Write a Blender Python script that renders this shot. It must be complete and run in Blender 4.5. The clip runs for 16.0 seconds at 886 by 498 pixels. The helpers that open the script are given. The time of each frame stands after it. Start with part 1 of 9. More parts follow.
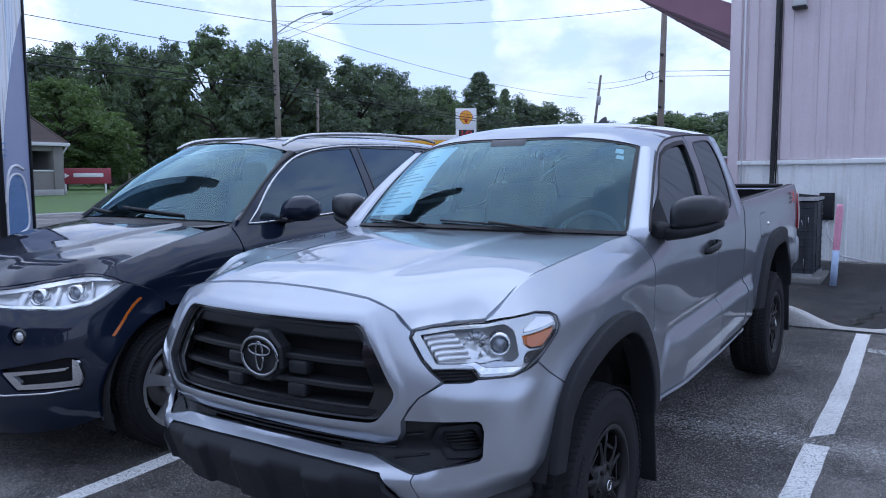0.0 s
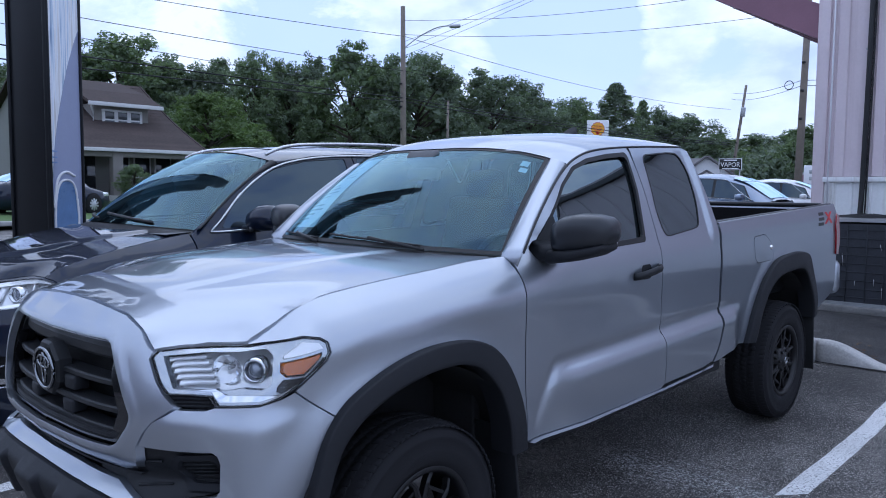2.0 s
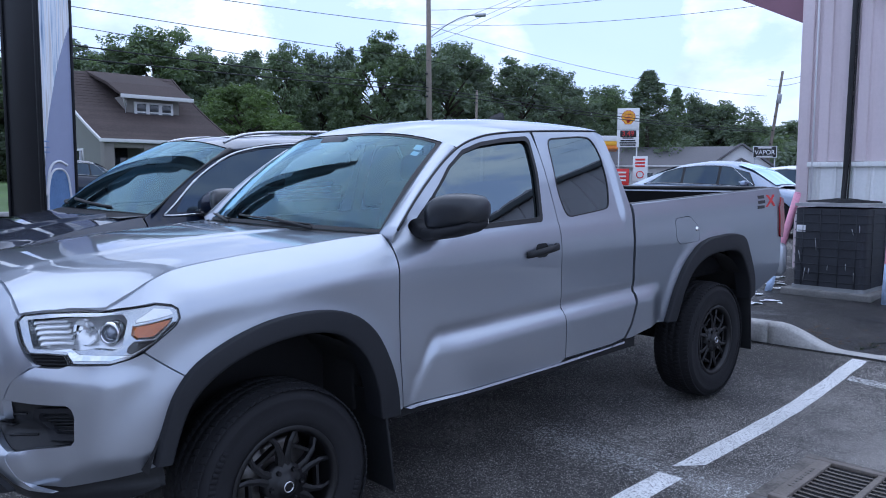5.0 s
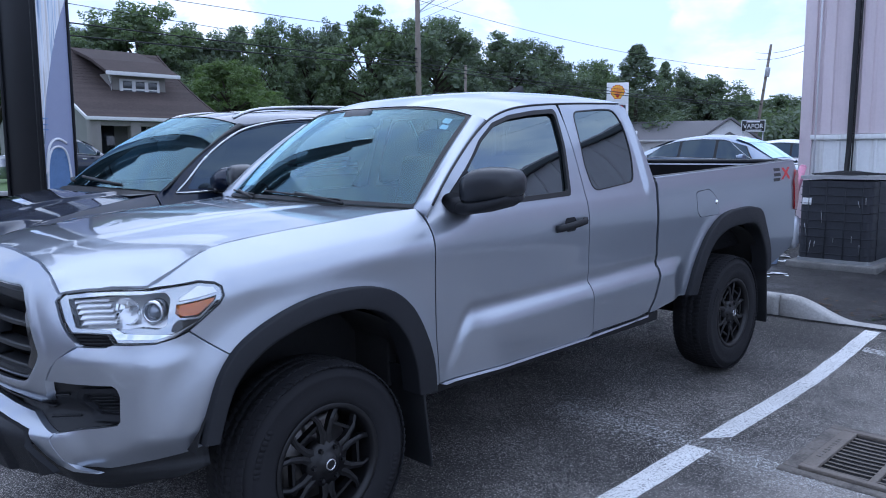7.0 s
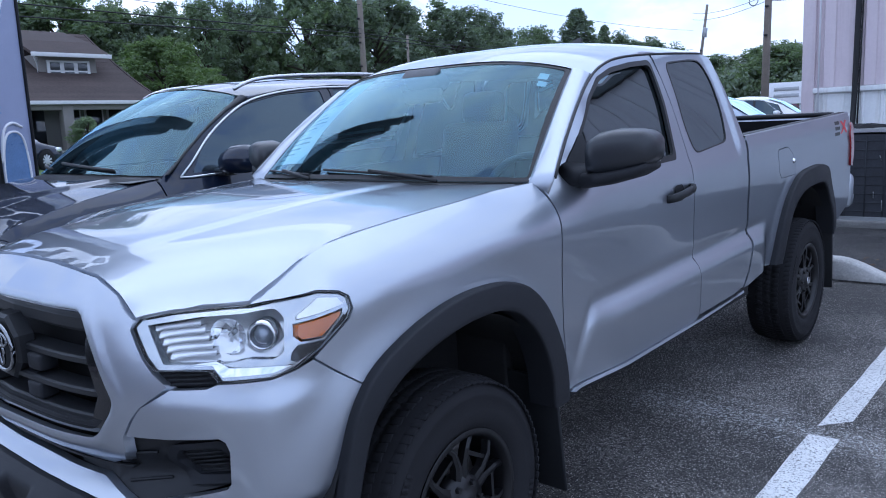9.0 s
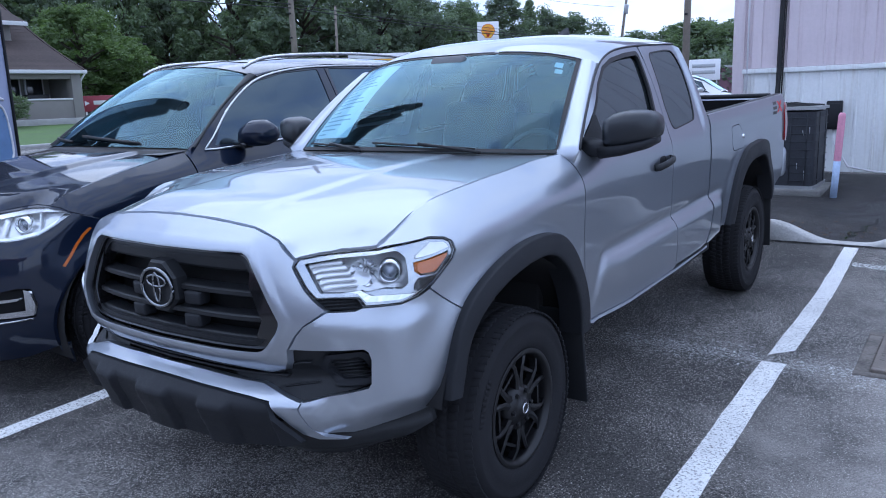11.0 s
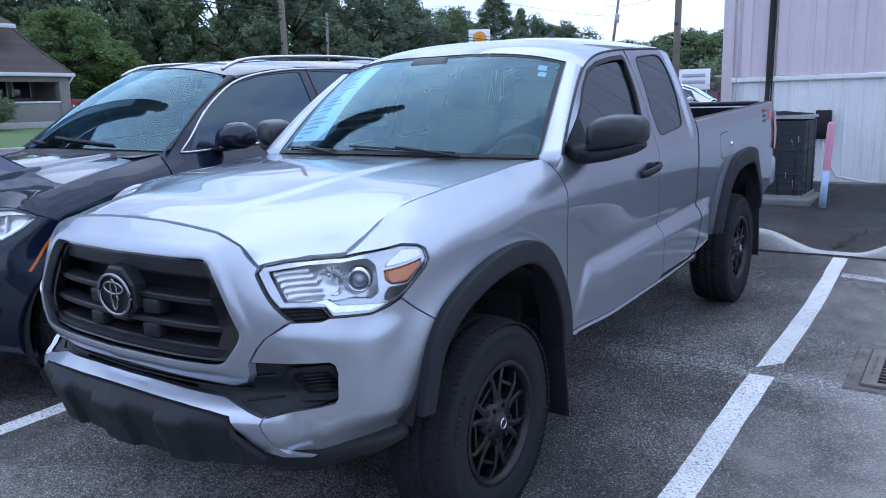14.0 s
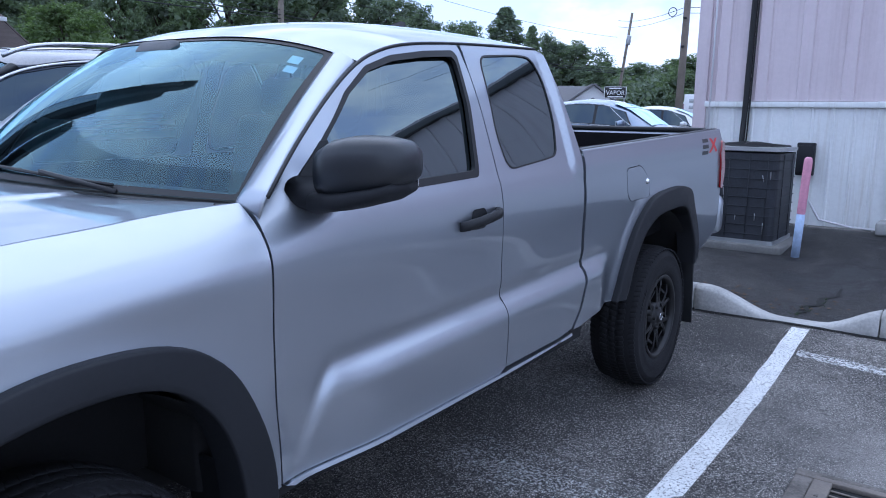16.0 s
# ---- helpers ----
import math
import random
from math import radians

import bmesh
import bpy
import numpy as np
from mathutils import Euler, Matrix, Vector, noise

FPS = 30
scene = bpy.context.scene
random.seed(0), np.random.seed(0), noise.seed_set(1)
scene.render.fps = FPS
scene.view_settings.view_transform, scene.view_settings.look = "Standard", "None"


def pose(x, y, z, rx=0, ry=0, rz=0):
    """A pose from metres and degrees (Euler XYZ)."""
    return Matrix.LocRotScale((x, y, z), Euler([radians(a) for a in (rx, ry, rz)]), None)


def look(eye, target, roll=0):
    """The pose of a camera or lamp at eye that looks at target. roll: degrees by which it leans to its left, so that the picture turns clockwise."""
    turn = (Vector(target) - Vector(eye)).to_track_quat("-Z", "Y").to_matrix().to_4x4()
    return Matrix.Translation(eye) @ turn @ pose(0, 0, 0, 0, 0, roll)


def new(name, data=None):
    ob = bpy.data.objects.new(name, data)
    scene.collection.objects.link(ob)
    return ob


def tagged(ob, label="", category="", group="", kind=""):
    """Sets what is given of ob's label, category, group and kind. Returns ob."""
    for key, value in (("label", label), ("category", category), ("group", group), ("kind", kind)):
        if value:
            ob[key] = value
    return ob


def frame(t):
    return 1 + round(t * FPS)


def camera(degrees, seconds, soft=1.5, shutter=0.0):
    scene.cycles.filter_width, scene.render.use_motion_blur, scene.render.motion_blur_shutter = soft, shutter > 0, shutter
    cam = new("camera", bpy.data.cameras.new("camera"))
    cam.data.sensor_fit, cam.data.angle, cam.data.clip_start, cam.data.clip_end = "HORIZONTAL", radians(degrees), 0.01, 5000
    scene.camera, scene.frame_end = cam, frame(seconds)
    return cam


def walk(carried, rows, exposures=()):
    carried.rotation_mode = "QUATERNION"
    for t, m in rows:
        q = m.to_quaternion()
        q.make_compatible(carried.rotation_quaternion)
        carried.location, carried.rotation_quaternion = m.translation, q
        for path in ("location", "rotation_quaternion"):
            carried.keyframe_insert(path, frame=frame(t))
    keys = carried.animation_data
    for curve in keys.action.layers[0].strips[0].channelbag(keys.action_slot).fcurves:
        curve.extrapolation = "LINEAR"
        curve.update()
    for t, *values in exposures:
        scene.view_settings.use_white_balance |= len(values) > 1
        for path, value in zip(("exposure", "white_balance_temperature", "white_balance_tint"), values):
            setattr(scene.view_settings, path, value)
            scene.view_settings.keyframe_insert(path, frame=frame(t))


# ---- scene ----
cam = camera(60.0, 16.0, soft=1.0)
METRES, EYE, TILT, LEAN, TURN = 6.70, 1.538, 0.0, 0.0, 33.3
EAST, NORTH = 1.909, -2.685  # first eye; the truck's front axle is at 0, 0 and its tail points to +y
ROWS = [
    (0.0, 0.0, 0.0, 0.0, -0.05, -5.3, 0.49),
    (0.5, 0.0437, 0.0126, -0.0011, 4.77, -4.36, 0.62),
    (1.0, 0.0817, 0.0249, 0.0, 7.94, -3.98, 0.59),
    (1.5, 0.129, 0.0352, -0.0003, 9.66, -4.0, 0.32),
    (2.0, 0.1668, 0.0487, 0.0006, 10.44, -4.43, -0.46),
    (2.5, 0.2008, 0.0732, 0.0005, 11.14, -4.93, -1.14),
    (3.0, 0.2356, 0.0868, 0.0012, 12.07, -5.24, -1.47),
    (3.5, 0.2704, 0.0805, -0.0012, 13.24, -5.25, -0.94),
    (4.0, 0.2809, 0.0663, -0.001, 13.96, -4.98, -0.19),
    (6.5, 0.2494, 0.0097, -0.01, 11.72, -6.0, -0.17),
    (7.0, 0.2374, 0.0378, -0.0058, 12.21, -6.93, 0.22),
    (7.5, 0.2176, 0.0519, -0.0069, 12.45, -7.73, 0.79),
    (8.0, 0.1793, 0.0591, -0.0076, 11.98, -8.18, 1.27),
    (8.5, 0.152, 0.0782, -0.0104, 10.21, -8.47, 1.96),
    (9.0, 0.1296, 0.1035, -0.0077, 7.65, -9.1, 2.51),
    (9.5, 0.1081, 0.0987, -0.0036, 4.75, -10.32, 2.57),
    (10.0, 0.0805, 0.069, -0.0007, 1.93, -11.76, 2.25),
    (12.5, 0.0858, -0.0236, 0.0005, 3.05, -10.29, 1.19),
    (13.0, 0.0821, -0.0209, 0.0001, 4.32, -10.41, 1.18),
    (13.5, 0.0747, -0.005, -0.0024, 3.95, -10.63, 1.32),
    (14.0, 0.0736, 0.0299, -0.0032, 1.38, -10.79, 1.51),
    (14.5, 0.095, 0.0732, -0.0018, -3.26, -10.81, 1.42),
    (15.0, 0.1306, 0.1246, -0.0025, -3.42, -10.77, 0.28),
    (15.5, 0.1634, 0.1754, -0.0049, -0.8, -10.29, -0.64),
    (16.0, 0.2079, 0.2159, -0.0056, 2.48, -9.74, -1.06),
]
walk(cam, [(t, pose(EAST, NORTH, EYE, TILT, LEAN, TURN) @ pose(METRES * x, METRES * y, METRES * z, 90 + pitch, roll, yaw)) for t, x, y, z, yaw, pitch, roll in ROWS],
     exposures=[(0.0, 0.50, 5180, 13), (1.5, 0.44, 5180, 13), (4.0, 0.55, 5180, 13), (9.5, 0.80, 5100, 12), (13.0, 0.89, 5110, 12), (16.0, 0.84, 5110, 12)])

# ---- daylight ----
SUN_AZ, SUN_EL = 60.0, 60.0  # degrees left of +y, degrees up
world = bpy.data.worlds.new("sky")
scene.world = world
world.use_nodes = True
wn, wl = world.node_tree.nodes, world.node_tree.links
wn.clear()


def node(kind, tree=None, **kw):
    n = (tree or wn).new(kind)
    for k, v in kw.items():
        if k == "ins":
            for key, val in v.items():
                n.inputs[key].default_value = val
        elif k == "operation":
            n.operation = v
        elif k == "blend_type":
            n.blend_type = v
        elif k == "data_type":
            n.data_type = v
        elif k == "feature":
            n.feature = v
        elif k == "wave_type":
            n.wave_type = v
    return n


def ramp(tree, stops):
    n = tree.new("ShaderNodeValToRGB")
    e = n.color_ramp.elements
    e[0].position, e[0].color = stops[0][0], (*stops[0][1], 1)
    e[1].position, e[1].color = stops[-1][0], (*stops[-1][1], 1)
    for p, c in stops[1:-1]:
        x = e.new(p)
        x.color = (*c, 1)
    return n


sky = wn.new("ShaderNodeTexSky")
sky.sky_type = "NISHITA"
sky.sun_disc = False
sky.sun_elevation = radians(SUN_EL)
sky.sun_rotation = radians(-SUN_AZ)
sky.air_density, sky.dust_density, sky.ozone_density = 1.0, 0.5, 1.0
coord = wn.new("ShaderNodeTexCoord")
# cumulus: noise on the direction, flattened towards the horizon
flat = wn.new("ShaderNodeMapping")
flat.inputs["Scale"].default_value = (1.0, 1.0, 1.9)
flat.inputs["Location"].default_value = (0.37, 0.15, 0.0)
wl.new(coord.outputs["Generated"], flat.inputs["Vector"])
clouds = node("ShaderNodeTexNoise", ins={"Scale": 4.6, "Detail": 12.0, "Roughness": 0.58, "Distortion": 0.25})
wl.new(flat.outputs[0], clouds.inputs["Vector"])
# one broad blue gap stands over the fuel station
gap = node("ShaderNodeVectorMath", operation="DOT_PRODUCT", ins={1: (-0.553, 0.812, 0.186)})
wl.new(coord.outputs["Generated"], gap.inputs[0])
edge = node("ShaderNodeMapRange", ins={1: 0.9930, 2: 0.9975, 3: 0.0, 4: -0.16})
wl.new(gap.outputs["Value"], edge.inputs[0])
amount = node("ShaderNodeMath", operation="ADD")
wl.new(clouds.outputs["Fac"], amount.inputs[0]), wl.new(edge.outputs[0], amount.inputs[1])
cover = ramp(wn, [(0.405, (0.05, 0.05, 0.05)), (0.445, (0.55, 0.55, 0.55)), (0.485, (0.97, 0.97, 0.97))])
wl.new(amount.outputs[0], cover.inputs[0])
shade = node("ShaderNodeTexNoise", ins={"Scale": 5.6, "Detail": 8.0, "Roughness": 0.55})
wl.new(flat.outputs[0], shade.inputs["Vector"])
body = ramp(wn, [(0.36, (3.75, 4.15, 5.2)), (0.47, (5.0, 5.25, 5.9)), (0.58, (6.25, 6.25, 6.35))])
wl.new(shade.outputs["Fac"], body.inputs[0])
split = wn.new("ShaderNodeSeparateXYZ")
wl.new(coord.outputs["Generated"], split.inputs[0])
# thin high veil pales the blue between the clouds
clear = node("ShaderNodeMix", data_type="RGBA", ins={0: 0.85, 7: (3.95, 4.35, 5.9, 1)})
wl.new(sky.outputs[0], clear.inputs[6])
mixc = node("ShaderNodeMix", data_type="RGBA")
wl.new(cover.outputs[0], mixc.inputs[0])
wl.new(clear.outputs[2], mixc.inputs[6]), wl.new(body.outputs[0], mixc.inputs[7])
# summer haze pales the sky towards the horizon
low = node("ShaderNodeMapRange", ins={1: 0.0, 2: 0.16, 3: 0.75, 4: 0.0})
wl.new(split.outputs[2], low.inputs[0])
haze = node("ShaderNodeMix", data_type="RGBA", ins={7: (5.0, 5.25, 5.8, 1)})
wl.new(low.outputs[0], haze.inputs[0]), wl.new(mixc.outputs[2], haze.inputs[6])
# the overcast is brightest overhead, round the veiled sun
toward = (math.sin(-radians(SUN_AZ)) * math.cos(radians(SUN_EL)), math.cos(radians(SUN_AZ)) * math.cos(radians(SUN_EL)), math.sin(radians(SUN_EL)))
angle = node("ShaderNodeVectorMath", operation="DOT_PRODUCT", ins={1: toward})
wl.new(coord.outputs["Generated"], angle.inputs[0])
gain = node("ShaderNodeMath", operation="MULTIPLY_ADD", ins={1: 0.05, 2: 0.97})
wl.new(angle.outputs["Value"], gain.inputs[0])
lit = node("ShaderNodeVectorMath", operation="SCALE")
wl.new(haze.outputs[2], lit.inputs[0]), wl.new(gain.outputs[0], lit.inputs["Scale"])
bg = wn.new("ShaderNodeBackground")
bg.inputs["Strength"].default_value = 0.132
wl.new(lit.outputs[0], bg.inputs[0])
wout = wn.new("ShaderNodeOutputWorld")
wl.new(bg.outputs[0], wout.inputs[0])

sun = new("sun", bpy.data.lights.new("sun", "SUN"))
sun.data.energy, sun.data.angle, sun.data.color = 0.5, radians(70), (1.0, 0.97, 0.93)
a, e = radians(SUN_AZ), radians(SUN_EL)
sun.matrix_world = look((math.sin(-a) * math.cos(e) * 60, math.cos(a) * math.cos(e) * 60, math.sin(e) * 60), (0, 0, 0))
scene.view_settings.exposure = 0.0

# ---- materials ----
def material(name, base, rough=0.5, metal=0.0, var=0.12, scale=6.0, fine=90.0, bump=0.0, bump_scale=120.0, coat=0.0, spec=0.5, island=0.0, coat_rough=0.03, rough_var=0.1):
    """A surface with colour variation at two scales, roughness variation and relief. Sizes are in object metres."""
    m = bpy.data.materials.new(name)
    m.use_nodes = True
    t = m.node_tree
    n, l = t.nodes, t.links
    p = n["Principled BSDF"]
    tc = n.new("ShaderNodeTexCoord")
    big = node("ShaderNodeTexNoise", n, ins={"Scale": scale, "Detail": 5.0, "Roughness": 0.6})
    small = node("ShaderNodeTexNoise", n, ins={"Scale": fine, "Detail": 3.0, "Roughness": 0.6})
    l.new(tc.outputs["Object"], big.inputs["Vector"]), l.new(tc.outputs["Object"], small.inputs["Vector"])
    mean = node("ShaderNodeMath", n, operation="MULTIPLY_ADD", ins={1: 0.6})
    half = node("ShaderNodeMath", n, operation="MULTIPLY", ins={1: 0.4})
    l.new(small.outputs["Fac"], half.inputs[0]), l.new(big.outputs["Fac"], mean.inputs[0]), l.new(half.outputs[0], mean.inputs[2])
    fac = mean.outputs[0]
    if island:
        info = n.new("ShaderNodeObjectInfo")
        geo = n.new("ShaderNodeNewGeometry")
        s1 = node("ShaderNodeMath", n, operation="ADD")
        l.new(info.outputs["Random"], s1.inputs[0]), l.new(geo.outputs["Random Per Island"], s1.inputs[1])
        fr = node("ShaderNodeMath", n, operation="FRACT")
        l.new(s1.outputs[0], fr.inputs[0])
        mi = node("ShaderNodeMath", n, operation="MULTIPLY_ADD", ins={1: island, 2: -island / 2})
        l.new(fr.outputs[0], mi.inputs[0])
        s2 = node("ShaderNodeMath", n, operation="ADD")
        l.new(fac, s2.inputs[0]), l.new(mi.outputs[0], s2.inputs[1])
        fac = s2.outputs[0]
    lo = tuple(c * (1 - var) for c in base)
    hi = tuple(min(1, c * (1 + var)) for c in base)
    r = ramp(n, [(0.3, lo), (0.7, hi)])
    l.new(fac, r.inputs[0]), l.new(r.outputs[0], p.inputs["Base Color"])
    rr = node("ShaderNodeMapRange", n, ins={1: 0.3, 2: 0.7, 3: max(0.0, rough - rough_var * rough), 4: min(1.0, rough + rough_var * rough)})
    l.new(big.outputs["Fac"], rr.inputs[0]), l.new(rr.outputs[0], p.inputs["Roughness"])
    p.inputs["Metallic"].default_value = metal
    p.inputs["Coat Weight"].default_value = coat
    p.inputs["Coat Roughness"].default_value = coat_rough
    p.inputs["Specular IOR Level"].default_value = spec
    if bump:
        bn = node("ShaderNodeTexNoise", n, ins={"Scale": bump_scale, "Detail": 4.0, "Roughness": 0.65})
        l.new(tc.outputs["Object"], bn.inputs["Vector"])
        b = node("ShaderNodeBump", n, ins={"Strength": 1.0, "Distance": bump})
        l.new(bn.outputs["Fac"], b.inputs["Height"]), l.new(b.outputs[0], p.inputs["Normal"])
    return m


def car_paint(name, base, flake=0.5, metal=0.75, rough=0.32, dust=0.012):
    """Metallic paint: flakes under a clear coat, a little dust on top."""
    m = material(name, base, rough, metal, var=0.02, scale=2.0, fine=900.0, coat=1.0, rough_var=0.04)
    n, l = m.node_tree.nodes, m.node_tree.links
    p = n["Principled BSDF"]
    p.inputs["Coat IOR"].default_value = 1.6
    tc = n.new("ShaderNodeTexCoord")
    v = node("ShaderNodeTexVoronoi", n, ins={"Scale": 1400.0})
    l.new(tc.outputs["Object"], v.inputs["Vector"])
    b = node("ShaderNodeBump", n, ins={"Strength": flake, "Distance": 0.0002})
    l.new(v.outputs["Distance"], b.inputs["Height"]), l.new(b.outputs[0], p.inputs["Normal"])
    # road dust dulls the clear coat in soft patches
    d = node("ShaderNodeTexNoise", n, ins={"Scale": 3.0, "Detail": 6.0})
    l.new(tc.outputs["Object"], d.inputs["Vector"])
    r = node("ShaderNodeMapRange", n, ins={1: 0.4, 2: 0.75, 3: 0.02, 4: 0.02 + dust})
    l.new(d.outputs["Fac"], r.inputs[0]), l.new(r.outputs[0], p.inputs["Coat Roughness"])
    return m


def glass(name, tint, ior=1.5, gloss=1.0, rough=0.0):
    """A pane: clear or tinted film with Fresnel gloss."""
    m = bpy.data.materials.new(name)
    m.use_nodes = True
    n, l = m.node_tree.nodes, m.node_tree.links
    n.remove(n["Principled BSDF"])
    tr = n.new("ShaderNodeBsdfTransparent")
    tr.inputs[0].default_value = (*tint, 1)
    gl = n.new("ShaderNodeBsdfGlossy")
    gl.inputs["Roughness"].default_value = rough
    gl.inputs[0].default_value = (*gloss, 1) if isinstance(gloss, tuple) else (gloss, gloss, gloss, 1)
    fr = n.new("ShaderNodeFresnel")
    fr.inputs[0].default_value = ior
    mx = n.new("ShaderNodeMixShader")
    l.new(fr.outputs[0], mx.inputs[0]), l.new(tr.outputs[0], mx.inputs[1]), l.new(gl.outputs[0], mx.inputs[2])
    l.new(mx.outputs[0], n["Material Output"].inputs[0])
    return m


def asphalt_material():
    m = bpy.data.materials.new("worn_asphalt")
    m.use_nodes = True
    n, l = m.node_tree.nodes, m.node_tree.links
    p = n["Principled BSDF"]
    tc = n.new("ShaderNodeTexCoord")
    stones = node("ShaderNodeTexVoronoi", n, ins={"Scale": 270.0, "Randomness": 1.0})
    grit = node("ShaderNodeTexNoise", n, ins={"Scale": 125.0, "Detail": 6.0, "Roughness": 0.85})
    patch = node("ShaderNodeTexNoise", n, ins={"Scale": 0.9, "Detail": 8.0, "Roughness": 0.66})
    oil = node("ShaderNodeTexNoise", n, ins={"Scale": 3.1, "Detail": 4.0, "Roughness": 0.6})
    l.new(tc.outputs["Object"], oil.inputs["Vector"])
    for t in (stones, grit, patch):
        l.new(tc.outputs["Object"], t.inputs["Vector"])
    tone = ramp(n, [(0.30, (0.036, 0.035, 0.033)), (0.48, (0.072, 0.068, 0.064)), (0.66, (0.160, 0.150, 0.139))])
    l.new(patch.outputs["Fac"], tone.inputs[0])
    st = ramp(n, [(0.40, (0.12, 0.12, 0.125)), (0.50, (0.95, 0.95, 0.95)), (0.61, (3.3, 3.25, 3.15))])
    l.new(grit.outputs["Fac"], st.inputs[0])
    mul = node("ShaderNodeMix", n, data_type="RGBA", blend_type="MULTIPLY", ins={0: 1.0})
    l.new(tone.outputs[0], mul.inputs[6]), l.new(st.outputs[0], mul.inputs[7])
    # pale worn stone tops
    top = ramp(n, [(0.85, (0, 0, 0)), (0.88, (1, 1, 1))])
    chip = n.new("ShaderNodeSeparateColor")
    l.new(stones.outputs["Color"], chip.inputs[0])
    # stone chips show most where the binder has worn away
    worn = node("ShaderNodeTexNoise", n, ins={"Scale": 0.45, "Detail": 5.0, "Roughness": 0.6})
    l.new(tc.outputs["Object"], worn.inputs["Vector"])
    more = node("ShaderNodeMapRange", n, ins={1: 0.38, 2: 0.64, 3: -0.12, 4: 0.07})
    l.new(worn.outputs["Fac"], more.inputs[0])
    sp = node("ShaderNodeMath", n, operation="ADD")
    l.new(chip.outputs[0], sp.inputs[0]), l.new(more.outputs[0], sp.inputs[1]), l.new(sp.outputs[0], top.inputs[0])
    fine = node("ShaderNodeMix", n, data_type="RGBA", ins={7: (0.70, 0.66, 0.61, 1)})
    l.new(top.outputs[0], fine.inputs[0]), l.new(mul.outputs[2], fine.inputs[6])
    # coarser stones stand out among them, pale or near black
    big = node("ShaderNodeTexVoronoi", n, ins={"Scale": 160.0, "Randomness": 1.0})
    l.new(tc.outputs["Object"], big.inputs["Vector"])
    tint = n.new("ShaderNodeSeparateColor")
    l.new(big.outputs["Color"], tint.inputs[0])
    kind = node("ShaderNodeMath", n, operation="ADD")
    l.new(tint.outputs[0], kind.inputs[0]), l.new(more.outputs[0], kind.inputs[1])
    hole = ramp(n, [(0.20, (0.30, 0.30, 0.31)), (0.28, (1, 1, 1))])
    l.new(tint.outputs[1], hole.inputs[0])
    dark = node("ShaderNodeMix", n, data_type="RGBA", blend_type="MULTIPLY", ins={0: 1.0})
    l.new(fine.outputs[2], dark.inputs[6]), l.new(hole.outputs[0], dark.inputs[7])
    bare = ramp(n, [(0.955, (0, 0, 0)), (0.975, (0.6, 0.6, 0.6))])
    l.new(kind.outputs[0], bare.inputs[0])
    pale = node("ShaderNodeMix", n, data_type="RGBA", ins={7: (0.72, 0.69, 0.64, 1)})
    l.new(bare.outputs[0], pale.inputs[0]), l.new(dark.outputs[2], pale.inputs[6])
    # rain-washed pale silt along the lane to the drain, with light painted in too
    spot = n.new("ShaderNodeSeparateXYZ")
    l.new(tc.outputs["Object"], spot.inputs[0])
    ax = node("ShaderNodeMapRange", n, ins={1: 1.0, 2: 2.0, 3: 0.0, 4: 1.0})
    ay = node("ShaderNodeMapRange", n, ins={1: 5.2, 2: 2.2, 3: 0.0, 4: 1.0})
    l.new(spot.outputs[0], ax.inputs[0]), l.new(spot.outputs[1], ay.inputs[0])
    drain_area = node("ShaderNodeMath", n, operation="MULTIPLY")
    l.new(ax.outputs[0], drain_area.inputs[0]), l.new(ay.outputs[0], drain_area.inputs[1])
    # the drive lane before the bays: worn, and painted paler for unshaded light
    lane_light = node("ShaderNodeMapRange", n, ins={1: 0.1, 2: -1.5, 3: 0.0, 4: 0.75})
    l.new(spot.outputs[1], lane_light.inputs[0])
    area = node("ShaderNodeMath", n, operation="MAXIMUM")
    l.new(drain_area.outputs[0], area.inputs[0]), l.new(lane_light.outputs[0], area.inputs[1])
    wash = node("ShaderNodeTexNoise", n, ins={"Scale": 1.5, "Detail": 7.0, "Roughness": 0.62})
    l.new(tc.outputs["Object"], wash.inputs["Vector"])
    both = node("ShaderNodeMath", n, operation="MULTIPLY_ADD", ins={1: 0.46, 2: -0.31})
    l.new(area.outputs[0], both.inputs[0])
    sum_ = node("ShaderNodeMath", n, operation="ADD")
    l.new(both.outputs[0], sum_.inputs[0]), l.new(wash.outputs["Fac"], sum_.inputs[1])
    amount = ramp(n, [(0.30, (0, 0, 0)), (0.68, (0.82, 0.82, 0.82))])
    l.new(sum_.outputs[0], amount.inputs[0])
    silt_light = node("ShaderNodeMix", n, data_type="RGBA", ins={7: (0.47, 0.435, 0.40, 1)})
    # it lies between the stones
    lodged = ramp(n, [(0.38, (0.40, 0.40, 0.40)), (0.56, (1, 1, 1))])
    l.new(grit.outputs["Fac"], lodged.inputs[0])
    held = node("ShaderNodeMix", n, data_type="RGBA", blend_type="MULTIPLY", ins={0: 1.0})
    l.new(amount.outputs[0], held.inputs[6]), l.new(lodged.outputs[0], held.inputs[7])
    l.new(held.outputs[2], silt_light.inputs[0]), l.new(pale.outputs[2], silt_light.inputs[6])
    # old oil drips
    drip = ramp(n, [(0.66, (1, 1, 1)), (0.74, (0.42, 0.41, 0.41))])
    l.new(oil.outputs["Fac"], drip.inputs[0])
    stain = node("ShaderNodeMix", n, data_type="RGBA", blend_type="MULTIPLY", ins={0: 1.0})
    l.new(silt_light.outputs[2], stain.inputs[6]), l.new(drip.outputs[0], stain.inputs[7])
    l.new(stain.outputs[2], p.inputs["Base Color"])
    rr = node("ShaderNodeMapRange", n, ins={1: 0.3, 2: 0.7, 3: 0.62, 4: 0.9})
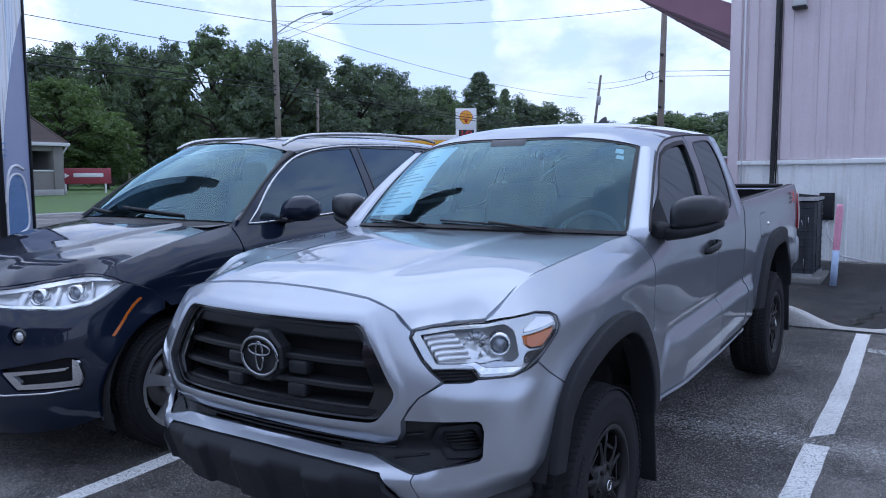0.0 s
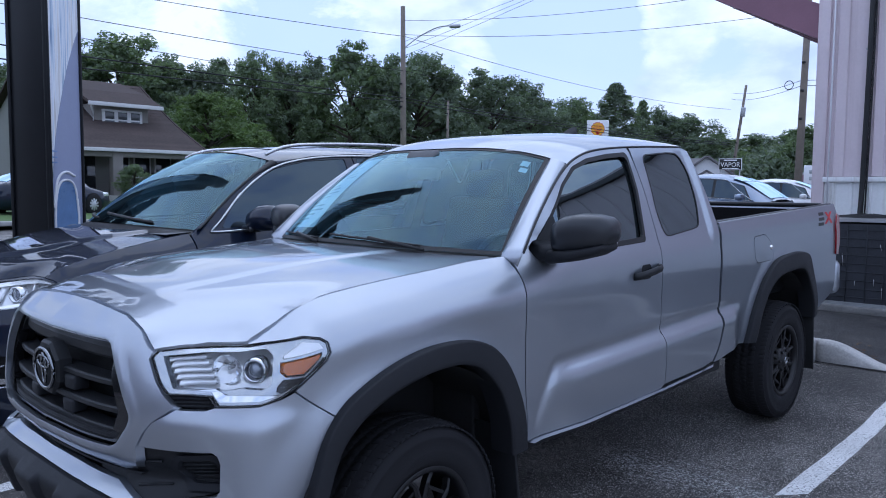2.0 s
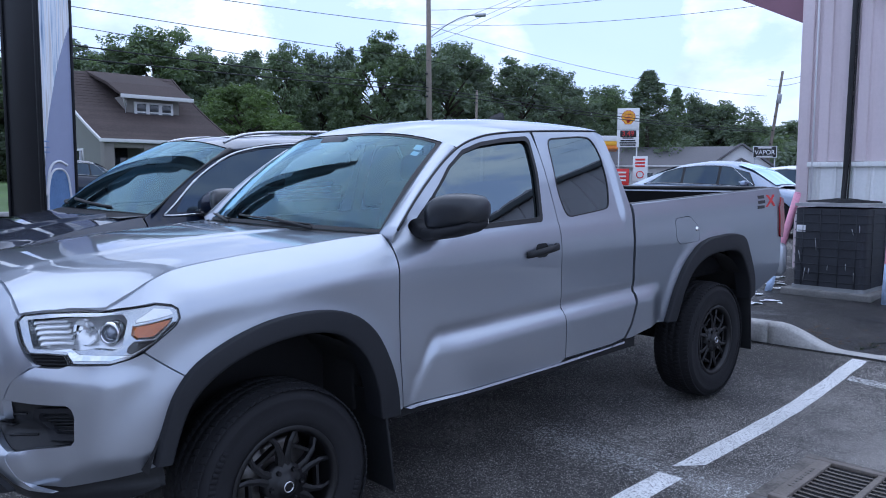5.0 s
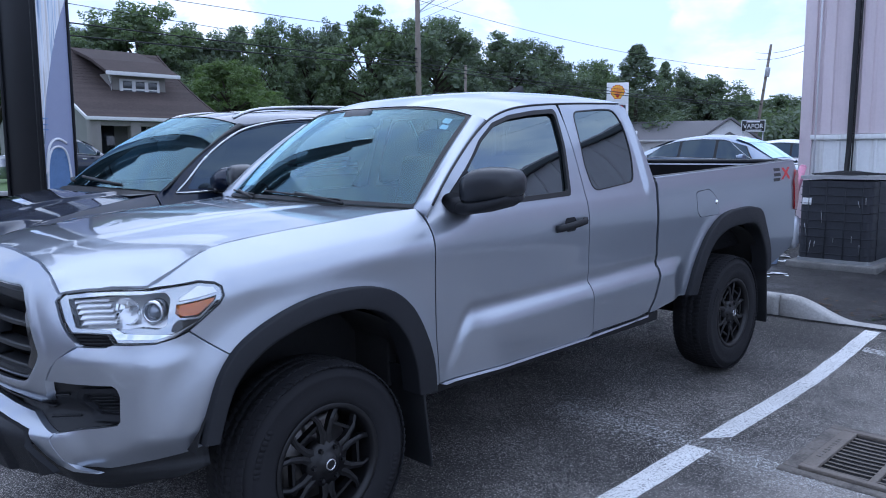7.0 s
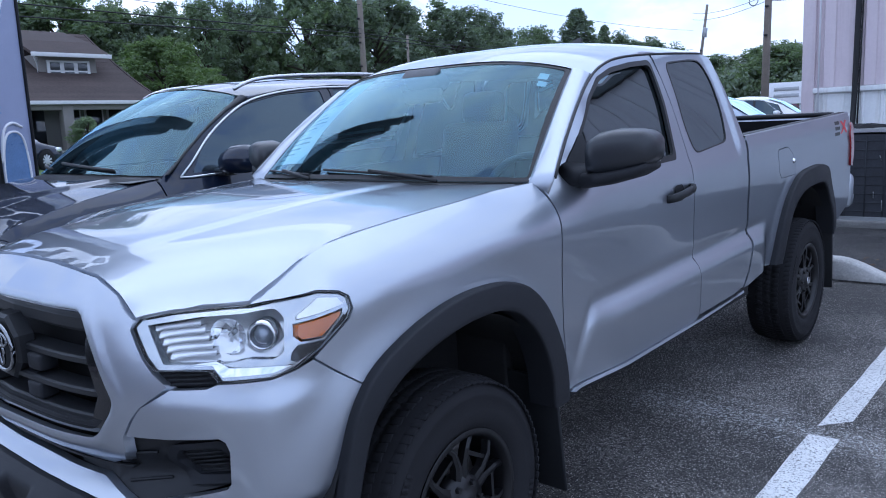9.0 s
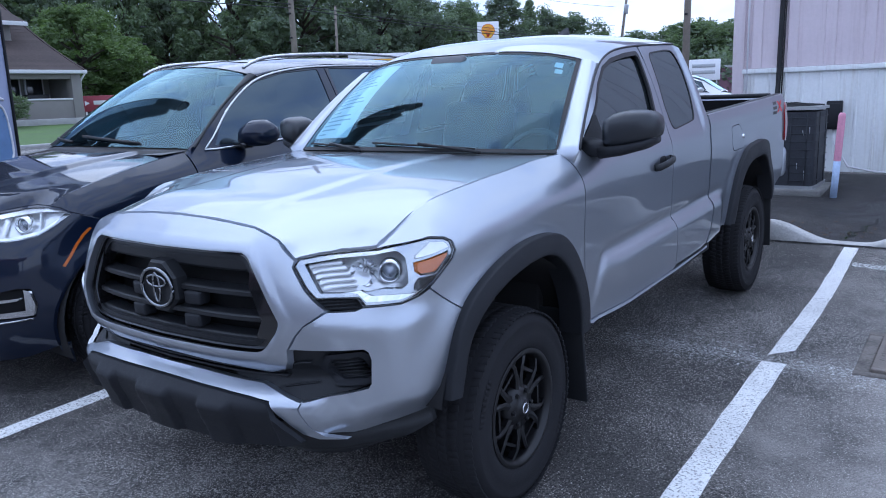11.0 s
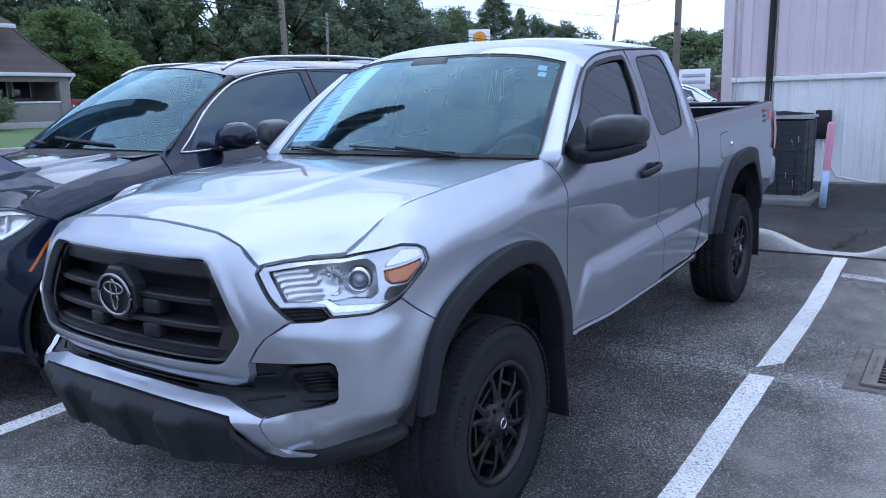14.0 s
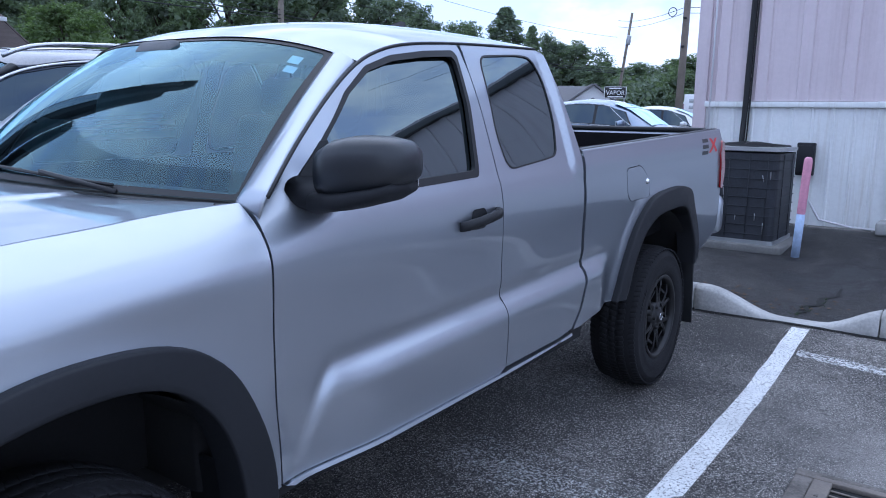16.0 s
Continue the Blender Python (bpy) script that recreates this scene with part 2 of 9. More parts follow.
    l.new(patch.outputs["Fac"], rr.inputs[0]), l.new(rr.outputs[0], p.inputs["Roughness"])
    b1 = node("ShaderNodeBump", n, ins={"Strength": 0.8, "Distance": 0.006})
    l.new(stones.outputs["Distance"], b1.inputs["Height"])
    b2 = node("ShaderNodeBump", n, ins={"Strength": 0.7, "Distance": 0.006})
    l.new(grit.outputs["Fac"], b2.inputs["Height"]), l.new(b1.outputs[0], b2.inputs["Normal"])
    l.new(b2.outputs[0], p.inputs["Normal"])
    return m


def patched_asphalt():
    """Darker, newer asphalt, blotched with damp."""
    m = material("newer_asphalt", (0.02, 0.02, 0.02), 0.7, var=0.3, bump=0.010, bump_scale=150.0)
    n, l = m.node_tree.nodes, m.node_tree.links
    p = n["Principled BSDF"]
    tc = n.new("ShaderNodeTexCoord")
    blot = node("ShaderNodeTexNoise", n, ins={"Scale": 1.3, "Detail": 7.0, "Roughness": 0.68, "Distortion": 0.4})
    grit = node("ShaderNodeTexNoise", n, ins={"Scale": 95.0, "Detail": 5.0, "Roughness": 0.8})
    l.new(tc.outputs["Object"], blot.inputs["Vector"]), l.new(tc.outputs["Object"], grit.inputs["Vector"])
    tone = ramp(n, [(0.36, (0.007, 0.007, 0.008)), (0.50, (0.020, 0.019, 0.019)), (0.64, (0.052, 0.050, 0.048))])
    l.new(blot.outputs["Fac"], tone.inputs[0])
    st = ramp(n, [(0.40, (0.25, 0.25, 0.25)), (0.52, (1, 1, 1)), (0.64, (3.6, 3.5, 3.4))])
    l.new(grit.outputs["Fac"], st.inputs[0])
    mul = node("ShaderNodeMix", n, data_type="RGBA", blend_type="MULTIPLY", ins={0: 1.0})
    l.new(tone.outputs[0], mul.inputs[6]), l.new(st.outputs[0], mul.inputs[7]), l.new(mul.outputs[2], p.inputs["Base Color"])
    damp = node("ShaderNodeMapRange", n, ins={1: 0.38, 2: 0.55, 3: 0.42, 4: 0.85})
    l.new(blot.outputs["Fac"], damp.inputs[0]), l.new(damp.outputs[0], p.inputs["Roughness"])
    return m


def rain_streaks(m, dark, lo, hi):
    """Dirt that rain has drawn down a metal wall, in narrow uneven runs."""
    n, l = m.node_tree.nodes, m.node_tree.links
    p = n["Principled BSDF"]
    tc = n.new("ShaderNodeTexCoord")
    mp = n.new("ShaderNodeMapping")
    mp.inputs["Scale"].default_value = (14.0, 14.0, 0.7)
    l.new(tc.outputs["Object"], mp.inputs["Vector"])
    f = node("ShaderNodeTexNoise", n, ins={"Scale": 1.0, "Detail": 6.0, "Roughness": 0.65, "Distortion": 0.3})
    l.new(mp.outputs[0], f.inputs["Vector"])
    r = ramp(n, [(lo, (1, 1, 1)), (hi, dark)])
    l.new(f.outputs["Fac"], r.inputs[0])
    mul = node("ShaderNodeMix", n, data_type="RGBA", blend_type="MULTIPLY", ins={0: 1.0})
    l.new(p.inputs["Base Color"].links[0].from_socket, mul.inputs[6]), l.new(r.outputs[0], mul.inputs[7])
    l.new(mul.outputs[2], p.inputs["Base Color"])


def worn_paint(name, base, lo, hi, scale=55.0):
    """Road paint that has flaked: holes where the noise is low."""
    m = material(name, base, 0.75, var=0.18, scale=4.0, fine=160.0, bump=0.003, bump_scale=140.0)
    n, l = m.node_tree.nodes, m.node_tree.links
    p = n["Principled BSDF"]
    tc = n.new("ShaderNodeTexCoord")
    f = node("ShaderNodeTexNoise", n, ins={"Scale": scale, "Detail": 6.0, "Roughness": 0.75})
    l.new(tc.outputs["Object"], f.inputs["Vector"])
    r = ramp(n, [(lo, (0, 0, 0)), (hi, (1, 1, 1))])
    l.new(f.outputs["Fac"], r.inputs[0]), l.new(r.outputs[0], p.inputs["Alpha"])
    return m


def streaks(name, tones):
    """A glossy print of soft upright streaks."""
    m = material(name, tones[1], 0.25, var=0.1)
    n, l = m.node_tree.nodes, m.node_tree.links
    tc = n.new("ShaderNodeTexCoord")
    mp = n.new("ShaderNodeMapping")
    mp.inputs["Scale"].default_value = (1.0, 26.0, 0.55)
    l.new(tc.outputs["Object"], mp.inputs["Vector"])
    f = node("ShaderNodeTexNoise", n, ins={"Scale": 1.0, "Detail": 5.0, "Roughness": 0.6, "Distortion": 0.6})
    l.new(mp.outputs[0], f.inputs["Vector"])
    r = ramp(n, [(0.34, tones[0]), (0.44, tones[1]), (0.54, tones[2]), (0.66, tones[3])])
    l.new(f.outputs["Fac"], r.inputs[0]), l.new(r.outputs[0], n["Principled BSDF"].inputs["Base Color"])
    return m


def leaf_material(name, base, var=0.5):
    m = material(name, base, 0.6, var=var, scale=0.5, fine=4.0, island=0.5, spec=0.25)
    n, l = m.node_tree.nodes, m.node_tree.links
    p = n["Principled BSDF"]
    p.inputs["Subsurface Weight"].default_value = 0.0
    tl = n.new("ShaderNodeBsdfTranslucent")
    tl.inputs[0].default_value = (base[0] * 1.3, base[1] * 1.5, base[2] * 0.7, 1)
    mx = n.new("ShaderNodeMixShader")
    mx.inputs[0].default_value = 0.4
    l.new(p.outputs[0], mx.inputs[1]), l.new(tl.outputs[0], mx.inputs[2]), l.new(mx.outputs[0], n["Material Output"].inputs[0])
    return m


SILVER = car_paint("silver_paint", (0.425, 0.453, 0.500), metal=0.90, rough=0.33)
# metal flakes lie flat and dim towards grazing
SILVER.node_tree.nodes["Principled BSDF"].inputs["Specular Tint"].default_value = (0.34, 0.37, 0.42, 1)
SILVER.node_tree.nodes["Principled BSDF"].inputs["Coat IOR"].default_value = 1.55
NAVY = car_paint("dark_blue_paint", (0.007, 0.012, 0.028), metal=0.05, rough=0.35, dust=0.01)
NAVY.node_tree.nodes["Principled BSDF"].inputs["Specular IOR Level"].default_value = 0.1
NAVY.node_tree.nodes["Principled BSDF"].inputs["Coat IOR"].default_value = 1.48
PALE_BLUE = car_paint("pale_blue_paint", (0.20, 0.25, 0.34))
WHITE_CAR = car_paint("white_paint", (0.72, 0.73, 0.74), metal=0.1)
BLACK_PLASTIC = material("black_plastic", (0.014, 0.015, 0.017), 0.48, spec=0.35, var=0.2, scale=5, bump=0.0004, bump_scale=700)
MIRROR_BLACK = material("satin_black", (0.011, 0.013, 0.017), 0.34, spec=0.6, var=0.2, scale=5, bump=0.0002, bump_scale=700)
GREY_PLASTIC = material("grained_plastic", (0.0135, 0.0145, 0.0175), 0.6, spec=0.3, var=0.2, scale=5, bump=0.0005, bump_scale=600)
LINER = material("bed_liner", (0.008, 0.008, 0.009), 0.85, spec=0.08, var=0.3, bump=0.002, bump_scale=200)
GLOSS_BLACK = material("gloss_black", (0.008, 0.008, 0.009), 0.12, var=0.2, coat=0.6)
# near-black base stands in for the shade in wells, gaps and openings
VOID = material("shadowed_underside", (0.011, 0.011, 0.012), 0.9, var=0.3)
RUBBER = material("tyre_rubber", (0.017, 0.017, 0.019), 0.75, spec=0.2, var=0.25, scale=9, fine=200, bump=0.0006, bump_scale=400)
SEAL = material("rubber_seal", (0.010, 0.010, 0.011), 0.5, var=0.2)
WHEEL_BLACK = material("black_alloy", (0.007, 0.007, 0.008), 0.36, spec=0.4, var=0.2)
ALLOY = material("grey_alloy", (0.58, 0.59, 0.61), 0.3, metal=0.8, var=0.1)
CHROME = material("chrome", (0.86, 0.87, 0.88), 0.07, metal=1.0, var=0.03)
DARK_CHROME = material("dark_chrome", (0.27, 0.28, 0.29), 0.12, metal=1.0, var=0.05)
LAMP_FRAME = material("satin_lamp_frame", (0.50, 0.52, 0.54), 0.20, metal=1.0, var=0.08)
LAMP_BOWL = material("bright_reflector", (0.88, 0.89, 0.90), 0.16, metal=0.45, var=0.05)
PROJECTOR = material("projector_glass", (0.24, 0.26, 0.30), 0.05, metal=0.6, var=0.2, coat=1.0)
SATIN = material("satin_metal", (0.60, 0.61, 0.62), 0.26, metal=1.0, var=0.06)
STEEL = material("galvanised_steel", (0.42, 0.43, 0.44), 0.5, metal=0.8, var=0.15)
DISC = material("brake_disc", (0.25, 0.24, 0.23), 0.45, metal=0.9, var=0.2)
AMBER = material("amber_lens", (0.52, 0.14, 0.015), 0.18, var=0.12, scale=60, coat=1.0)
RED_LENS = material("red_lens", (0.24, 0.008, 0.012), 0.15, var=0.15, coat=1.0)
CABIN = material("cabin_trim", (0.13, 0.132, 0.135), 0.7, var=0.2, bump=0.0006, bump_scale=300)
SEAT = material("seat_cloth", (0.16, 0.162, 0.165), 0.9, var=0.2, bump=0.001, bump_scale=500)
PAPER = material("window_sheet", (0.82, 0.86, 0.86), 0.8, var=0.05)
WINDSCREEN = glass("windscreen_glass", (0.58, 0.80, 0.88), 1.85, (0.61, 0.89, 1.0))
TINT = glass("tinted_glass", (0.020, 0.03, 0.038), 2.7, (0.80, 0.96, 1.0))
TINT_SUV = glass("dark_tinted_glass", (0.008, 0.014, 0.026), 1.9, (0.66, 0.84, 1.0))
LENS = glass("lamp_cover", (0.95, 0.96, 0.97), 1.28)
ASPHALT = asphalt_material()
LINE = worn_paint("line_paint", (0.78, 0.78, 0.76), 0.39, 0.47, 95.0)
APRON = patched_asphalt()
FAINT = worn_paint("old_line_paint", (0.66, 0.66, 0.64), 0.53, 0.58, 60.0)
THIN = worn_paint("thin_old_paint", (0.62, 0.62, 0.60), 0.47, 0.53, 60.0)
SPECKS = worn_paint("paint_flecks", (0.72, 0.72, 0.70), 0.575, 0.600, 75.0)
DAMP_CONCRETE = material("damp_concrete", (0.17, 0.165, 0.155), 0.75, var=0.4, scale=4, fine=60, bump=0.003, bump_scale=90)
CONCRETE = material("concrete", (0.36, 0.355, 0.34), 0.85, var=0.22, scale=3, fine=70, bump=0.003, bump_scale=90)
KERB_PAINT = material("whitewashed_kerb", (0.44, 0.43, 0.41), 0.8, var=0.38, scale=3, fine=60, bump=0.003, bump_scale=80)
IRON = material("cast_iron", (0.175, 0.152, 0.130), 0.75, metal=0.0, var=0.3, scale=9, bump=0.001, bump_scale=200)
PINK_WALL = material("pink_metal_siding", (0.66, 0.57, 0.59), 0.55, var=0.07, scale=1.3, fine=30)
WHITE_WALL = material("white_metal_siding", (0.78, 0.79, 0.78), 0.5, var=0.09, scale=1.6, fine=25)
rain_streaks(PINK_WALL, (0.88, 0.86, 0.86), 0.50, 0.74)
rain_streaks(WHITE_WALL, (0.80, 0.77, 0.73), 0.52, 0.74)
FASCIA = material("plum_fascia", (0.25, 0.13, 0.17), 0.6, var=0.15, scale=2)
GALV_PIPE = material("pale_conduit", (0.66, 0.65, 0.67), 0.4, var=0.08)
RUSTY = material("rust_stained_collar", (0.150, 0.135, 0.120), 0.9, var=0.65, scale=6, fine=60, bump=0.004, bump_scale=80)
FIN = material("condenser_fins", (0.036, 0.039, 0.047), 0.6, metal=0.3, var=0.35, scale=5, fine=60)
PINK_PVC = material("faded_pink_post", (0.66, 0.30, 0.40), 0.6, var=0.25, scale=6, fine=50)
BLUE_PVC = material("faded_blue_post", (0.42, 0.52, 0.70), 0.6, var=0.25, scale=6, fine=50)
WOOD_POLE = material("weathered_pole", (0.20, 0.17, 0.14), 0.9, var=0.3, scale=2, fine=30, bump=0.004, bump_scale=30)
CABLE = material("black_cable", (0.012, 0.012, 0.013), 0.7, var=0.2)
SHINGLE = material("brown_shingles", (0.070, 0.055, 0.050), 0.95, var=0.30, scale=0.6, fine=9, island=0.12, spec=0.2)
HOUSE_SIDING = material("olive_grey_siding", (0.20, 0.20, 0.185), 0.8, var=0.12, scale=1)
PORCH_STUCCO = material("tan_stucco", (0.22, 0.205, 0.19), 0.85, var=0.1, scale=2, bump=0.004, bump_scale=40)
WHITE_TRIM = material("white_trim", (0.60, 0.60, 0.60), 0.6, var=0.06)
DARK_PANE = material("dark_window_pane", (0.03, 0.035, 0.04), 0.1, var=0.3, coat=0.5)
GREY_ROOF = material("grey_shop_roof", (0.15, 0.145, 0.15), 0.85, var=0.2)
SHOP_WHITE = material("white_shop_wall", (0.66, 0.66, 0.67), 0.7, var=0.08)
SIGN_WHITE = material("white_sign_face", (0.78, 0.78, 0.79), 0.4, var=0.04)
SIGN_YELLOW = material("yellow_sign_face", (0.80, 0.42, 0.02), 0.4, var=0.06)
SIGN_RED = material("red_sign_face", (0.60, 0.03, 0.03), 0.4, var=0.08)
SIGN_MAROON = material("maroon_sign_face", (0.30, 0.045, 0.065), 0.5, var=0.1)
FADED_INK = material("faded_ink", (0.36, 0.40, 0.42), 0.8, var=0.1)
DRY_LEAF = material("dry_leaf", (0.10, 0.060, 0.030), 0.8, var=0.4, island=0.5)
WEED = material("small_weed", (0.05, 0.085, 0.025), 0.8, var=0.3)
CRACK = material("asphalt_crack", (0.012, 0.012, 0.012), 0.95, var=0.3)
SIGN_BLACK = material("black_sign_face", (0.012, 0.012, 0.012), 0.4, var=0.1)
SIGN_ORANGE = material("orange_band", (0.80, 0.25, 0.03), 0.4, var=0.06)
TOTEM_BLACK = material("black_frame_metal", (0.008, 0.009, 0.011), 0.4, spec=0.3, var=0.2)
PRINT_BASE = material("violet_grey_print", (0.30, 0.33, 0.46), 0.35, var=0.08, scale=2)
PRINT_BLUE = material("blue_print", (0.14, 0.24, 0.44), 0.3, var=0.3, scale=3)
PRINT_STREAKS = streaks("streaked_print", ((0.16, 0.24, 0.40), (0.50, 0.60, 0.72), (0.86, 0.88, 0.90), (0.62, 0.60, 0.58)))
LAWN = material("lawn", (0.075, 0.13, 0.03), 0.9, var=0.35, scale=0.6, fine=9, bump=0.02, bump_scale=12)
BARK = material("bark", (0.07, 0.055, 0.045), 0.95, var=0.3, scale=3, bump=0.01, bump_scale=12)
LEAF_DARK = leaf_material("dark_leaves", (0.150, 0.182, 0.138), 0.4)
LEAF_MID = leaf_material("green_leaves", (0.160, 0.200, 0.130), 0.4)
LEAF_BRIGHT = leaf_material("light_green_leaves", (0.128, 0.172, 0.078))

# ---- geometry helpers ----
from mathutils.geometry import delaunay_2d_cdt


def mesh(name, verts, faces, smooth=True):
    me = bpy.data.meshes.new(name)
    me.from_pydata([tuple(v) for v in verts], [], faces)
    me.validate()
    if smooth:
        me.shade_smooth()
    return me


def part(name, geo, mat, parent=None, label="", smooth=True):
    """Links (verts, faces), a bmesh or a mesh as one object under a thing or a part."""
    if isinstance(geo, tuple):
        me = mesh(name, geo[0], geo[1], smooth)
    elif isinstance(geo, bmesh.types.BMesh):
        me = bpy.data.meshes.new(name)
        geo.to_mesh(me)
        geo.free()
        if smooth:
            me.shade_smooth()
    else:
        me = geo
    if not me.materials:
        me.materials.append(mat)
    ob = new(name, me)
    ob.parent = parent
    return tagged(ob, label) if label else ob


def thing(name, m, label, category, group="", kind=""):
    ob = new(name)
    ob.empty_display_size = 0.2
    ob.matrix_basis = m
    return tagged(ob, label, category, group, kind)


def join(*geos):
    v, f = [], []
    for gv, gf in geos:
        k = len(v)
        v += list(gv)
        f += [tuple(i + k for i in q) for q in gf]
    return v, f


def moved(geo, m):
    return [m @ Vector(v) for v in geo[0]], geo[1]


def mirrored(geo):
    return [Vector((-v[0], v[1], v[2])) for v in geo[0]], [tuple(reversed(q)) for q in geo[1]]


def rbox(sx, sy, sz, r=0.01, at=(0, 0, 0), seg=2, rot=(0, 0, 0)):
    """A box with rounded edges, centred at its place."""
    bm = bmesh.new()
    bmesh.ops.create_cube(bm, size=1, matrix=Matrix.Diagonal((sx, sy, sz, 1)))
    if r:
        bmesh.ops.bevel(bm, geom=bm.edges[:], offset=min(r, 0.49 * min(sx, sy, sz)), segments=seg, profile=0.5, affect="EDGES")
    m = pose(*at, *rot)
    bm.verts.index_update()
    out = [m @ v.co for v in bm.verts], [tuple(v.index for v in f.verts) for f in bm.faces]
    bm.free()
    return out


def loft(rows, closed=False, caps=False):
    """Quads between rows of equal length; closed joins each row's ends."""
    n = len(rows[0])
    v = [p for row in rows for p in row]
    f = []
    for i in range(len(rows) - 1):
        for j in range(n if closed else n - 1):
            k = (j + 1) % n
            f.append((i * n + j, i * n + k, (i + 1) * n + k, (i + 1) * n + j))
    if caps:
        f.append(tuple(reversed(range(n))))
        f.append(tuple((len(rows) - 1) * n + j for j in range(n)))
    return v, f


def tube(path, r, n=8, r2=None):
    """A round bar along a path; r2 is the radius at its end."""
    path = [Vector(p) for p in path]
    rows = []
    for i, p in enumerate(path):
        d = (path[min(i + 1, len(path) - 1)] - path[max(i - 1, 0)]).normalized()
        a = d.orthogonal().normalized() if abs(d.z) > 0.99 else d.cross(Vector((0, 0, 1))).normalized()
        b = d.cross(a)
        q = r if r2 is None else r + (r2 - r) * i / (len(path) - 1)
        rows.append([p + (a * math.cos(t) + b * math.sin(t)) * q for t in (2 * math.pi * k / n for k in range(n))])
    return loft(rows, True, True)


def lathe(profile, n=48, axis="x"):
    """Turns (radius, along) pairs round an axis."""
    rows = []
    for k in range(n):
        t = 2 * math.pi * k / n
        row = []
        for r, h in profile:
            a, b = r * math.cos(t), r * math.sin(t)
            row.append(Vector((h, a, b)) if axis == "x" else Vector((a, b, h)) if axis == "z" else Vector((a, h, b)))
        rows.append(row)
    rows.append(rows[0])
    m = len(profile)
    v = [p for row in rows[:-1] for p in row]
    f = [(i * m + j, i * m + j + 1, ((i + 1) % n) * m + j + 1, ((i + 1) % n) * m + j) for i in range(n) for j in range(m - 1)]
    return v, f


def curve(pts, step=0.03):
    """A smooth line (Catmull-Rom) through points, at even steps."""
    p = [np.array(q, float) for q in pts]
    p = [2 * p[0] - p[1]] + p + [2 * p[-1] - p[-2]]
    out = []
    for i in range(1, len(p) - 2):
        n = max(2, int(np.linalg.norm(p[i + 1] - p[i]) / step))
        for k in range(n):
            t = k / n
            out.append(0.5 * (2 * p[i] + (p[i + 1] - p[i - 1]) * t + (2 * p[i - 1] - 5 * p[i] + 4 * p[i + 1] - p[i + 2]) * t * t + (3 * p[i] - p[i - 1] - 3 * p[i + 1] + p[i + 2]) * t ** 3))
    out.append(p[-2])
    return out


def even(pts, step):
    """The straight line through points, divided evenly."""
    out = []
    for a, b in zip(pts[:-1], pts[1:]):
        a, b = np.array(a, float), np.array(b, float)
        n = max(1, int(round(np.linalg.norm(b - a) / step)))
        out += [a + (b - a) * k / n for k in range(n)]
    return out + [np.array(pts[-1], float)]


def rounded(pts, r, n=5):
    """A closed polygon with its corners rounded; r is one radius or one for each corner."""
    out = []
    m = len(pts)
    rs = r if isinstance(r, (list, tuple)) else [r] * m
    for i in range(m):
        p, a, b = (np.array(pts[j % m], float) for j in (i, i - 1, i + 1))
        q = min(rs[i], 0.45 * np.linalg.norm(a - p), 0.45 * np.linalg.norm(b - p))
        s, e = p + (a - p) / np.linalg.norm(a - p) * q, p + (b - p) / np.linalg.norm(b - p) * q
        for k in range(n + 1):
            t = k / n
            out.append((1 - t) ** 2 * s + 2 * t * (1 - t) * p + t * t * e)
    return out


def inside(poly, pts):
    x, y = pts[:, 0], pts[:, 1]
    hit = np.zeros(len(pts), bool)
    for (x1, y1), (x2, y2) in zip(poly, np.roll(poly, -1, 0)):
        if y1 == y2:
            continue
        c = ((y1 > y) != (y2 > y)) & (x < (x2 - x1) * (y - y1) / (y2 - y1) + x1)
        hit ^= c
    return hit


def near(poly, pts):
    d = np.full(len(pts), 1e9)
    for a, b in zip(poly, np.roll(poly, -1, 0)):
        ab = b - a
        t = np.clip(((pts - a) @ ab) / max(1e-12, ab @ ab), 0, 1)
        d = np.minimum(d, np.linalg.norm(pts - a - t[:, None] * ab, axis=1))
    return d


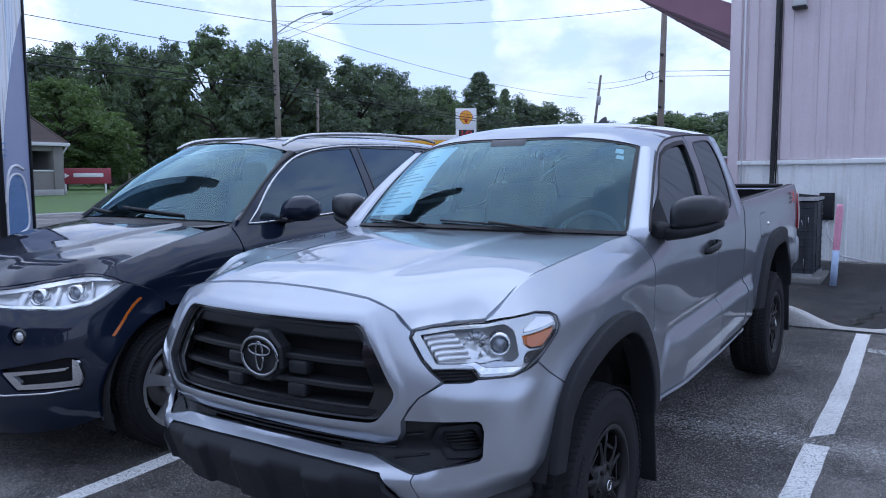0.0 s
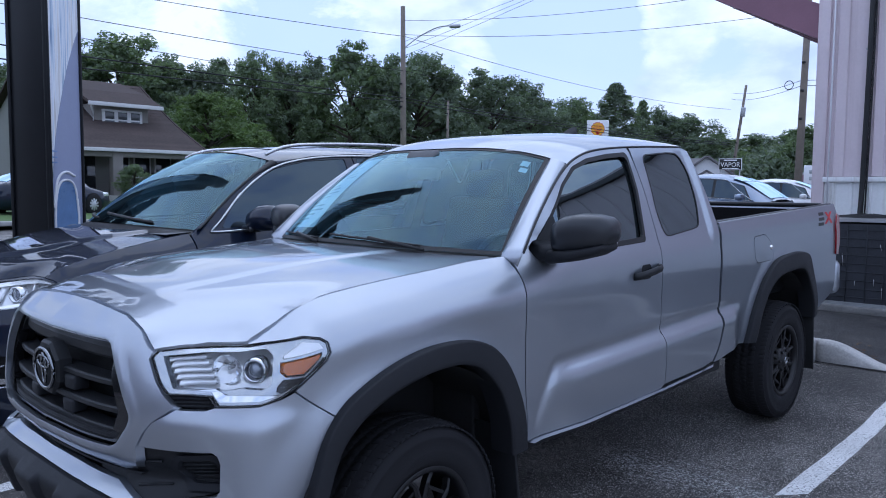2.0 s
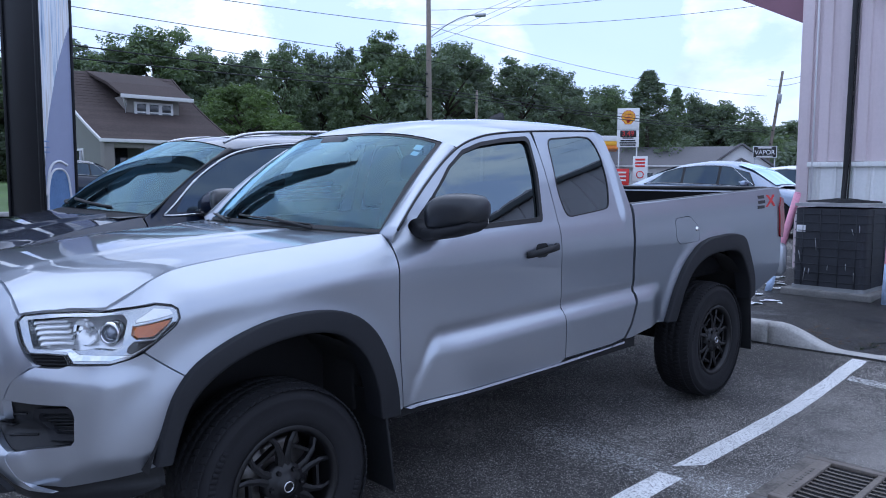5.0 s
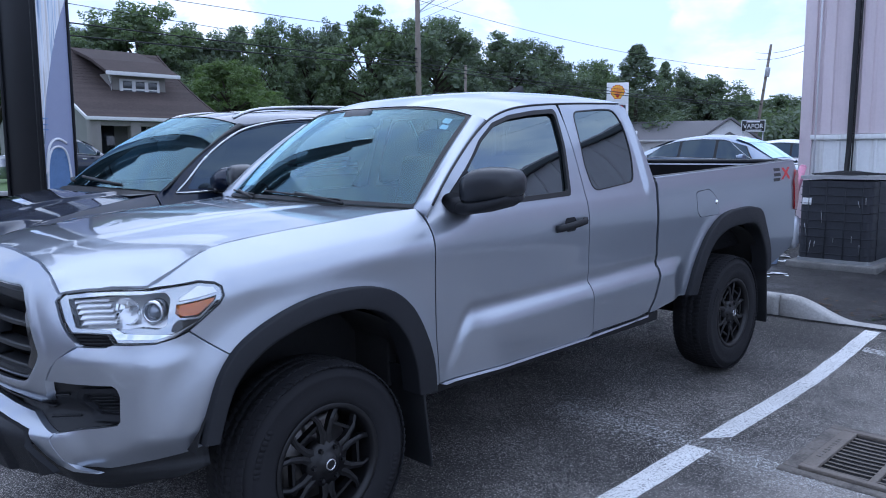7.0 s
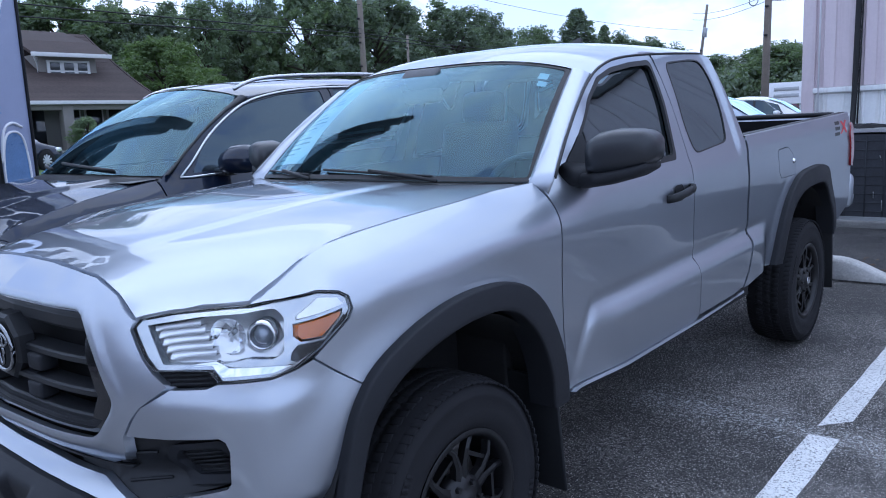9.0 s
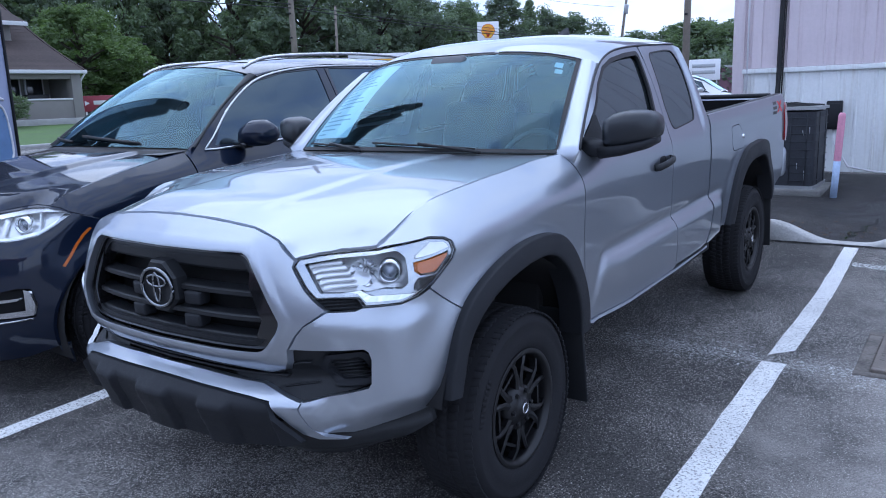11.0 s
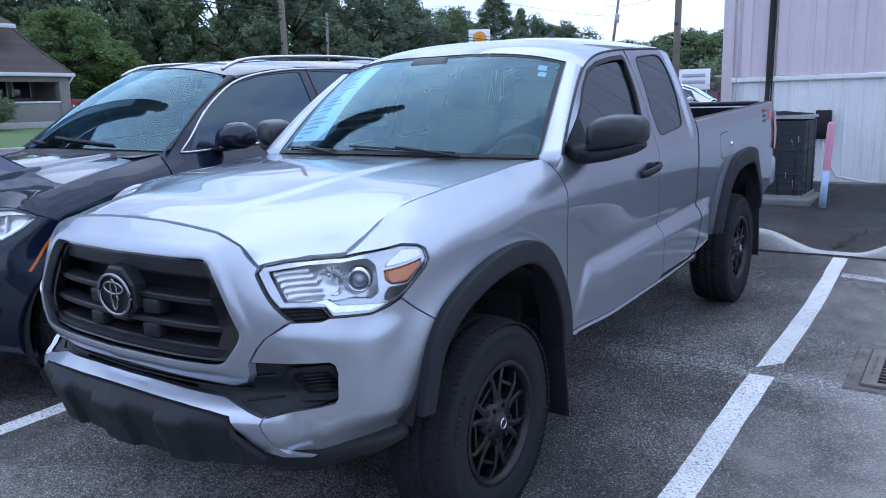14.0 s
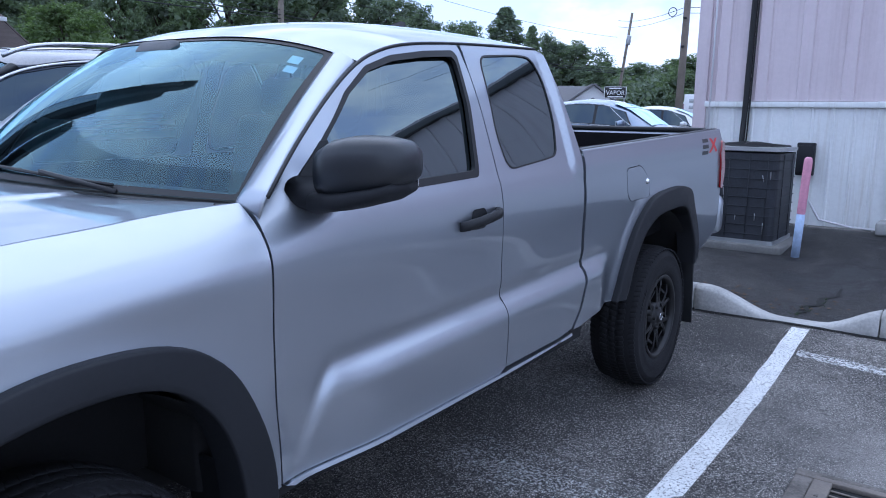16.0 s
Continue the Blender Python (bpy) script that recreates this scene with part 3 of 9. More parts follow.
def panel(outline, fn, holes=(), step=0.035, lip=0.02, inward=(-1, 0, 0), flip=False):
    """A sheet-metal panel: the outline and holes lie in two parameters, fn takes these to space; the rims turn inward by lip."""
    loops = []
    for loop in (outline, *holes):
        q = np.array(even(list(loop) + [loop[0]], step)[:-1])
        keep = [i for i in range(len(q)) if np.linalg.norm(q[i] - q[i - 1]) > 1e-5]
        loops.append(q[keep])
    lo, hi = loops[0].min(0), loops[0].max(0)
    gx, gy = np.arange(lo[0] + step / 2, hi[0], step), np.arange(lo[1] + step / 2, hi[1], step * 0.87)
    grid = np.array([(x + (j % 2) * step / 2, y) for j, y in enumerate(gy) for x in gx]) if len(gx) and len(gy) else np.zeros((0, 2))
    if len(grid):
        ok = inside(loops[0], grid)
        for h in loops[1:]:
            ok &= ~inside(h, grid)
        for h in loops:
            ok &= near(h, grid) > step * 0.45
        grid = grid[ok]
    pts, edges = [], []
    for q in loops:
        k = len(pts)
        pts += [Vector((float(a), float(b))) for a, b in q]
        edges += [(k + i, k + (i + 1) % len(q)) for i in range(len(q))]
    pts += [Vector((float(a), float(b))) for a, b in grid]
    co, _, tri, *_ = delaunay_2d_cdt(pts, edges, [], 0, 1e-6)
    c2 = np.array([(p.x, p.y) for p in co])
    cen = np.array([c2[list(t)].mean(0) for t in tri])
    ok = inside(loops[0], cen)
    for h in loops[1:]:
        ok &= ~inside(h, cen)
    # leave out slivers that lie along one rim
    owner = np.full(len(c2), -1)
    k = 0
    for j, q in enumerate(loops):
        owner[k:k + len(q)] = j
        k += len(q)
    for i, t in enumerate(tri):
        a, b, c = (c2[j] for j in t)
        if owner[t[0]] >= 0 and owner[t[0]] == owner[t[1]] == owner[t[2]]:
            long = max(np.linalg.norm(a - b), np.linalg.norm(b - c), np.linalg.norm(c - a))
            ok[i] &= abs((b[0] - a[0]) * (c[1] - a[1]) - (b[1] - a[1]) * (c[0] - a[0])) / long > 0.12 * step
    v = [Vector(fn(float(p[0]), float(p[1]))) for p in c2]
    f = [tuple(t) for t, k in zip(tri, ok) if k]
    inw = Vector(inward)
    # face away from the inward side
    s = sum(((v[t[1]] - v[t[0]]).cross(v[t[2]] - v[t[0]])).dot(inw) for t in f)
    if s > 0:
        f = [tuple(reversed(t)) for t in f]
    if lip:
        for q in loops:
            a = [Vector(fn(float(x), float(y))) for x, y in q]
            k, n = len(v), len(a)
            v += a + [p + inw * lip for p in a]
            f += [(k + i, k + (i + 1) % n, k + n + (i + 1) % n, k + n + i) for i in range(n)]
    return v, f


def relaxed(geo, turns, only_z=False):
    """Evens out a sheet's inner points; its rims stay where they are."""
    v, f = np.array([tuple(p) for p in geo[0]]), geo[1]
    e = np.array([(q[k], q[(k + 1) % len(q)]) for q in f for k in range(len(q))])
    key = np.sort(e, 1)
    _, where, count = np.unique(key, axis=0, return_inverse=True, return_counts=True)
    rim = np.zeros(len(v), bool)
    rim[key[count[where.ravel()] == 1].ravel()] = True
    both = np.unique(np.concatenate([e, e[:, ::-1]]), axis=0)
    deg = np.bincount(both[:, 0], minlength=len(v)).clip(1)[:, None]
    for _ in range(turns):
        m = np.zeros_like(v)
        np.add.at(m, both[:, 0], v[both[:, 1]])
        w = v + 0.6 * (m / deg - v)
        if only_z:
            w[:, :2] = v[:, :2]
        v = np.where(rim[:, None], v, w)
    return [Vector(p) for p in v], f


def ss(t):
    t = min(1.0, max(0.0, t))
    return t * t * (3 - 2 * t)


def lerp(x, xs, ys):
    return float(np.interp(x, xs, ys))


def smooth_table(xs, ys):
    """A smooth function through a few values."""
    d = curve(list(zip(xs, ys)), (xs[-1] - xs[0]) / 160)
    dx, dy = np.array([p[0] for p in d]), np.array([p[1] for p in d])
    o = np.argsort(dx, kind="stable")
    return lambda x: float(np.interp(x, dx[o], dy[o]))


class Skin:
    """The wrap of a car's nose and flank: u runs from the middle of the nose round the corner and along the side, z up."""

    def __init__(self, plan, nose, flank, corner=(0.45, 0.88)):
        d = curve(plan, 0.01)
        self.px, self.py = np.array([p[0] for p in d]), np.array([p[1] for p in d])
        self.s = np.concatenate([[0], np.cumsum(np.hypot(np.diff(self.px), np.diff(self.py)))])
        self.u0 = float(self.s[-1] - self.py[-1])  # u = u0 + y along the side
        self.nose, self.flank, self.corner, self.wide = nose, flank, corner, float(self.px[-1])

    def ux(self, x):
        return float(np.interp(x, self.px, self.s))

    def uy(self, y):
        return self.u0 + y if y > self.py[-1] else float(np.interp(y, self.py[len(self.py) // 4:], self.s[len(self.s) // 4:]))

    def __call__(self, u, z, out=0.0):
        sgn, u = (-1, -u) if u < 0 else (1, u)
        if u <= self.s[-1]:
            x, y = float(np.interp(u, self.s, self.px)), float(np.interp(u, self.s, self.py))
        else:
            x, y = self.wide, u - self.u0
        w = 1 - ss((y + 0.62) / 0.35) if y > -0.62 else 1.0
        g = ss((x - self.corner[0]) / (self.corner[1] - self.corner[0]))
        x += (self.flank(y, z) - self.wide + out) * g
        y -= (self.nose(z) + out) * w
        return Vector((sgn * x, y, z))

# ---- ground ----
LOT = smooth_table((-60, -9, -4, 0, 2.4, 3.3, 4.0, 4.5, 5.2, 6.6, 8.1, 10, 30), (-0.24, -0.22, -0.11, 0.0, 0.062, 0.088, 0.15, 0.208, 0.245, 0.325, 0.44, 0.45, 0.45))


def lot(x, y):
    """The height of the ground: the lot climbs gently to the building."""
    return LOT(max(-59, min(29, y)))


def build_ground():
    far = [-900, -300, -120, -70, -45, -30, -20, -14]
    xs = far + [-10 + 0.5 * k for k in range(41)] + [-q for q in reversed(far)]
    ys = far + [-10 + 0.4 * k for k in range(56)] + [14, 20, 30, 45, 70, 120, 300, 900]
    rows = [[Vector((x, y, lot(x, y))) for x in xs] for y in ys]
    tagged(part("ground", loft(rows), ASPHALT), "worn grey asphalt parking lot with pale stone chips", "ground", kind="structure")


build_ground()


def on_lot(pts, lift=0.004, step=0.15):
    """A flat marking that follows the ground, inside a four-cornered outline."""
    a, b, c, d = (np.array(p, float) for p in pts)
    n = max(1, int(np.linalg.norm(d - a) / step))
    rows = []
    for k in range(n + 1):
        p, q = a + (d - a) * k / n, b + (c - b) * k / n
        # brushed edges wander by some millimetres
        side = (q - p) / np.linalg.norm(q - p)
        p, q = p + side * 0.009 * noise.noise((*(p * 3.7), 0.3)), q + side * 0.009 * noise.noise((*(q * 3.7), 5.1))
        rows.append([Vector((*r, lot(*r) + lift)) for r in (p, (p + q) / 2, q)])
    return loft(rows)


def marking(pts, mat, label, lift=0.004):
    return tagged(part("parking_line", on_lot(pts, lift), mat), label, "road marking", "painted lines of the lot", "structure")


rows = [[Vector((x, y, lot(x, y) + 0.005)) for x in np.linspace(-1.6, 14.0, 32)] for y in np.linspace(4.70, 8.6, 12)]
tagged(part("apron", loft(rows), APRON), "darker newer asphalt between kerb and building", "pavement", kind="structure")
marking([(1.335, -2.6), (1.450, -2.6), (1.432, 1.885), (1.305, 1.875)], LINE, "white painted parking line with worn edges on asphalt")
marking([(1.312, 1.985), (1.430, 2.12), (1.428, 4.50), (1.320, 4.50)], LINE, "white painted parking line with worn edges on asphalt")
marking([(-1.70, -0.98), (-1.58, -0.95), (-1.58, 4.4), (-1.70, 4.4)], LINE, "white painted parking line with worn edges on asphalt")
marking([(0.45, 1.86), (0.45, 2.00), (2.0, 1.96), (2.0, 1.82)], FAINT, "faint old white line almost worn away", 0.003)
marking([(0.35, 1.76), (0.35, 2.14), (3.2, 2.06), (3.2, 1.62)], SPECKS, "sparse flecks of old white paint on asphalt", 0.002)
marking([(1.44, 4.04), (1.44, 4.14), (4.5, 3.75), (4.5, 3.65)], THIN, "faint old white line almost worn away", 0.003)

# ---- the metal building ----
WALL_Y, CORNER_X, TRIM_Z, BASE_Z, TOP_Z = 8.12, -0.56, 1.70, 0.40, 4.85


def ribbed(x0, x1, z0, z1, pitch, rib, depth, y):
    """Metal siding: flat pans with raised ribs, facing -y."""
    x = x0 + pitch * 0.5
    prof = [(x0, 0.0)]
    while x + rib < x1:
        prof += [(x - 0.012, 0.0), (x, depth), (x + rib, depth), (x + rib + 0.012, 0.0)]
        x += pitch
    prof.append((x1, 0.0))
    front = [[Vector((px, y - d, z)) for px, d in prof] for z in (z0, z1)]
    back = [[Vector((px, y + 0.06, z)) for px, d in prof] for z in (z1, z0)]
    return loft(front + back + [front[0]])


def build_building():
    ext = 16.0
    w = part("wall_north", ribbed(CORNER_X, ext, TRIM_Z + 0.035, TOP_Z, 0.42, 0.11, 0.022, WALL_Y), PINK_WALL, smooth=False)
    tagged(w, "pale pink ribbed metal siding above a white lower band", "wall", kind="structure")
    w2 = part("wall_lower", ribbed(CORNER_X + 0.11, ext, BASE_Z, TRIM_Z - 0.03, 0.20, 0.018, 0.012, WALL_Y + 0.004), WHITE_WALL, smooth=False)
    tagged(w2, "white ribbed metal wainscot with faint stains", "wall", kind="structure")
    t = part("trim", rbox(ext - CORNER_X - 0.10, 0.05, 0.06, 0.006, ((ext + CORNER_X + 0.10) / 2, WALL_Y - 0.012, TRIM_Z)), WHITE_WALL)
    tagged(t, "white sheet-metal drip trim between the sidings", "trim", kind="structure")
    b = part("baseboard", rbox(ext - CORNER_X, 0.10, 0.07, 0.008, ((ext + CORNER_X) / 2, WALL_Y + 0.03, BASE_Z + 0.005)), CONCRETE)
    tagged(b, "concrete footing strip under the siding", "footing", kind="structure")
    c = part("corner_trim", join(rbox(0.12, 0.04, TOP_Z - BASE_Z, 0.006, (CORNER_X + 0.055, WALL_Y - 0.014, (TOP_Z + BASE_Z) / 2)),
                                 rbox(0.04, 0.12, TOP_Z - BASE_Z, 0.006, (CORNER_X - 0.005, WALL_Y + 0.03, (TOP_Z + BASE_Z) / 2))), PINK_WALL)
    tagged(c, "pale pink folded metal corner trim", "trim", kind="structure")
    s = part("wall_west", rbox(0.10, 14.0, TOP_Z - BASE_Z, 0.004, (CORNER_X + 0.06, WALL_Y + 7.1, (TOP_Z + BASE_Z) / 2)), PINK_WALL)
    tagged(s, "pale pink metal side wall", "wall", kind="structure")
    # canopy that rises outward from the west side, seen from below past the corner
    e = thing("side_canopy", pose(0, 0, 0), "plum-painted canopy flaring up from the side wall", "canopy", kind="structure")
    lo, hi = (CORNER_X + 0.03, 3.36), (-1.98, 4.10)
    rows = [[Vector((x, y, z)) for x, z in (lo, hi, (hi[0] - 0.04, hi[1] + 0.05), (hi[0], hi[1] + 0.32), (lo[0], lo[1] + 0.42))] for y in (WALL_Y + 0.02, 18.0)]
    part("deck", loft(rows, True, True), FASCIA, e, smooth=False)
    for k in range(5):
        # flush seams of the soffit sheets
        y = WALL_Y + 0.75 + 1.5 * k
        part("soffit_seam", loft([[Vector((x, y + d, z - t)) for d, t in ((-0.012, -0.02), (0.012, -0.02), (0.012, 0.008), (-0.012, 0.008))] for x, z in (lo, hi)], True, True), FASCIA, e, smooth=False)
    r = part("roof", rbox(16.9, 14.4, 0.14, 0.01, (7.7, 15.2, 4.68)), GREY_ROOF)
    tagged(r, "grey metal roof of the building", "roof", kind="structure")


def build_wall_things():
    y = WALL_Y
    # downspout with a kicked-out foot and a splash block
    d = thing("downspout", pose(1.50, y - 0.06, 0.62), "pale pink square metal downspout on the siding", "downspout")
    part("pipe", rbox(0.125, 0.085, 3.6, 0.012, (0, 0, 2.0)), PINK_WALL, d)
    part("strap", rbox(0.15, 0.095, 0.02, 0.004, (0, 0, 0.24)), PINK_WALL, d)
    part("outlet", rbox(0.115, 0.20, 0.085, 0.012, (0, -0.09, 0.13), rot=(28, 0, 0)), WHITE_WALL, d)
    part("mouth", rbox(0.09, 0.02, 0.065, 0.006, (0, -0.187, 0.082), rot=(28, 0, 0)), VOID, d)
    sb = part("splash_block", rbox(0.24, 0.30, 0.13, 0.02), CONCRETE)
    sb.matrix_basis = pose(1.50, y - 0.20, lot(1.5, y - 0.2) + 0.062)
    tagged(sb, "grey concrete block under the downspout", "block")
    # refrigerant line set and conduit
    p = thing("line_set", pose(0.0, y - 0.04, 1.2), "thick black insulated pipes running down the siding", "pipe")
    part("insulated_pipe", tube([(0.01, 0, 3.2), (0.0, -0.005, 1.6), (-0.012, 0, 0.5), (-0.02, -0.02, 0.05), (0.0, -0.25, 0.02), (0.05, -0.7, 0.02)], 0.031, 10), CABLE, p)
    part("cable", tube([(0.05, 0, 3.2), (0.043, -0.005, 1.6), (0.03, 0, 0.5), (0.03, -0.03, 0.0)], 0.009, 8), CABLE, p)
    for z in (0.9, 2.0):
        part("clip", rbox(0.09, 0.02, 0.02, 0.004, (0.0, 0.01, z)), STEEL, p)
    c = thing("conduit", pose(-0.40, y - 0.03, 1.0), "thin pale electrical conduit on the siding", "pipe")
    part("tube", tube([(0, 0, -0.55), (0, 0, 3.5)], 0.011, 8), GALV_PIPE, c)
    b = thing("electrical_box", pose(0.645, y - 0.07, 1.14), "dark grey electrical disconnect box on the wall", "box")
    part("case", rbox(0.17, 0.10, 0.34, 0.012), GREY_PLASTIC, b)
    part("cover", rbox(0.15, 0.02, 0.28, 0.006, (0, -0.055, 0.0)), GREY_PLASTIC, b)
    part("whip", tube([(0, 0, -0.17), (0.02, -0.02, -0.35), (0.18, 0, -0.62), (0.5, 0.01, -0.68), (1.4, 0.02, -0.69)], 0.012, 8), GALV_PIPE, b)
    f = thing("wall_light", pose(0.26, y - 0.08, 3.72), "small white wall light with a dark lip", "lamp")
    part("housing", rbox(0.16, 0.14, 0.16, 0.02), WHITE_TRIM, f)
    part("lip", rbox(0.17, 0.15, 0.03, 0.008, (0, 0, -0.09)), SEAL, f)
    # condenser unit
    cx, cy, sx, sy, h = 0.345, 7.02, 0.70, 0.76, 0.88
    z0 = lot(cx, cy - 0.3) + 0.06
    slab = part("equipment_pad", rbox(0.88, 0.86, 0.10, 0.015), DAMP_CONCRETE)
    slab.matrix_basis = pose(cx, cy, z0 - 0.045)
    tagged(slab, "grey concrete pad under the condenser", "pad")
    u = thing("air_conditioner", pose(cx, cy, z0 + 0.005), "dark weathered outdoor condenser unit with dented fins", "air conditioner")
    outline = rounded([(-sx / 2, -sy / 2), (sx / 2, -sy / 2), (sx / 2, sy / 2), (-sx / 2, sy / 2)], 0.07, 5)

    def ring(z0, z1, grow, mat, name, label=""):
        q = [p * (1 + grow) for p in outline]
        g = loft([[Vector((*p, z)) for p in q] for z in (z0, z1)], True, True)
        return part(name, g, mat, u, label, smooth=False)

    ring(0.03, h - 0.05, -0.02, FIN, "coil")
    ring(0.0, 0.035, 0.02, STEEL, "base_pan")
    ring(h - 0.030, h, 0.02, STEEL, "top_rim", "pale dented metal rim")
    for k in range(9):
        q = [p * 1.0 for p in outline]
        part("guard_wire", tube([Vector((*p, 0.09 + 0.085 * k)) for p in q] + [Vector((*q[0], 0.09 + 0.085 * k))], 0.004, 5), FIN, u)
    for s in (-1, 1):
        for t in (-0.18, 0.18):
            part("upright", tube([(s * sx / 2 * 1.0, t, 0.03), (s * sx / 2, t, h - 0.06)], 0.004, 5), FIN, u)
    for t in (-0.25, -0.08, 0.1, 0.26):
        part("upright", tube([(t, -sy / 2, 0.03), (t, -sy / 2, h - 0.06)], 0.004, 5), FIN, u)
    part("fan_guard", join(*[tube([(r * math.cos(a), r * math.sin(a), h + 0.045 - 0.03 * (r / 0.35)) for a in np.linspace(0, 2 * math.pi, 33)], 0.005, 5) for r in (0.10, 0.17, 0.24, 0.31, 0.35)],
                             *[tube([(0.05 * math.cos(a), 0.05 * math.sin(a), h + 0.045), (0.36 * math.cos(a), 0.36 * math.sin(a), h + 0.01)], 0.005, 5) for a in np.linspace(0, 2 * math.pi, 9)[:-1]]), CABLE, u)
    part("motor", lathe([(0.0, h + 0.04), (0.07, h + 0.04), (0.08, h + 0.02), (0.08, h - 0.03), (0, h - 0.03)], 24, "z"), CABLE, u)
    rng = random.Random(4)
    for k in range(9):
        x, z = rng.uniform(-0.33, 0.33), rng.uniform(0.15, 0.75)
        dx = rng.uniform(-0.03, 0.03)
        part("scrape", tube([(x, -sy / 2 + 0.003, z), (x + dx, -sy / 2 + 0.001, z - rng.uniform(0.04, 0.14))], 0.004, 5), STEEL, u)
    part("torn_label", rbox(0.09, 0.004, 0.07, 0.0015, (-0.27, -sy / 2 + 0.002, 0.62)), SIGN_WHITE, u)
    # leaning bollard post, painted in two faded colours
    po = thing("marker_post", pose(0.905, 6.60, lot(0.9, 6.6) - 0.02, 4, 3.0, 0), "slim post faded from pink to blue beside the condenser", "post")
    part("lower_half", tube([(0, 0, 0), (0, 0, 0.42)], 0.036, 14), BLUE_PVC, po)
    part("upper_half", lathe([(0.036, 0.42), (0.036, 0.88), (0.031, 0.905), (0.02, 0.918), (0.0, 0.92)], 14, "z"), PINK_PVC, po)
    # a second such post leans over by the unit's other corner
    po = thing("marker_post", pose(-0.25, 6.65, lot(-0.25, 6.65) - 0.02), "leaning slim post faded from pink to blue behind the truck", "post")
    part("lower_half", tube([(0, 0, 0), (0.036, 0.039, 0.20)], 0.037, 14), BLUE_PVC, po)
    part("upper_half", join(tube([(0.036, 0.039, 0.20), (0.190, 0.205, 1.06)], 0.037, 14), tube([(0.190, 0.205, 1.06), (0.193, 0.208, 1.078)], 0.037, 14, 0.024)), PINK_PVC, po)
    # torn white scraps on the dark ground
    rng, v, f = random.Random(12), [], []
    for k in range(34):
        cx_, cy_ = ((-0.37, 7.0), (-0.17, 6.85), (-0.43, 7.35), (-0.11, 5.96), (0.04, 6.12), (-0.30, 6.45))[k % 6]
        x, y = cx_ + rng.gauss(0, 0.07), min(7.9, cy_ + rng.gauss(0, 0.06))
        a, r, n = rng.uniform(0, 6.28), rng.uniform(0.012, 0.06), len(v)
        for q in range(6):
            d = r * rng.uniform(0.45, 1.1)
            v.append(Vector((x + 1.7 * d * math.cos(a + 1.05 * q), y + d * math.sin(a + 1.05 * q), lot(x, y) + 0.009 + 0.012 * rng.random())))
        f.append(tuple(range(n, n + 6)))
    tagged(part("paper_scraps", (v, f), SIGN_WHITE, smooth=False), "torn white scraps scattered on the dark asphalt", "scraps", kind="stuff")


def build_kerb():
    k = thing("kerb", pose(0, 0, 0), "grey concrete kerb that dips to the ground at the parking line", "kerb", kind="structure")

    def height(x):
        return 0.165 - 0.15 * (ss((x - 0.72) / 0.50) - ss((x - 1.45) / 0.42))

    def piece(x0, x1):
        rows = []
        for x in even([(x0, 0), (x1, 0)], 0.06):
            x = float(x[0])
            h, zf, y0 = height(x), lot(x, 4.56), 4.56
            wob = 0.012 * noise.noise((x * 2.2, 3.1, 0))
            rows.append([Vector((x, y0 + wob, zf - 0.12)), Vector((x, y0 + 0.012 + wob, zf + h - 0.025)), Vector((x, y0 + 0.035 + wob, zf + h)),
                         Vector((x, y0 + 0.135, zf + h)), Vector((x, y0 + 0.155, zf + h - 0.025)), Vector((x, y0 + 0.16, zf - 0.12))])
        return loft(rows, True, True)

    for x0, x1 in ((-8, -5), (-4.99, -2.4), (-2.39, 0.30), (0.31, 0.66), (0.67, 1.80), (1.81, 3.4), (3.41, 6.4), (6.41, 9.4)):
        part("kerb_stone", piece(x0, x1), KERB_PAINT, k)
    # uneven dark strip along its foot, narrower where the kerb dips
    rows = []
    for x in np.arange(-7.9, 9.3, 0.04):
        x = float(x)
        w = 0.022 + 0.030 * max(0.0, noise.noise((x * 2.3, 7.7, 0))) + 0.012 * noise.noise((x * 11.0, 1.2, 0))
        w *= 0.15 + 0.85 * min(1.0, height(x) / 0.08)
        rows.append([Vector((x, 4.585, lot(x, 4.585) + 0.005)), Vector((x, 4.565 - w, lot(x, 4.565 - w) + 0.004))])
    tagged(part("gutter_grime", loft(rows), CRACK), "uneven dark strip along the foot of the kerb", "grime", kind="structure")


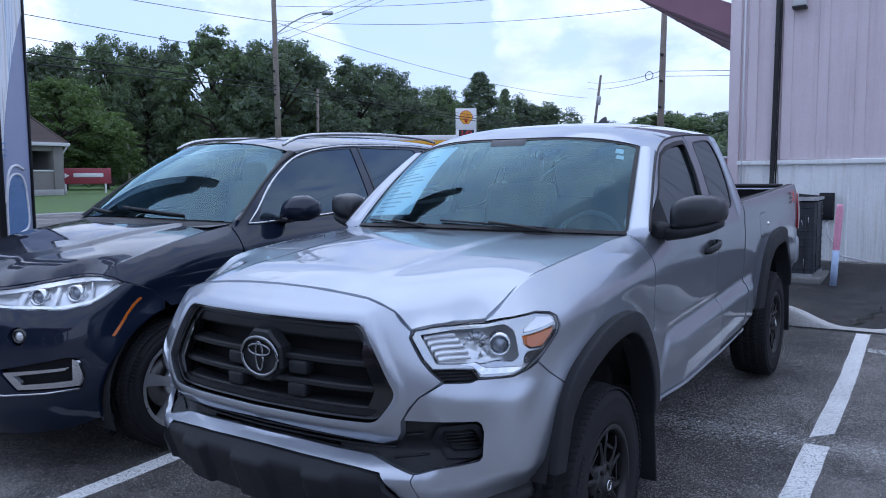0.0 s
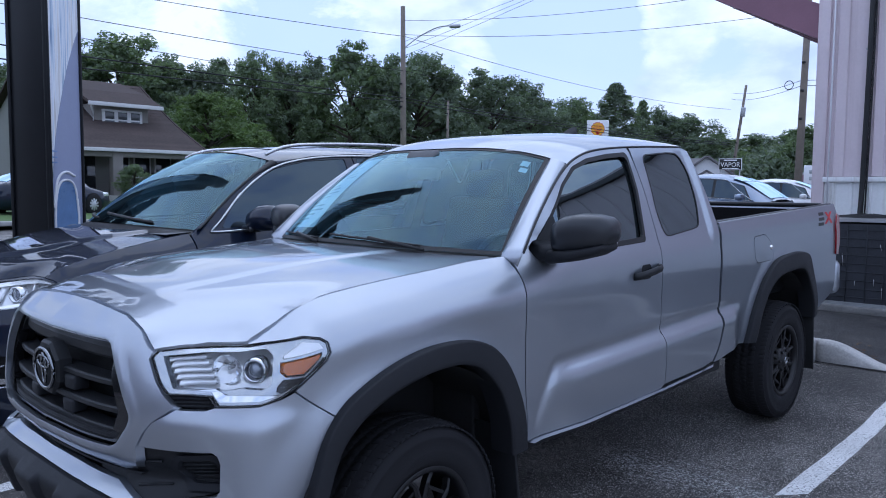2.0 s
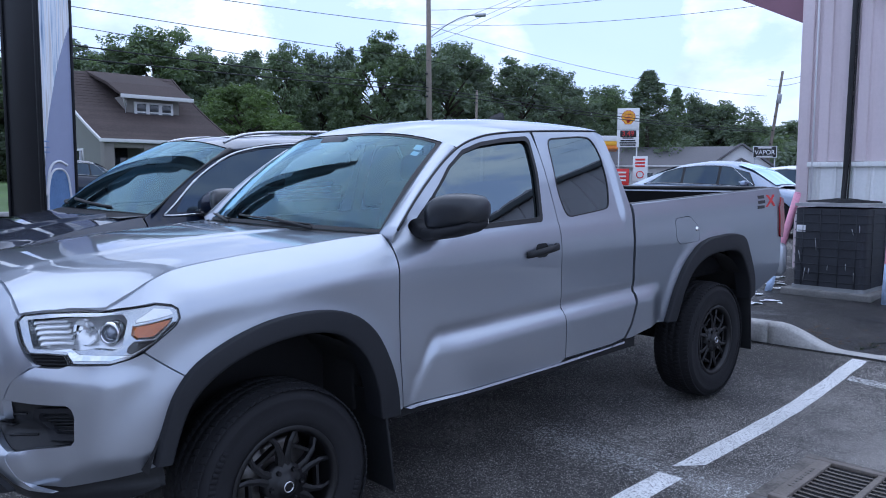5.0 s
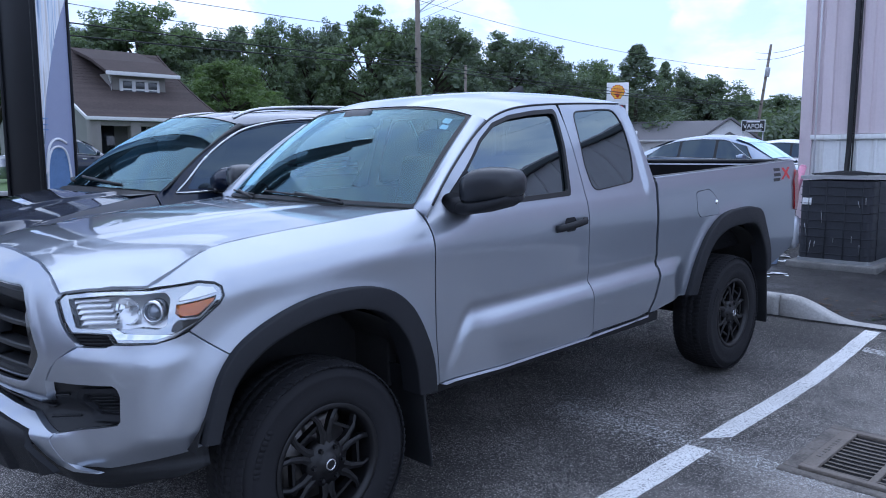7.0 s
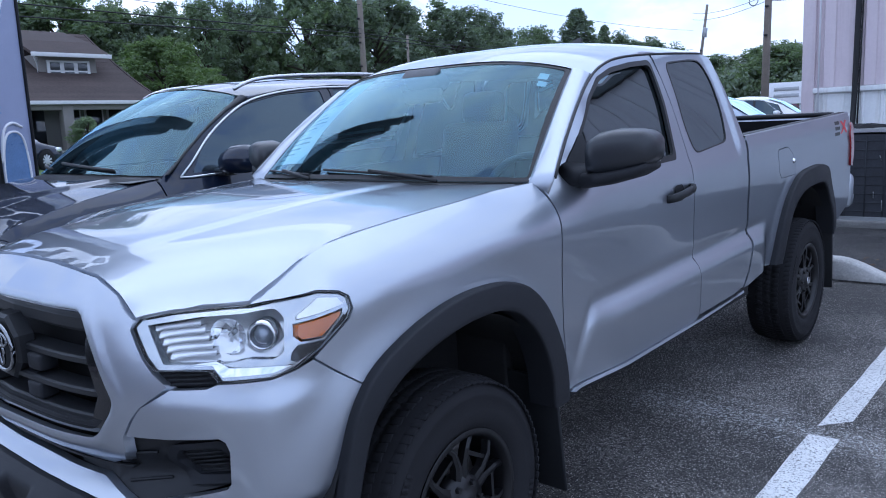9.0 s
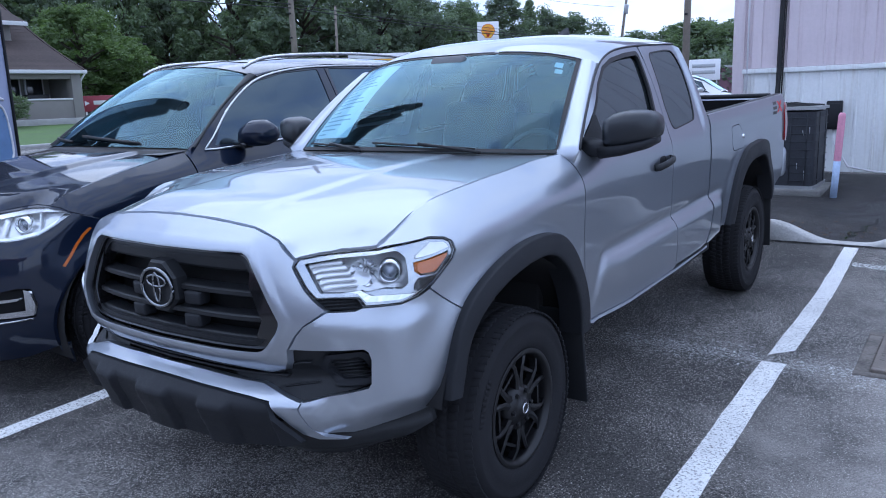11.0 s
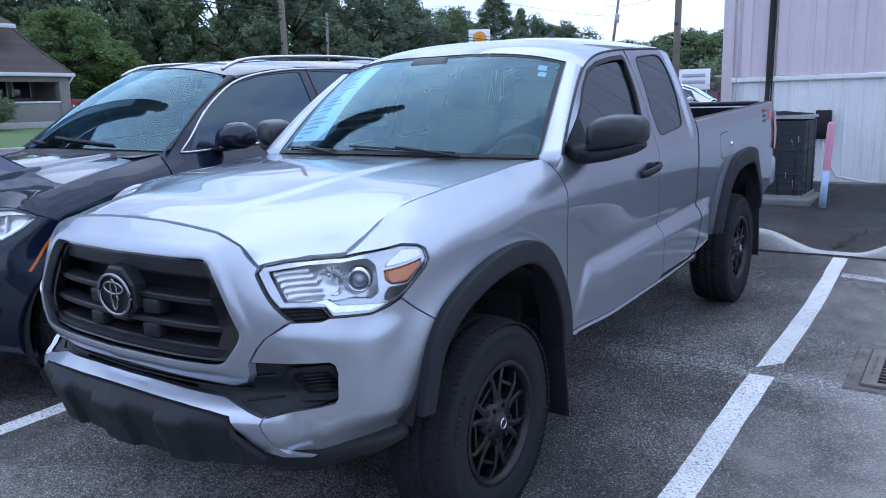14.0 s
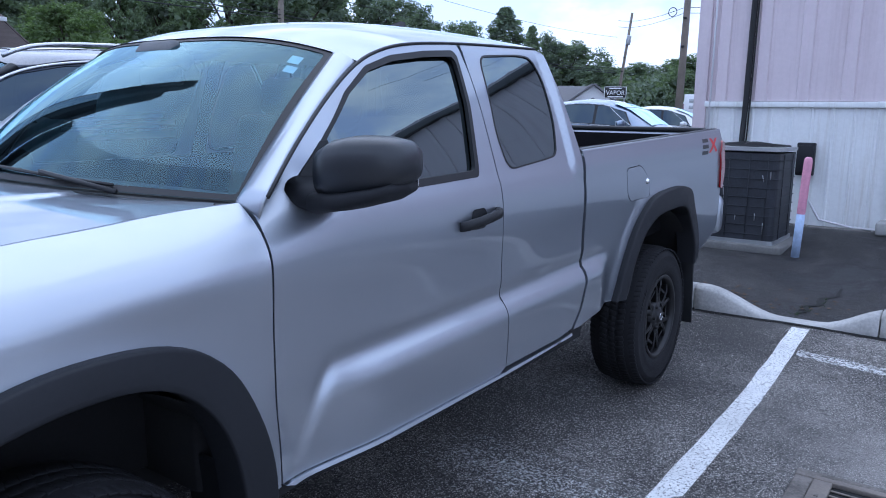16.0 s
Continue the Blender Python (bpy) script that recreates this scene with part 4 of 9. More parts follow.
def build_grate():
    cx, cy = 2.17, 2.26
    m = pose(cx, cy, lot(cx, cy) + 0.004, math.degrees(math.atan(0.026)), 0, 0)
    g = thing("drain_grate", m, "rusty cast-iron drain grate in a rough concrete collar", "drain")
    w, d = 0.70, 0.62
    part("collar", join(rbox(w + 0.16, 0.07, 0.03, 0.010, (0, d / 2 + 0.035, -0.009)), rbox(w + 0.16, 0.06, 0.03, 0.010, (0, -d / 2 - 0.03, -0.009)),
                        rbox(0.075, d, 0.03, 0.010, (-w / 2 - 0.04, 0, -0.009)), rbox(0.07, d, 0.03, 0.010, (w / 2 + 0.04, 0, -0.009))), RUSTY, g)
    # flat near-black plate painted as the shaded depth between the bars
    part("pit", rbox(w - 0.02, d - 0.02, 0.002, 0, (0, 0, 0.0005)), VOID, g)
    part("frame", join(rbox(w, 0.035, 0.022, 0.004, (0, d / 2 - 0.018, 0.010)), rbox(w, 0.035, 0.022, 0.004, (0, -d / 2 + 0.018, 0.010)),
                       rbox(0.070, d - 0.07, 0.020, 0.004, (-w / 2 + 0.035, 0, 0.010)), rbox(0.04, d - 0.07, 0.020, 0.004, (w / 2 - 0.02, 0, 0.010)),
                       rbox(0.030, d - 0.07, 0.020, 0.004, (-0.05, 0, 0.009)), rbox(0.030, d - 0.07, 0.020, 0.004, (0.16, 0, 0.009))), IRON, g)
    for k in range(11):
        # the bars bow a little between the ribs
        y = -d / 2 + 0.075 + k * (d - 0.15) / 10
        rows = [[Vector((x, y + 0.008 * math.sin(11 * x + 0.5) + a, 0.010 + b)) for a, b in ((-0.0055, -0.006), (-0.0045, -0.001), (0.0045, -0.001), (0.0055, -0.006))] for x in np.linspace(-w / 2 + 0.06, w / 2 - 0.03, 15)]
        part("bar", loft(rows, True, True), IRON, g)
    for k in range(9):
        part("raised_mark", rbox(0.016 if k % 3 else 0.024, 0.018, 0.004, 0.001, (-w / 2 + 0.034, -0.14 + k * 0.034, 0.021)), RUSTY, g)


def build_litter():
    """A crack with weeds and the dry leaves that lie along the kerb."""
    rng = random.Random(4)
    pts = [(1.28, 4.78), (1.33, 4.90), (1.30, 5.02), (1.38, 5.12), (1.36, 5.30), (1.44, 5.42), (1.43, 5.66)]
    rows = []
    for k, (x, y) in enumerate(pts):
        w = 0.018 * math.sin(math.pi * (k + 0.5) / len(pts)) + 0.004
        rows.append([Vector((x - w, y, lot(x, y) + 0.009)), Vector((x + w, y, lot(x, y) + 0.009))])
    tagged(part("crack", loft(rows), CRACK), "dark crack in the asphalt behind the kerb", "crack", kind="structure")
    v, f = [], []
    for k in range(46):
        x, y = pts[k % 5][0] + rng.gauss(0, 0.02), pts[k % 5][1] + rng.gauss(0, 0.04)
        a, h = rng.uniform(0, 6.28), rng.uniform(0.01, 0.03)
        z = lot(x, y) + 0.006
        b = Vector((math.cos(a), math.sin(a), 0))
        n = len(v)
        v += [Vector((x, y, z)) - b * 0.004, Vector((x, y, z)) + b * 0.004, Vector((x, y, z + h)) + b * 0.025]
        f.append((n, n + 1, n + 2))
    tagged(part("weeds", (v, f), WEED, smooth=False), "small green weeds in the crack", "weeds", kind="stuff")
    v, f = [], []
    for k in range(70):
        x, y = rng.gauss(1.05, 0.38), 4.84 + abs(rng.gauss(0, 0.22))
        z, a, r = lot(x, y) + 0.010, rng.uniform(0, 6.28), rng.uniform(0.006, 0.020)
        n = len(v)
        for q, m, up_ in ((0, 1.5, 0.004), (1.57, 0.7, 0.0), (3.14, 1.5, 0.006), (4.71, 0.7, 0.0)):
            v.append(Vector((x + r * m * math.cos(a + q), y + r * m * math.sin(a + q), z + up_)))
        f.append((n, n + 1, n + 2, n + 3))
    tagged(part("fallen_leaves", (v, f), DRY_LEAF, smooth=False), "small dry brown leaves scattered behind the kerb", "leaves", kind="stuff")


build_litter()
build_building()
build_wall_things()
build_kerb()
build_grate()

# ---- the silver pickup: x to its driver's side, y to its tail, front axle at y = 0 ----
BASE = 3.236
hood_seam = smooth_table((-0.95, -0.70, -0.60, -0.54, -0.50, -0.45, -0.40, -0.33, -0.25, -0.16, 0.0, 0.157, 0.28, 0.41, 0.57, 0.9),
                         (1.075, 1.080, 1.088, 1.110, 1.142, 1.178, 1.197, 1.211, 1.222, 1.231, 1.243, 1.251, 1.258, 1.265, 1.272, 1.29))
low_side = smooth_table((0.25, 0.40, 0.50, 0.56, 0.66, 0.78, 0.95, 1.08, 1.16, 1.22, 1.27, 1.31, 1.50, 1.66, 1.72, 1.80, 1.9),
                        (0.80, 0.845, 0.862, 0.867, 0.873, 0.876, 0.877, 0.882, 0.879, 0.869, 0.851, 0.839, 0.775, 0.707, 0.672, 0.60, 0.50))
nose_out = smooth_table((0.25, 0.36, 0.46, 0.55, 0.60, 0.655, 0.705, 0.74, 0.78, 0.86, 0.95, 1.05, 1.12, 1.18, 1.25),
                        (-0.14, -0.07, -0.01, 0.020, 0.040, 0.042, -0.030, -0.022, 0.006, 0.014, 0.004, -0.020, -0.048, -0.105, -0.20))


def flank(y, z):
    x = low_side(z)
    if y < 0.9:
        t = max(0.0, (z - hood_seam(y) + 0.16) / 0.16)
        x -= 0.140 * min(t, 1.3) ** 2 * (1 - ss((y - 0.30) / 0.60)) - max(0, low_side(1.1) - low_side(z)) * (1 - ss((y - 0.2) / 0.4)) * (1 if z > 1.1 else 0)
    # the pressed shelf along the doors
    top = 0.800 + 0.013 * (y - 0.7)
    fold = 0.545 + (y - 0.592) * 1.75
    zc = min(top, fold) - 0.020 * max(0.0, 1 - abs(top - fold) / 0.08) ** 2
    q = min(1.0, max(0.0, (zc - z) / 0.075))
    x += (0.036 * (0.18 + 0.82 * ss((y - 0.60) / 0.38)) * (1 - (1 - q) ** 2) - 0.007 * math.exp(-((z - zc - 0.022) / 0.022) ** 2) * ss((y - 0.66) / 0.1)) * (1 - ss((y - 2.42) / 0.19))
    # a crease runs from the lamp over the wheel
    if -0.40 < y < 0.56:
        zf = lerp(y, (-0.36, -0.25, -0.1, 0.05, 0.2, 0.36, 0.56), (1.095, 1.101, 1.111, 1.120, 1.123, 1.126, 1.128))
        x += 0.012 * max(0.0, 1 - abs(z - zf) / 0.075) * ss((y + 0.40) / 0.10) * (1 - ss((y - 0.30) / 0.22))
    # blisters over the wheels
    for yw, r0 in ((0.0, 0.66), (BASE, 0.69)):
        r = math.hypot((y - yw) * 0.98, (z - 0.40) * 0.94)
        x += 0.020 * ss((r0 - r) / 0.11) * (1 if z < 1.2 else 0)
    if y > 2.2:
        x += 0.018 * ss((z - 1.18) / 0.1)
    return x


TRUCK_PLAN = [(0, -0.900), (0.30, -0.882), (0.50, -0.835), (0.65, -0.760), (0.76, -0.660), (0.825, -0.545), (0.862, -0.42), (0.880, -0.25), (0.886, 0.0)]
TSKIN = Skin(TRUCK_PLAN, nose_out, flank)
corner_out = smooth_table((0.40, 0.50, 0.56, 0.62, 0.72, 0.80, 0.88, 0.95, 1.0), (-0.05, -0.012, 0.004, 0.013, 0.017, 0.017, 0.014, 0.004, -0.01))
TCORNER = Skin(TRUCK_PLAN, corner_out, flank)


def tx(x, z):
    """A spot on the nose by its x."""
    return (math.copysign(TSKIN.ux(abs(x)), x), z)


def ty(y, z):
    """A spot on the flank by its y."""
    return (TSKIN.uy(y), z)


SHUT = [(0.0, 1.202), (0.14, 1.199), (0.275, 1.191), (0.385, 1.180), (0.449, 1.163), (0.502, 1.147), (0.604, 1.091)]  # hood to grille surround
LAMP_TOP = [(0.630, 1.095), (0.734, 1.099), (0.84, 1.098), (0.927, 1.095)]  # hood to headlamp
hood_rail = smooth_table((-0.95, -0.60, -0.45, -0.33, -0.25, -0.16, 0.0, 0.157, 0.28, 0.41, 0.57, 0.9), (1.148, 1.172, 1.187, 1.209, 1.221, 1.230, 1.242, 1.250, 1.257, 1.264, 1.271, 1.29))
HOOD_FRONT = [TSKIN(u, z) for u, z in SHUT + LAMP_TOP] + [TSKIN(*ty(y, hood_seam(y))) for y in (-0.55, -0.52, -0.49, -0.46)]



def hood_z(x, y):
    """The bonnet's height; it rolls down to the nose and the lamps, square to their line."""
    d = np.hypot(ROLL[:, 0] - abs(x), ROLL[:, 1] - y)
    w = 1 / (d ** 4 + 1e-10)
    drop, reach = (w @ ROLL[:, 2]) / w.sum(), (w @ ROLL[:, 3]) / w.sum()
    return hood_body(x, y) - drop * max(0.0, 1 - float(d.min()) / reach) ** 2


def hood_body(x, y):
    a = min(1.0, abs(x) / 0.745)
    crown = lerp(y, (-0.9, -0.6, -0.48, -0.375, -0.26, 0.0, 0.2, 0.45), (0.078, 0.068, 0.061, 0.050, 0.042, 0.036, 0.032, 0.014))
    return hood_rail(y) - 0.002 + crown * (1 - a ** 2.6)


def hood_crease(x, y):
    """The raised middle of the bonnet."""
    return 0.007 * ss((0.335 + 0.03 * y - abs(x)) / 0.030 + 0.5) * ss((y + 0.80) / 0.25)


ROLL = np.array([(p[0], p[1], hood_body(p[0], p[1]) - p[2] - 0.001, lerp(p[0], (0, 0.38, 0.50, 0.60, 0.68, 0.72), (0.15, 0.16, 0.22, 0.24, 0.15, 0.10))) for p in even([tuple(q) for q in HOOD_FRONT], 0.012)])


roof_line = smooth_table((0.50, 0.577, 0.713, 0.86, 1.009, 1.149, 1.341, 1.697, 2.20, 2.3), (1.205, 1.280, 1.400, 1.512, 1.604, 1.662, 1.699, 1.719, 1.727, 1.715))


def roof_edge(y):
    """Where the roof meets the door frames: x, z."""
    z = roof_line(y)
    return low_side(z) + 0.003, z


roof_crown = smooth_table((0.5, 0.7, 0.95, 1.1, 1.3, 1.6, 2.0, 2.3, 2.4), (1.60, 1.66, 1.718, 1.760, 1.788, 1.803, 1.799, 1.774, 1.76))


def roof_z(x, y):
    xo, zo = roof_edge(y)
    zc = roof_crown(y)
    return zc - (zc - zo) * min(1.0, abs(x) / xo) ** 3.3


def glass_top(x):
    return 0.93 + 0.10 * (x / 0.64) ** 2


def glass_foot(x):
    return Vector((x, 0.375 + 0.19 * (abs(x) / 0.735) ** 2.2, 1.292 - 0.022 * (x / 0.735) ** 2))


def wheel(parent, at, side, spokes=6, r=0.386, w=0.245, rim_r=0.215, rim_mat=None, style="y"):
    """A tyre with tread blocks and a spoked rim; side is +1 when its face looks to +x."""
    rim_mat = rim_mat or WHEEL_BLACK
    hub = new("wheel")
    hub.parent = parent
    hub.matrix_basis = pose(*at) @ (Matrix() if side > 0 else pose(0, 0, 0, 0, 0, 180))
    h = w / 2
    prof = [(rim_r, -h + 0.02), (rim_r + 0.02, -h + 0.004), (rim_r + 0.07, -h - 0.006), (r - 0.045, -h), (r - 0.012, -h + 0.02), (r - 0.004, -h + 0.04), (r, 0), (r - 0.004, h - 0.04),
            (r - 0.012, h - 0.02), (r - 0.045, h), (r - 0.052, h + 0.003), (r - 0.058, h), (rim_r + 0.07, h + 0.006), (rim_r + 0.035, h + 0.004), (rim_r + 0.02, h - 0.004), (rim_r, h - 0.02)]
    tyre = part("tyre", lathe(prof, 72), RUBBER, hub)
    blocks = []
    for k in range(84):
        a = 2 * math.pi * k / 84
        for x, dx, off in ((-h + 0.028, 0.05, 0.0), (-0.045, 0.04, 0.5), (0.0, 0.034, 0.0), (0.045, 0.04, 0.5), (h - 0.028, 0.05, 0.0)):
            b = rbox(dx, 0.0262, 0.0064, 0.0012, seg=1)
            m = Matrix.Rotation(a + off * 2 * math.pi / 84, 4, "X") @ pose(x, 0, r - 0.003 - (0.008 if abs(x) > 0.06 else 0.0), 0, (8 if x > 0 else -8) if abs(x) > 0.06 else 0, 14 if x > 0 else -14)
            blocks.append(moved(b, m))
    tagged(part("tread", join(*blocks), RUBBER, tyre), kind="stuff")
    bars = []
    for a0 in (0.9, 0.9 + math.pi):
        for k in range(9):
            a = a0 + k * 0.062
            bars.append(moved(rbox(0.003, 0.014, 0.026, 0.001, seg=1), Matrix.Rotation(a, 4, "X") @ pose(h + 0.0035, 0, rim_r + 0.098)))
    for g in bars:
        part("raised_bar", g, RUBBER, tyre)
    rim = part("rim", lathe([(rim_r + 0.012, h - 0.006), (rim_r + 0.004, h - 0.002), (rim_r - 0.008, h - 0.006), (rim_r - 0.016, h - 0.03), (rim_r - 0.024, -h * 0.2), (rim_r - 0.02, -h + 0.01), (rim_r + 0.005, -h)], 64), rim_mat, hub)
    face = h - 0.035
    sp = []
    for k in range(spokes):
        a = 2 * math.pi * k / spokes
        if style == "y":
            for s in (-1, 1):
                p0, p1, p2 = (0.055, s * 0.012), (0.115, s * 0.014), (rim_r - 0.012, s * 0.062)
                rows = []
                for (rr, off), wd, xx in ((p0, 0.018, face + 0.010), (p1, 0.013, face + 0.012), ((0.165, s * 0.030), 0.011, face + 0.012), (p2, 0.012, face + 0.004)):
                    rows.append([Vector((xx, off - wd, rr)), Vector((xx + 0.004, off, rr)), Vector((xx, off + wd, rr)), Vector((xx - 0.026, off + wd * 0.8, rr)), Vector((xx - 0.026, off - wd * 0.8, rr))])
                sp.append(moved(loft(rows, True, True), Matrix.Rotation(a, 4, "X")))
            rows = [[Vector((face + 0.008, -0.046, 0.150)), Vector((face + 0.008, -0.046, 0.138)), Vector((face - 0.02, -0.046, 0.138)), Vector((face - 0.02, -0.046, 0.150))],
                    [Vector((face + 0.008, 0.046, 0.150)), Vector((face + 0.008, 0.046, 0.138)), Vector((face - 0.02, 0.046, 0.138)), Vector((face - 0.02, 0.046, 0.150))]]
            sp.append(moved(loft(rows, True, True), Matrix.Rotation(a + math.pi / spokes, 4, "X")))
        else:
            rows = []
            for rr, wd, xx in ((0.05, 0.030, face + 0.012), (0.12, 0.026, face + 0.018), (rim_r - 0.01, 0.040, face + 0.006)):
                rows.append([Vector((xx, -wd, rr)), Vector((xx + 0.004, 0, rr)), Vector((xx, wd, rr)), Vector((xx - 0.028, wd * 0.8, rr)), Vector((xx - 0.028, -wd * 0.8, rr))])
            sp.append(moved(loft(rows, True, True), Matrix.Rotation(a, 4, "X")))
    for g in sp:
        part("spoke", g, rim_mat, rim, smooth=False)
    part("hub_cap", lathe([(0.0, face + 0.034), (0.030, face + 0.034), (0.034, face + 0.028), (0.05, face + 0.020), (0.085, face + 0.012), (0.088, face - 0.03)], 32), rim_mat, rim)
    part("cap_ring", lathe([(0.016, face + 0.0345), (0.017, face + 0.037), (0.021, face + 0.037), (0.022, face + 0.0345)], 24), SATIN, rim, "pale ring on the cap")
    for k in range(6):
        a = 2 * math.pi * (k + 0.5) / 6
        part("lug_nut", moved(lathe([(0, 0.012), (0.008, 0.012), (0.0105, 0.004), (0.0105, -0.015)], 6), Matrix.Rotation(a, 4, "X") @ pose(face + 0.016, 0, 0.064)), rim_mat, rim, smooth=False)
    part("brake_disc", lathe([(0.06, face - 0.075), (0.155, face - 0.075), (0.155, face - 0.10), (0.06, face - 0.10)], 40), DISC, hub)
    part("caliper", rbox(0.07, 0.16, 0.06, 0.015, (face - 0.085, 0.03, 0.13), rot=(12, 0, 0)), DISC, hub)
    part("inner_barrel", lathe([(0.0, -h + 0.05), (rim_r - 0.02, -h + 0.05)], 24), VOID, hub)
    return hub


def flare(outer, inner, out_lip=0.062):
    """A plastic wheel-arch flare between two lines on the flank."""
    o = [Vector((*p, 0)) for p in curve([(y, z) for y, z in outer], 0.03)]
    n = 44

    def along(pts):
        p = np.array(curve(pts, 0.01))
        s = np.concatenate([[0], np.cumsum(np.linalg.norm(np.diff(p, axis=0), axis=1))])
        return [np.array([np.interp(q, s, p[:, 0]), np.interp(q, s, p[:, 1])]) for q in np.linspace(0, s[-1], n)]

    a, b = along(outer), along(inner)
    rows = []
    for p, q in zip(a, b):
        row = []
        base = max(TSKIN(*ty(*p)).x, 0.872)
        for t, up in ((0.0, -0.012), (0.0, 0.018), (0.012, 0.026), (0.045, 0.031), (0.10, 0.033), (0.80, 0.044), (0.955, 0.045), (0.985, 0.043), (1.0, 0.036), (1.0, 0.03), (1.0, -0.06)):
            r = p + (q - p) * t
            row.append(Vector((base + up, r[0], r[1])))
        rows.append(row)
    v, f = loft(rows)
    return v, f


def build_truck():
    tr = thing("pickup_truck", pose(0, 0, 0.0, 1.58, 0, 0), "silver four-wheel-drive pickup truck with black wheels and flares, parked", "pickup truck")

    def P(name, outline, holes=(), mat=SILVER, fn=None, step=0.035, lip=0.02, inward=(-1, 0, 0), label="", parent=None, both=True, lift=0.0):
        g = panel(outline, fn or (lambda u, z: TSKIN(u, z, lift)), holes, step, lip, inward)
        ob = part(name, g, mat, parent or tr, label)
        if both:
            part(name, mirrored(g), mat, parent or tr, label)
        return ob

    # --- wheel-arch lines
    f_out = [(-0.486, 0.600), (-0.468, 0.660), (-0.450, 0.712), (-0.412, 0.812), (-0.345, 0.896), (-0.240, 0.958), (-0.12, 1.000), (0.01, 1.022), (0.155, 1.020), (0.270, 0.998), (0.356, 0.956), (0.430, 0.880), (0.488, 0.752), (0.518, 0.634), (0.529, 0.535)]
    f_in = [(-0.440, 0.60), (-0.400, 0.712), (-0.352, 0.798), (-0.262, 0.872), (-0.155, 0.917), (-0.05, 0.940), (0.04, 0.947), (0.15, 0.940), (0.258, 0.900), (0.345, 0.812), (0.393, 0.690), (0.418, 0.545)]
    r_out = [(2.62, 0.595), (2.705, 0.765), (2.832, 0.918), (2.985, 1.020), (3.11, 1.056), (3.25, 1.066), (3.40, 1.067), (3.53, 1.054), (3.635, 1.020), (3.705, 0.91), (3.748, 0.76), (3.765, 0.62)]
    r_in = [(2.70, 0.59), (2.77, 0.75), (2.88, 0.87), (3.01, 0.935), (3.13, 0.958), (3.25, 0.962), (3.38, 0.960), (3.48, 0.945), (3.56, 0.895), (3.615, 0.81), (3.645, 0.70), (3.655, 0.60)]
    for o, i in ((f_out, f_in), (r_out, r_in)):
        g = flare(o, i)
        part("wheel_flare", g, GREY_PLASTIC, tr, "grained black plastic wheel-arch flare")
        part("wheel_flare", mirrored(g), GREY_PLASTIC, tr, "grained black plastic wheel-arch flare")

    def arc(pts, grow, yc):
        return [(yc + (y - yc) * grow, 0.5 + (z - 0.5) * grow) for y, z in curve(pts, 0.04)]

    fo, ro = arc(f_out, 0.975, 0.0), arc(r_out, 0.975, 3.2)

    # --- front fender
    seam = [(float(y), hood_seam(float(y))) for y in np.linspace(0.560, -0.572, 40)]
    fender = [ty(0.5605, 0.545)] + [ty(0.5605, z) for z in (0.8, 1.05, 1.20, 1.255)] + [ty(y, z - 0.003) for y, z in seam] + [(0.990, 1.102), (1.060, 1.117), (1.114, 1.110), (1.136, 1.096), (1.139, 1.065), (1.124, 1.040), (1.050, 0.983), (1.028, 0.966), ty(-0.366, 0.876)]
    fender += [ty(y, z) for y, z in fo if z > 0.876 or y > 0]
    g = relaxed(panel(fender, lambda u, z: TSKIN(u, z), (), 0.022, 0.02, (-1, 0, 0)), 4)
    part("fender", g, SILVER, tr), part("fender", mirrored(g), SILVER, tr)
    # --- nose corner: bumper skin
    corner = [(0.566, 0.826), (0.594, 0.868), (0.622, 0.899), (0.690, 0.937), tx(0.728, 0.934), (0.800, 0.941), (0.925, 0.934), (0.983, 0.946), (1.024, 0.962), ty(-0.368, 0.872)]
    corner += [ty(y, z) for y, z in reversed([q for q in fo if q[0] < 0 and q[1] < 0.872])]
    corner += [(1.080, 0.585), (0.98, 0.562), (0.879, 0.545), (0.735, 0.530), (0.66, 0.545), (0.631, 0.573), (0.604, 0.645), (0.609, 0.661), (0.682, 0.673), (0.769, 0.681), (0.806, 0.686), (0.817, 0.700), (0.822, 0.778), (0.814, 0.804), (0.800, 0.816), (0.705, 0.821)]

    def shoulder(u, z):
        # a crease runs round the corner below the lamp, another climbs from the air dam to the lamp's end
        zc = lerp(u, (0.61, 0.73, 0.87, 0.97, 1.05), (0.895, 0.891, 0.876, 0.866, 0.86))
        uc = lerp(z, (0.56, 0.90), (0.905, 0.950))
        fold = 0.018 * ss(1 - abs(u - uc) / 0.13) * ss((z - 0.54) / 0.12) * ss((0.925 - z) / 0.05)
        # below a line that rises to the wheel the skin tucks under
        tuck = max(0.0, lerp(u, (0.60, 0.65, 0.77, 0.93, 1.05), (0.555, 0.568, 0.592, 0.634, 0.636)) - z)
        out = fold - 0.42 * tuck + 0.013 * max(0.0, 1 - abs(z - zc) / (0.05 if z > zc else 0.09)) * (1 - ss((u - 0.80) / 0.10)) * ss((u - 0.57) / 0.08)
        return TSKIN(u, z, out).lerp(TCORNER(u, z, out), ss((u - 0.63) / 0.07) * ss((0.90 - z) / 0.05))

    g = relaxed(panel(corner, shoulder, (), 0.012, 0.02, (-0.5, 0.8, 0)), 4)
    part("bumper_corner", g, SILVER, tr), part("bumper_corner", mirrored(g), SILVER, tr)
    # --- bright ledge across the nose and the black skid below it
    lh = [(0.30, 0.677), (0.42, 0.671), (0.496, 0.664), (0.55, 0.606), (0.592, 0.552), (0.64, 0.532), (0.73, 0.526), (0.657, 0.544), (0.627, 0.573), (0.600, 0.645), (0.604, 0.661), (0.432, 0.698), (0.19, 0.706)]
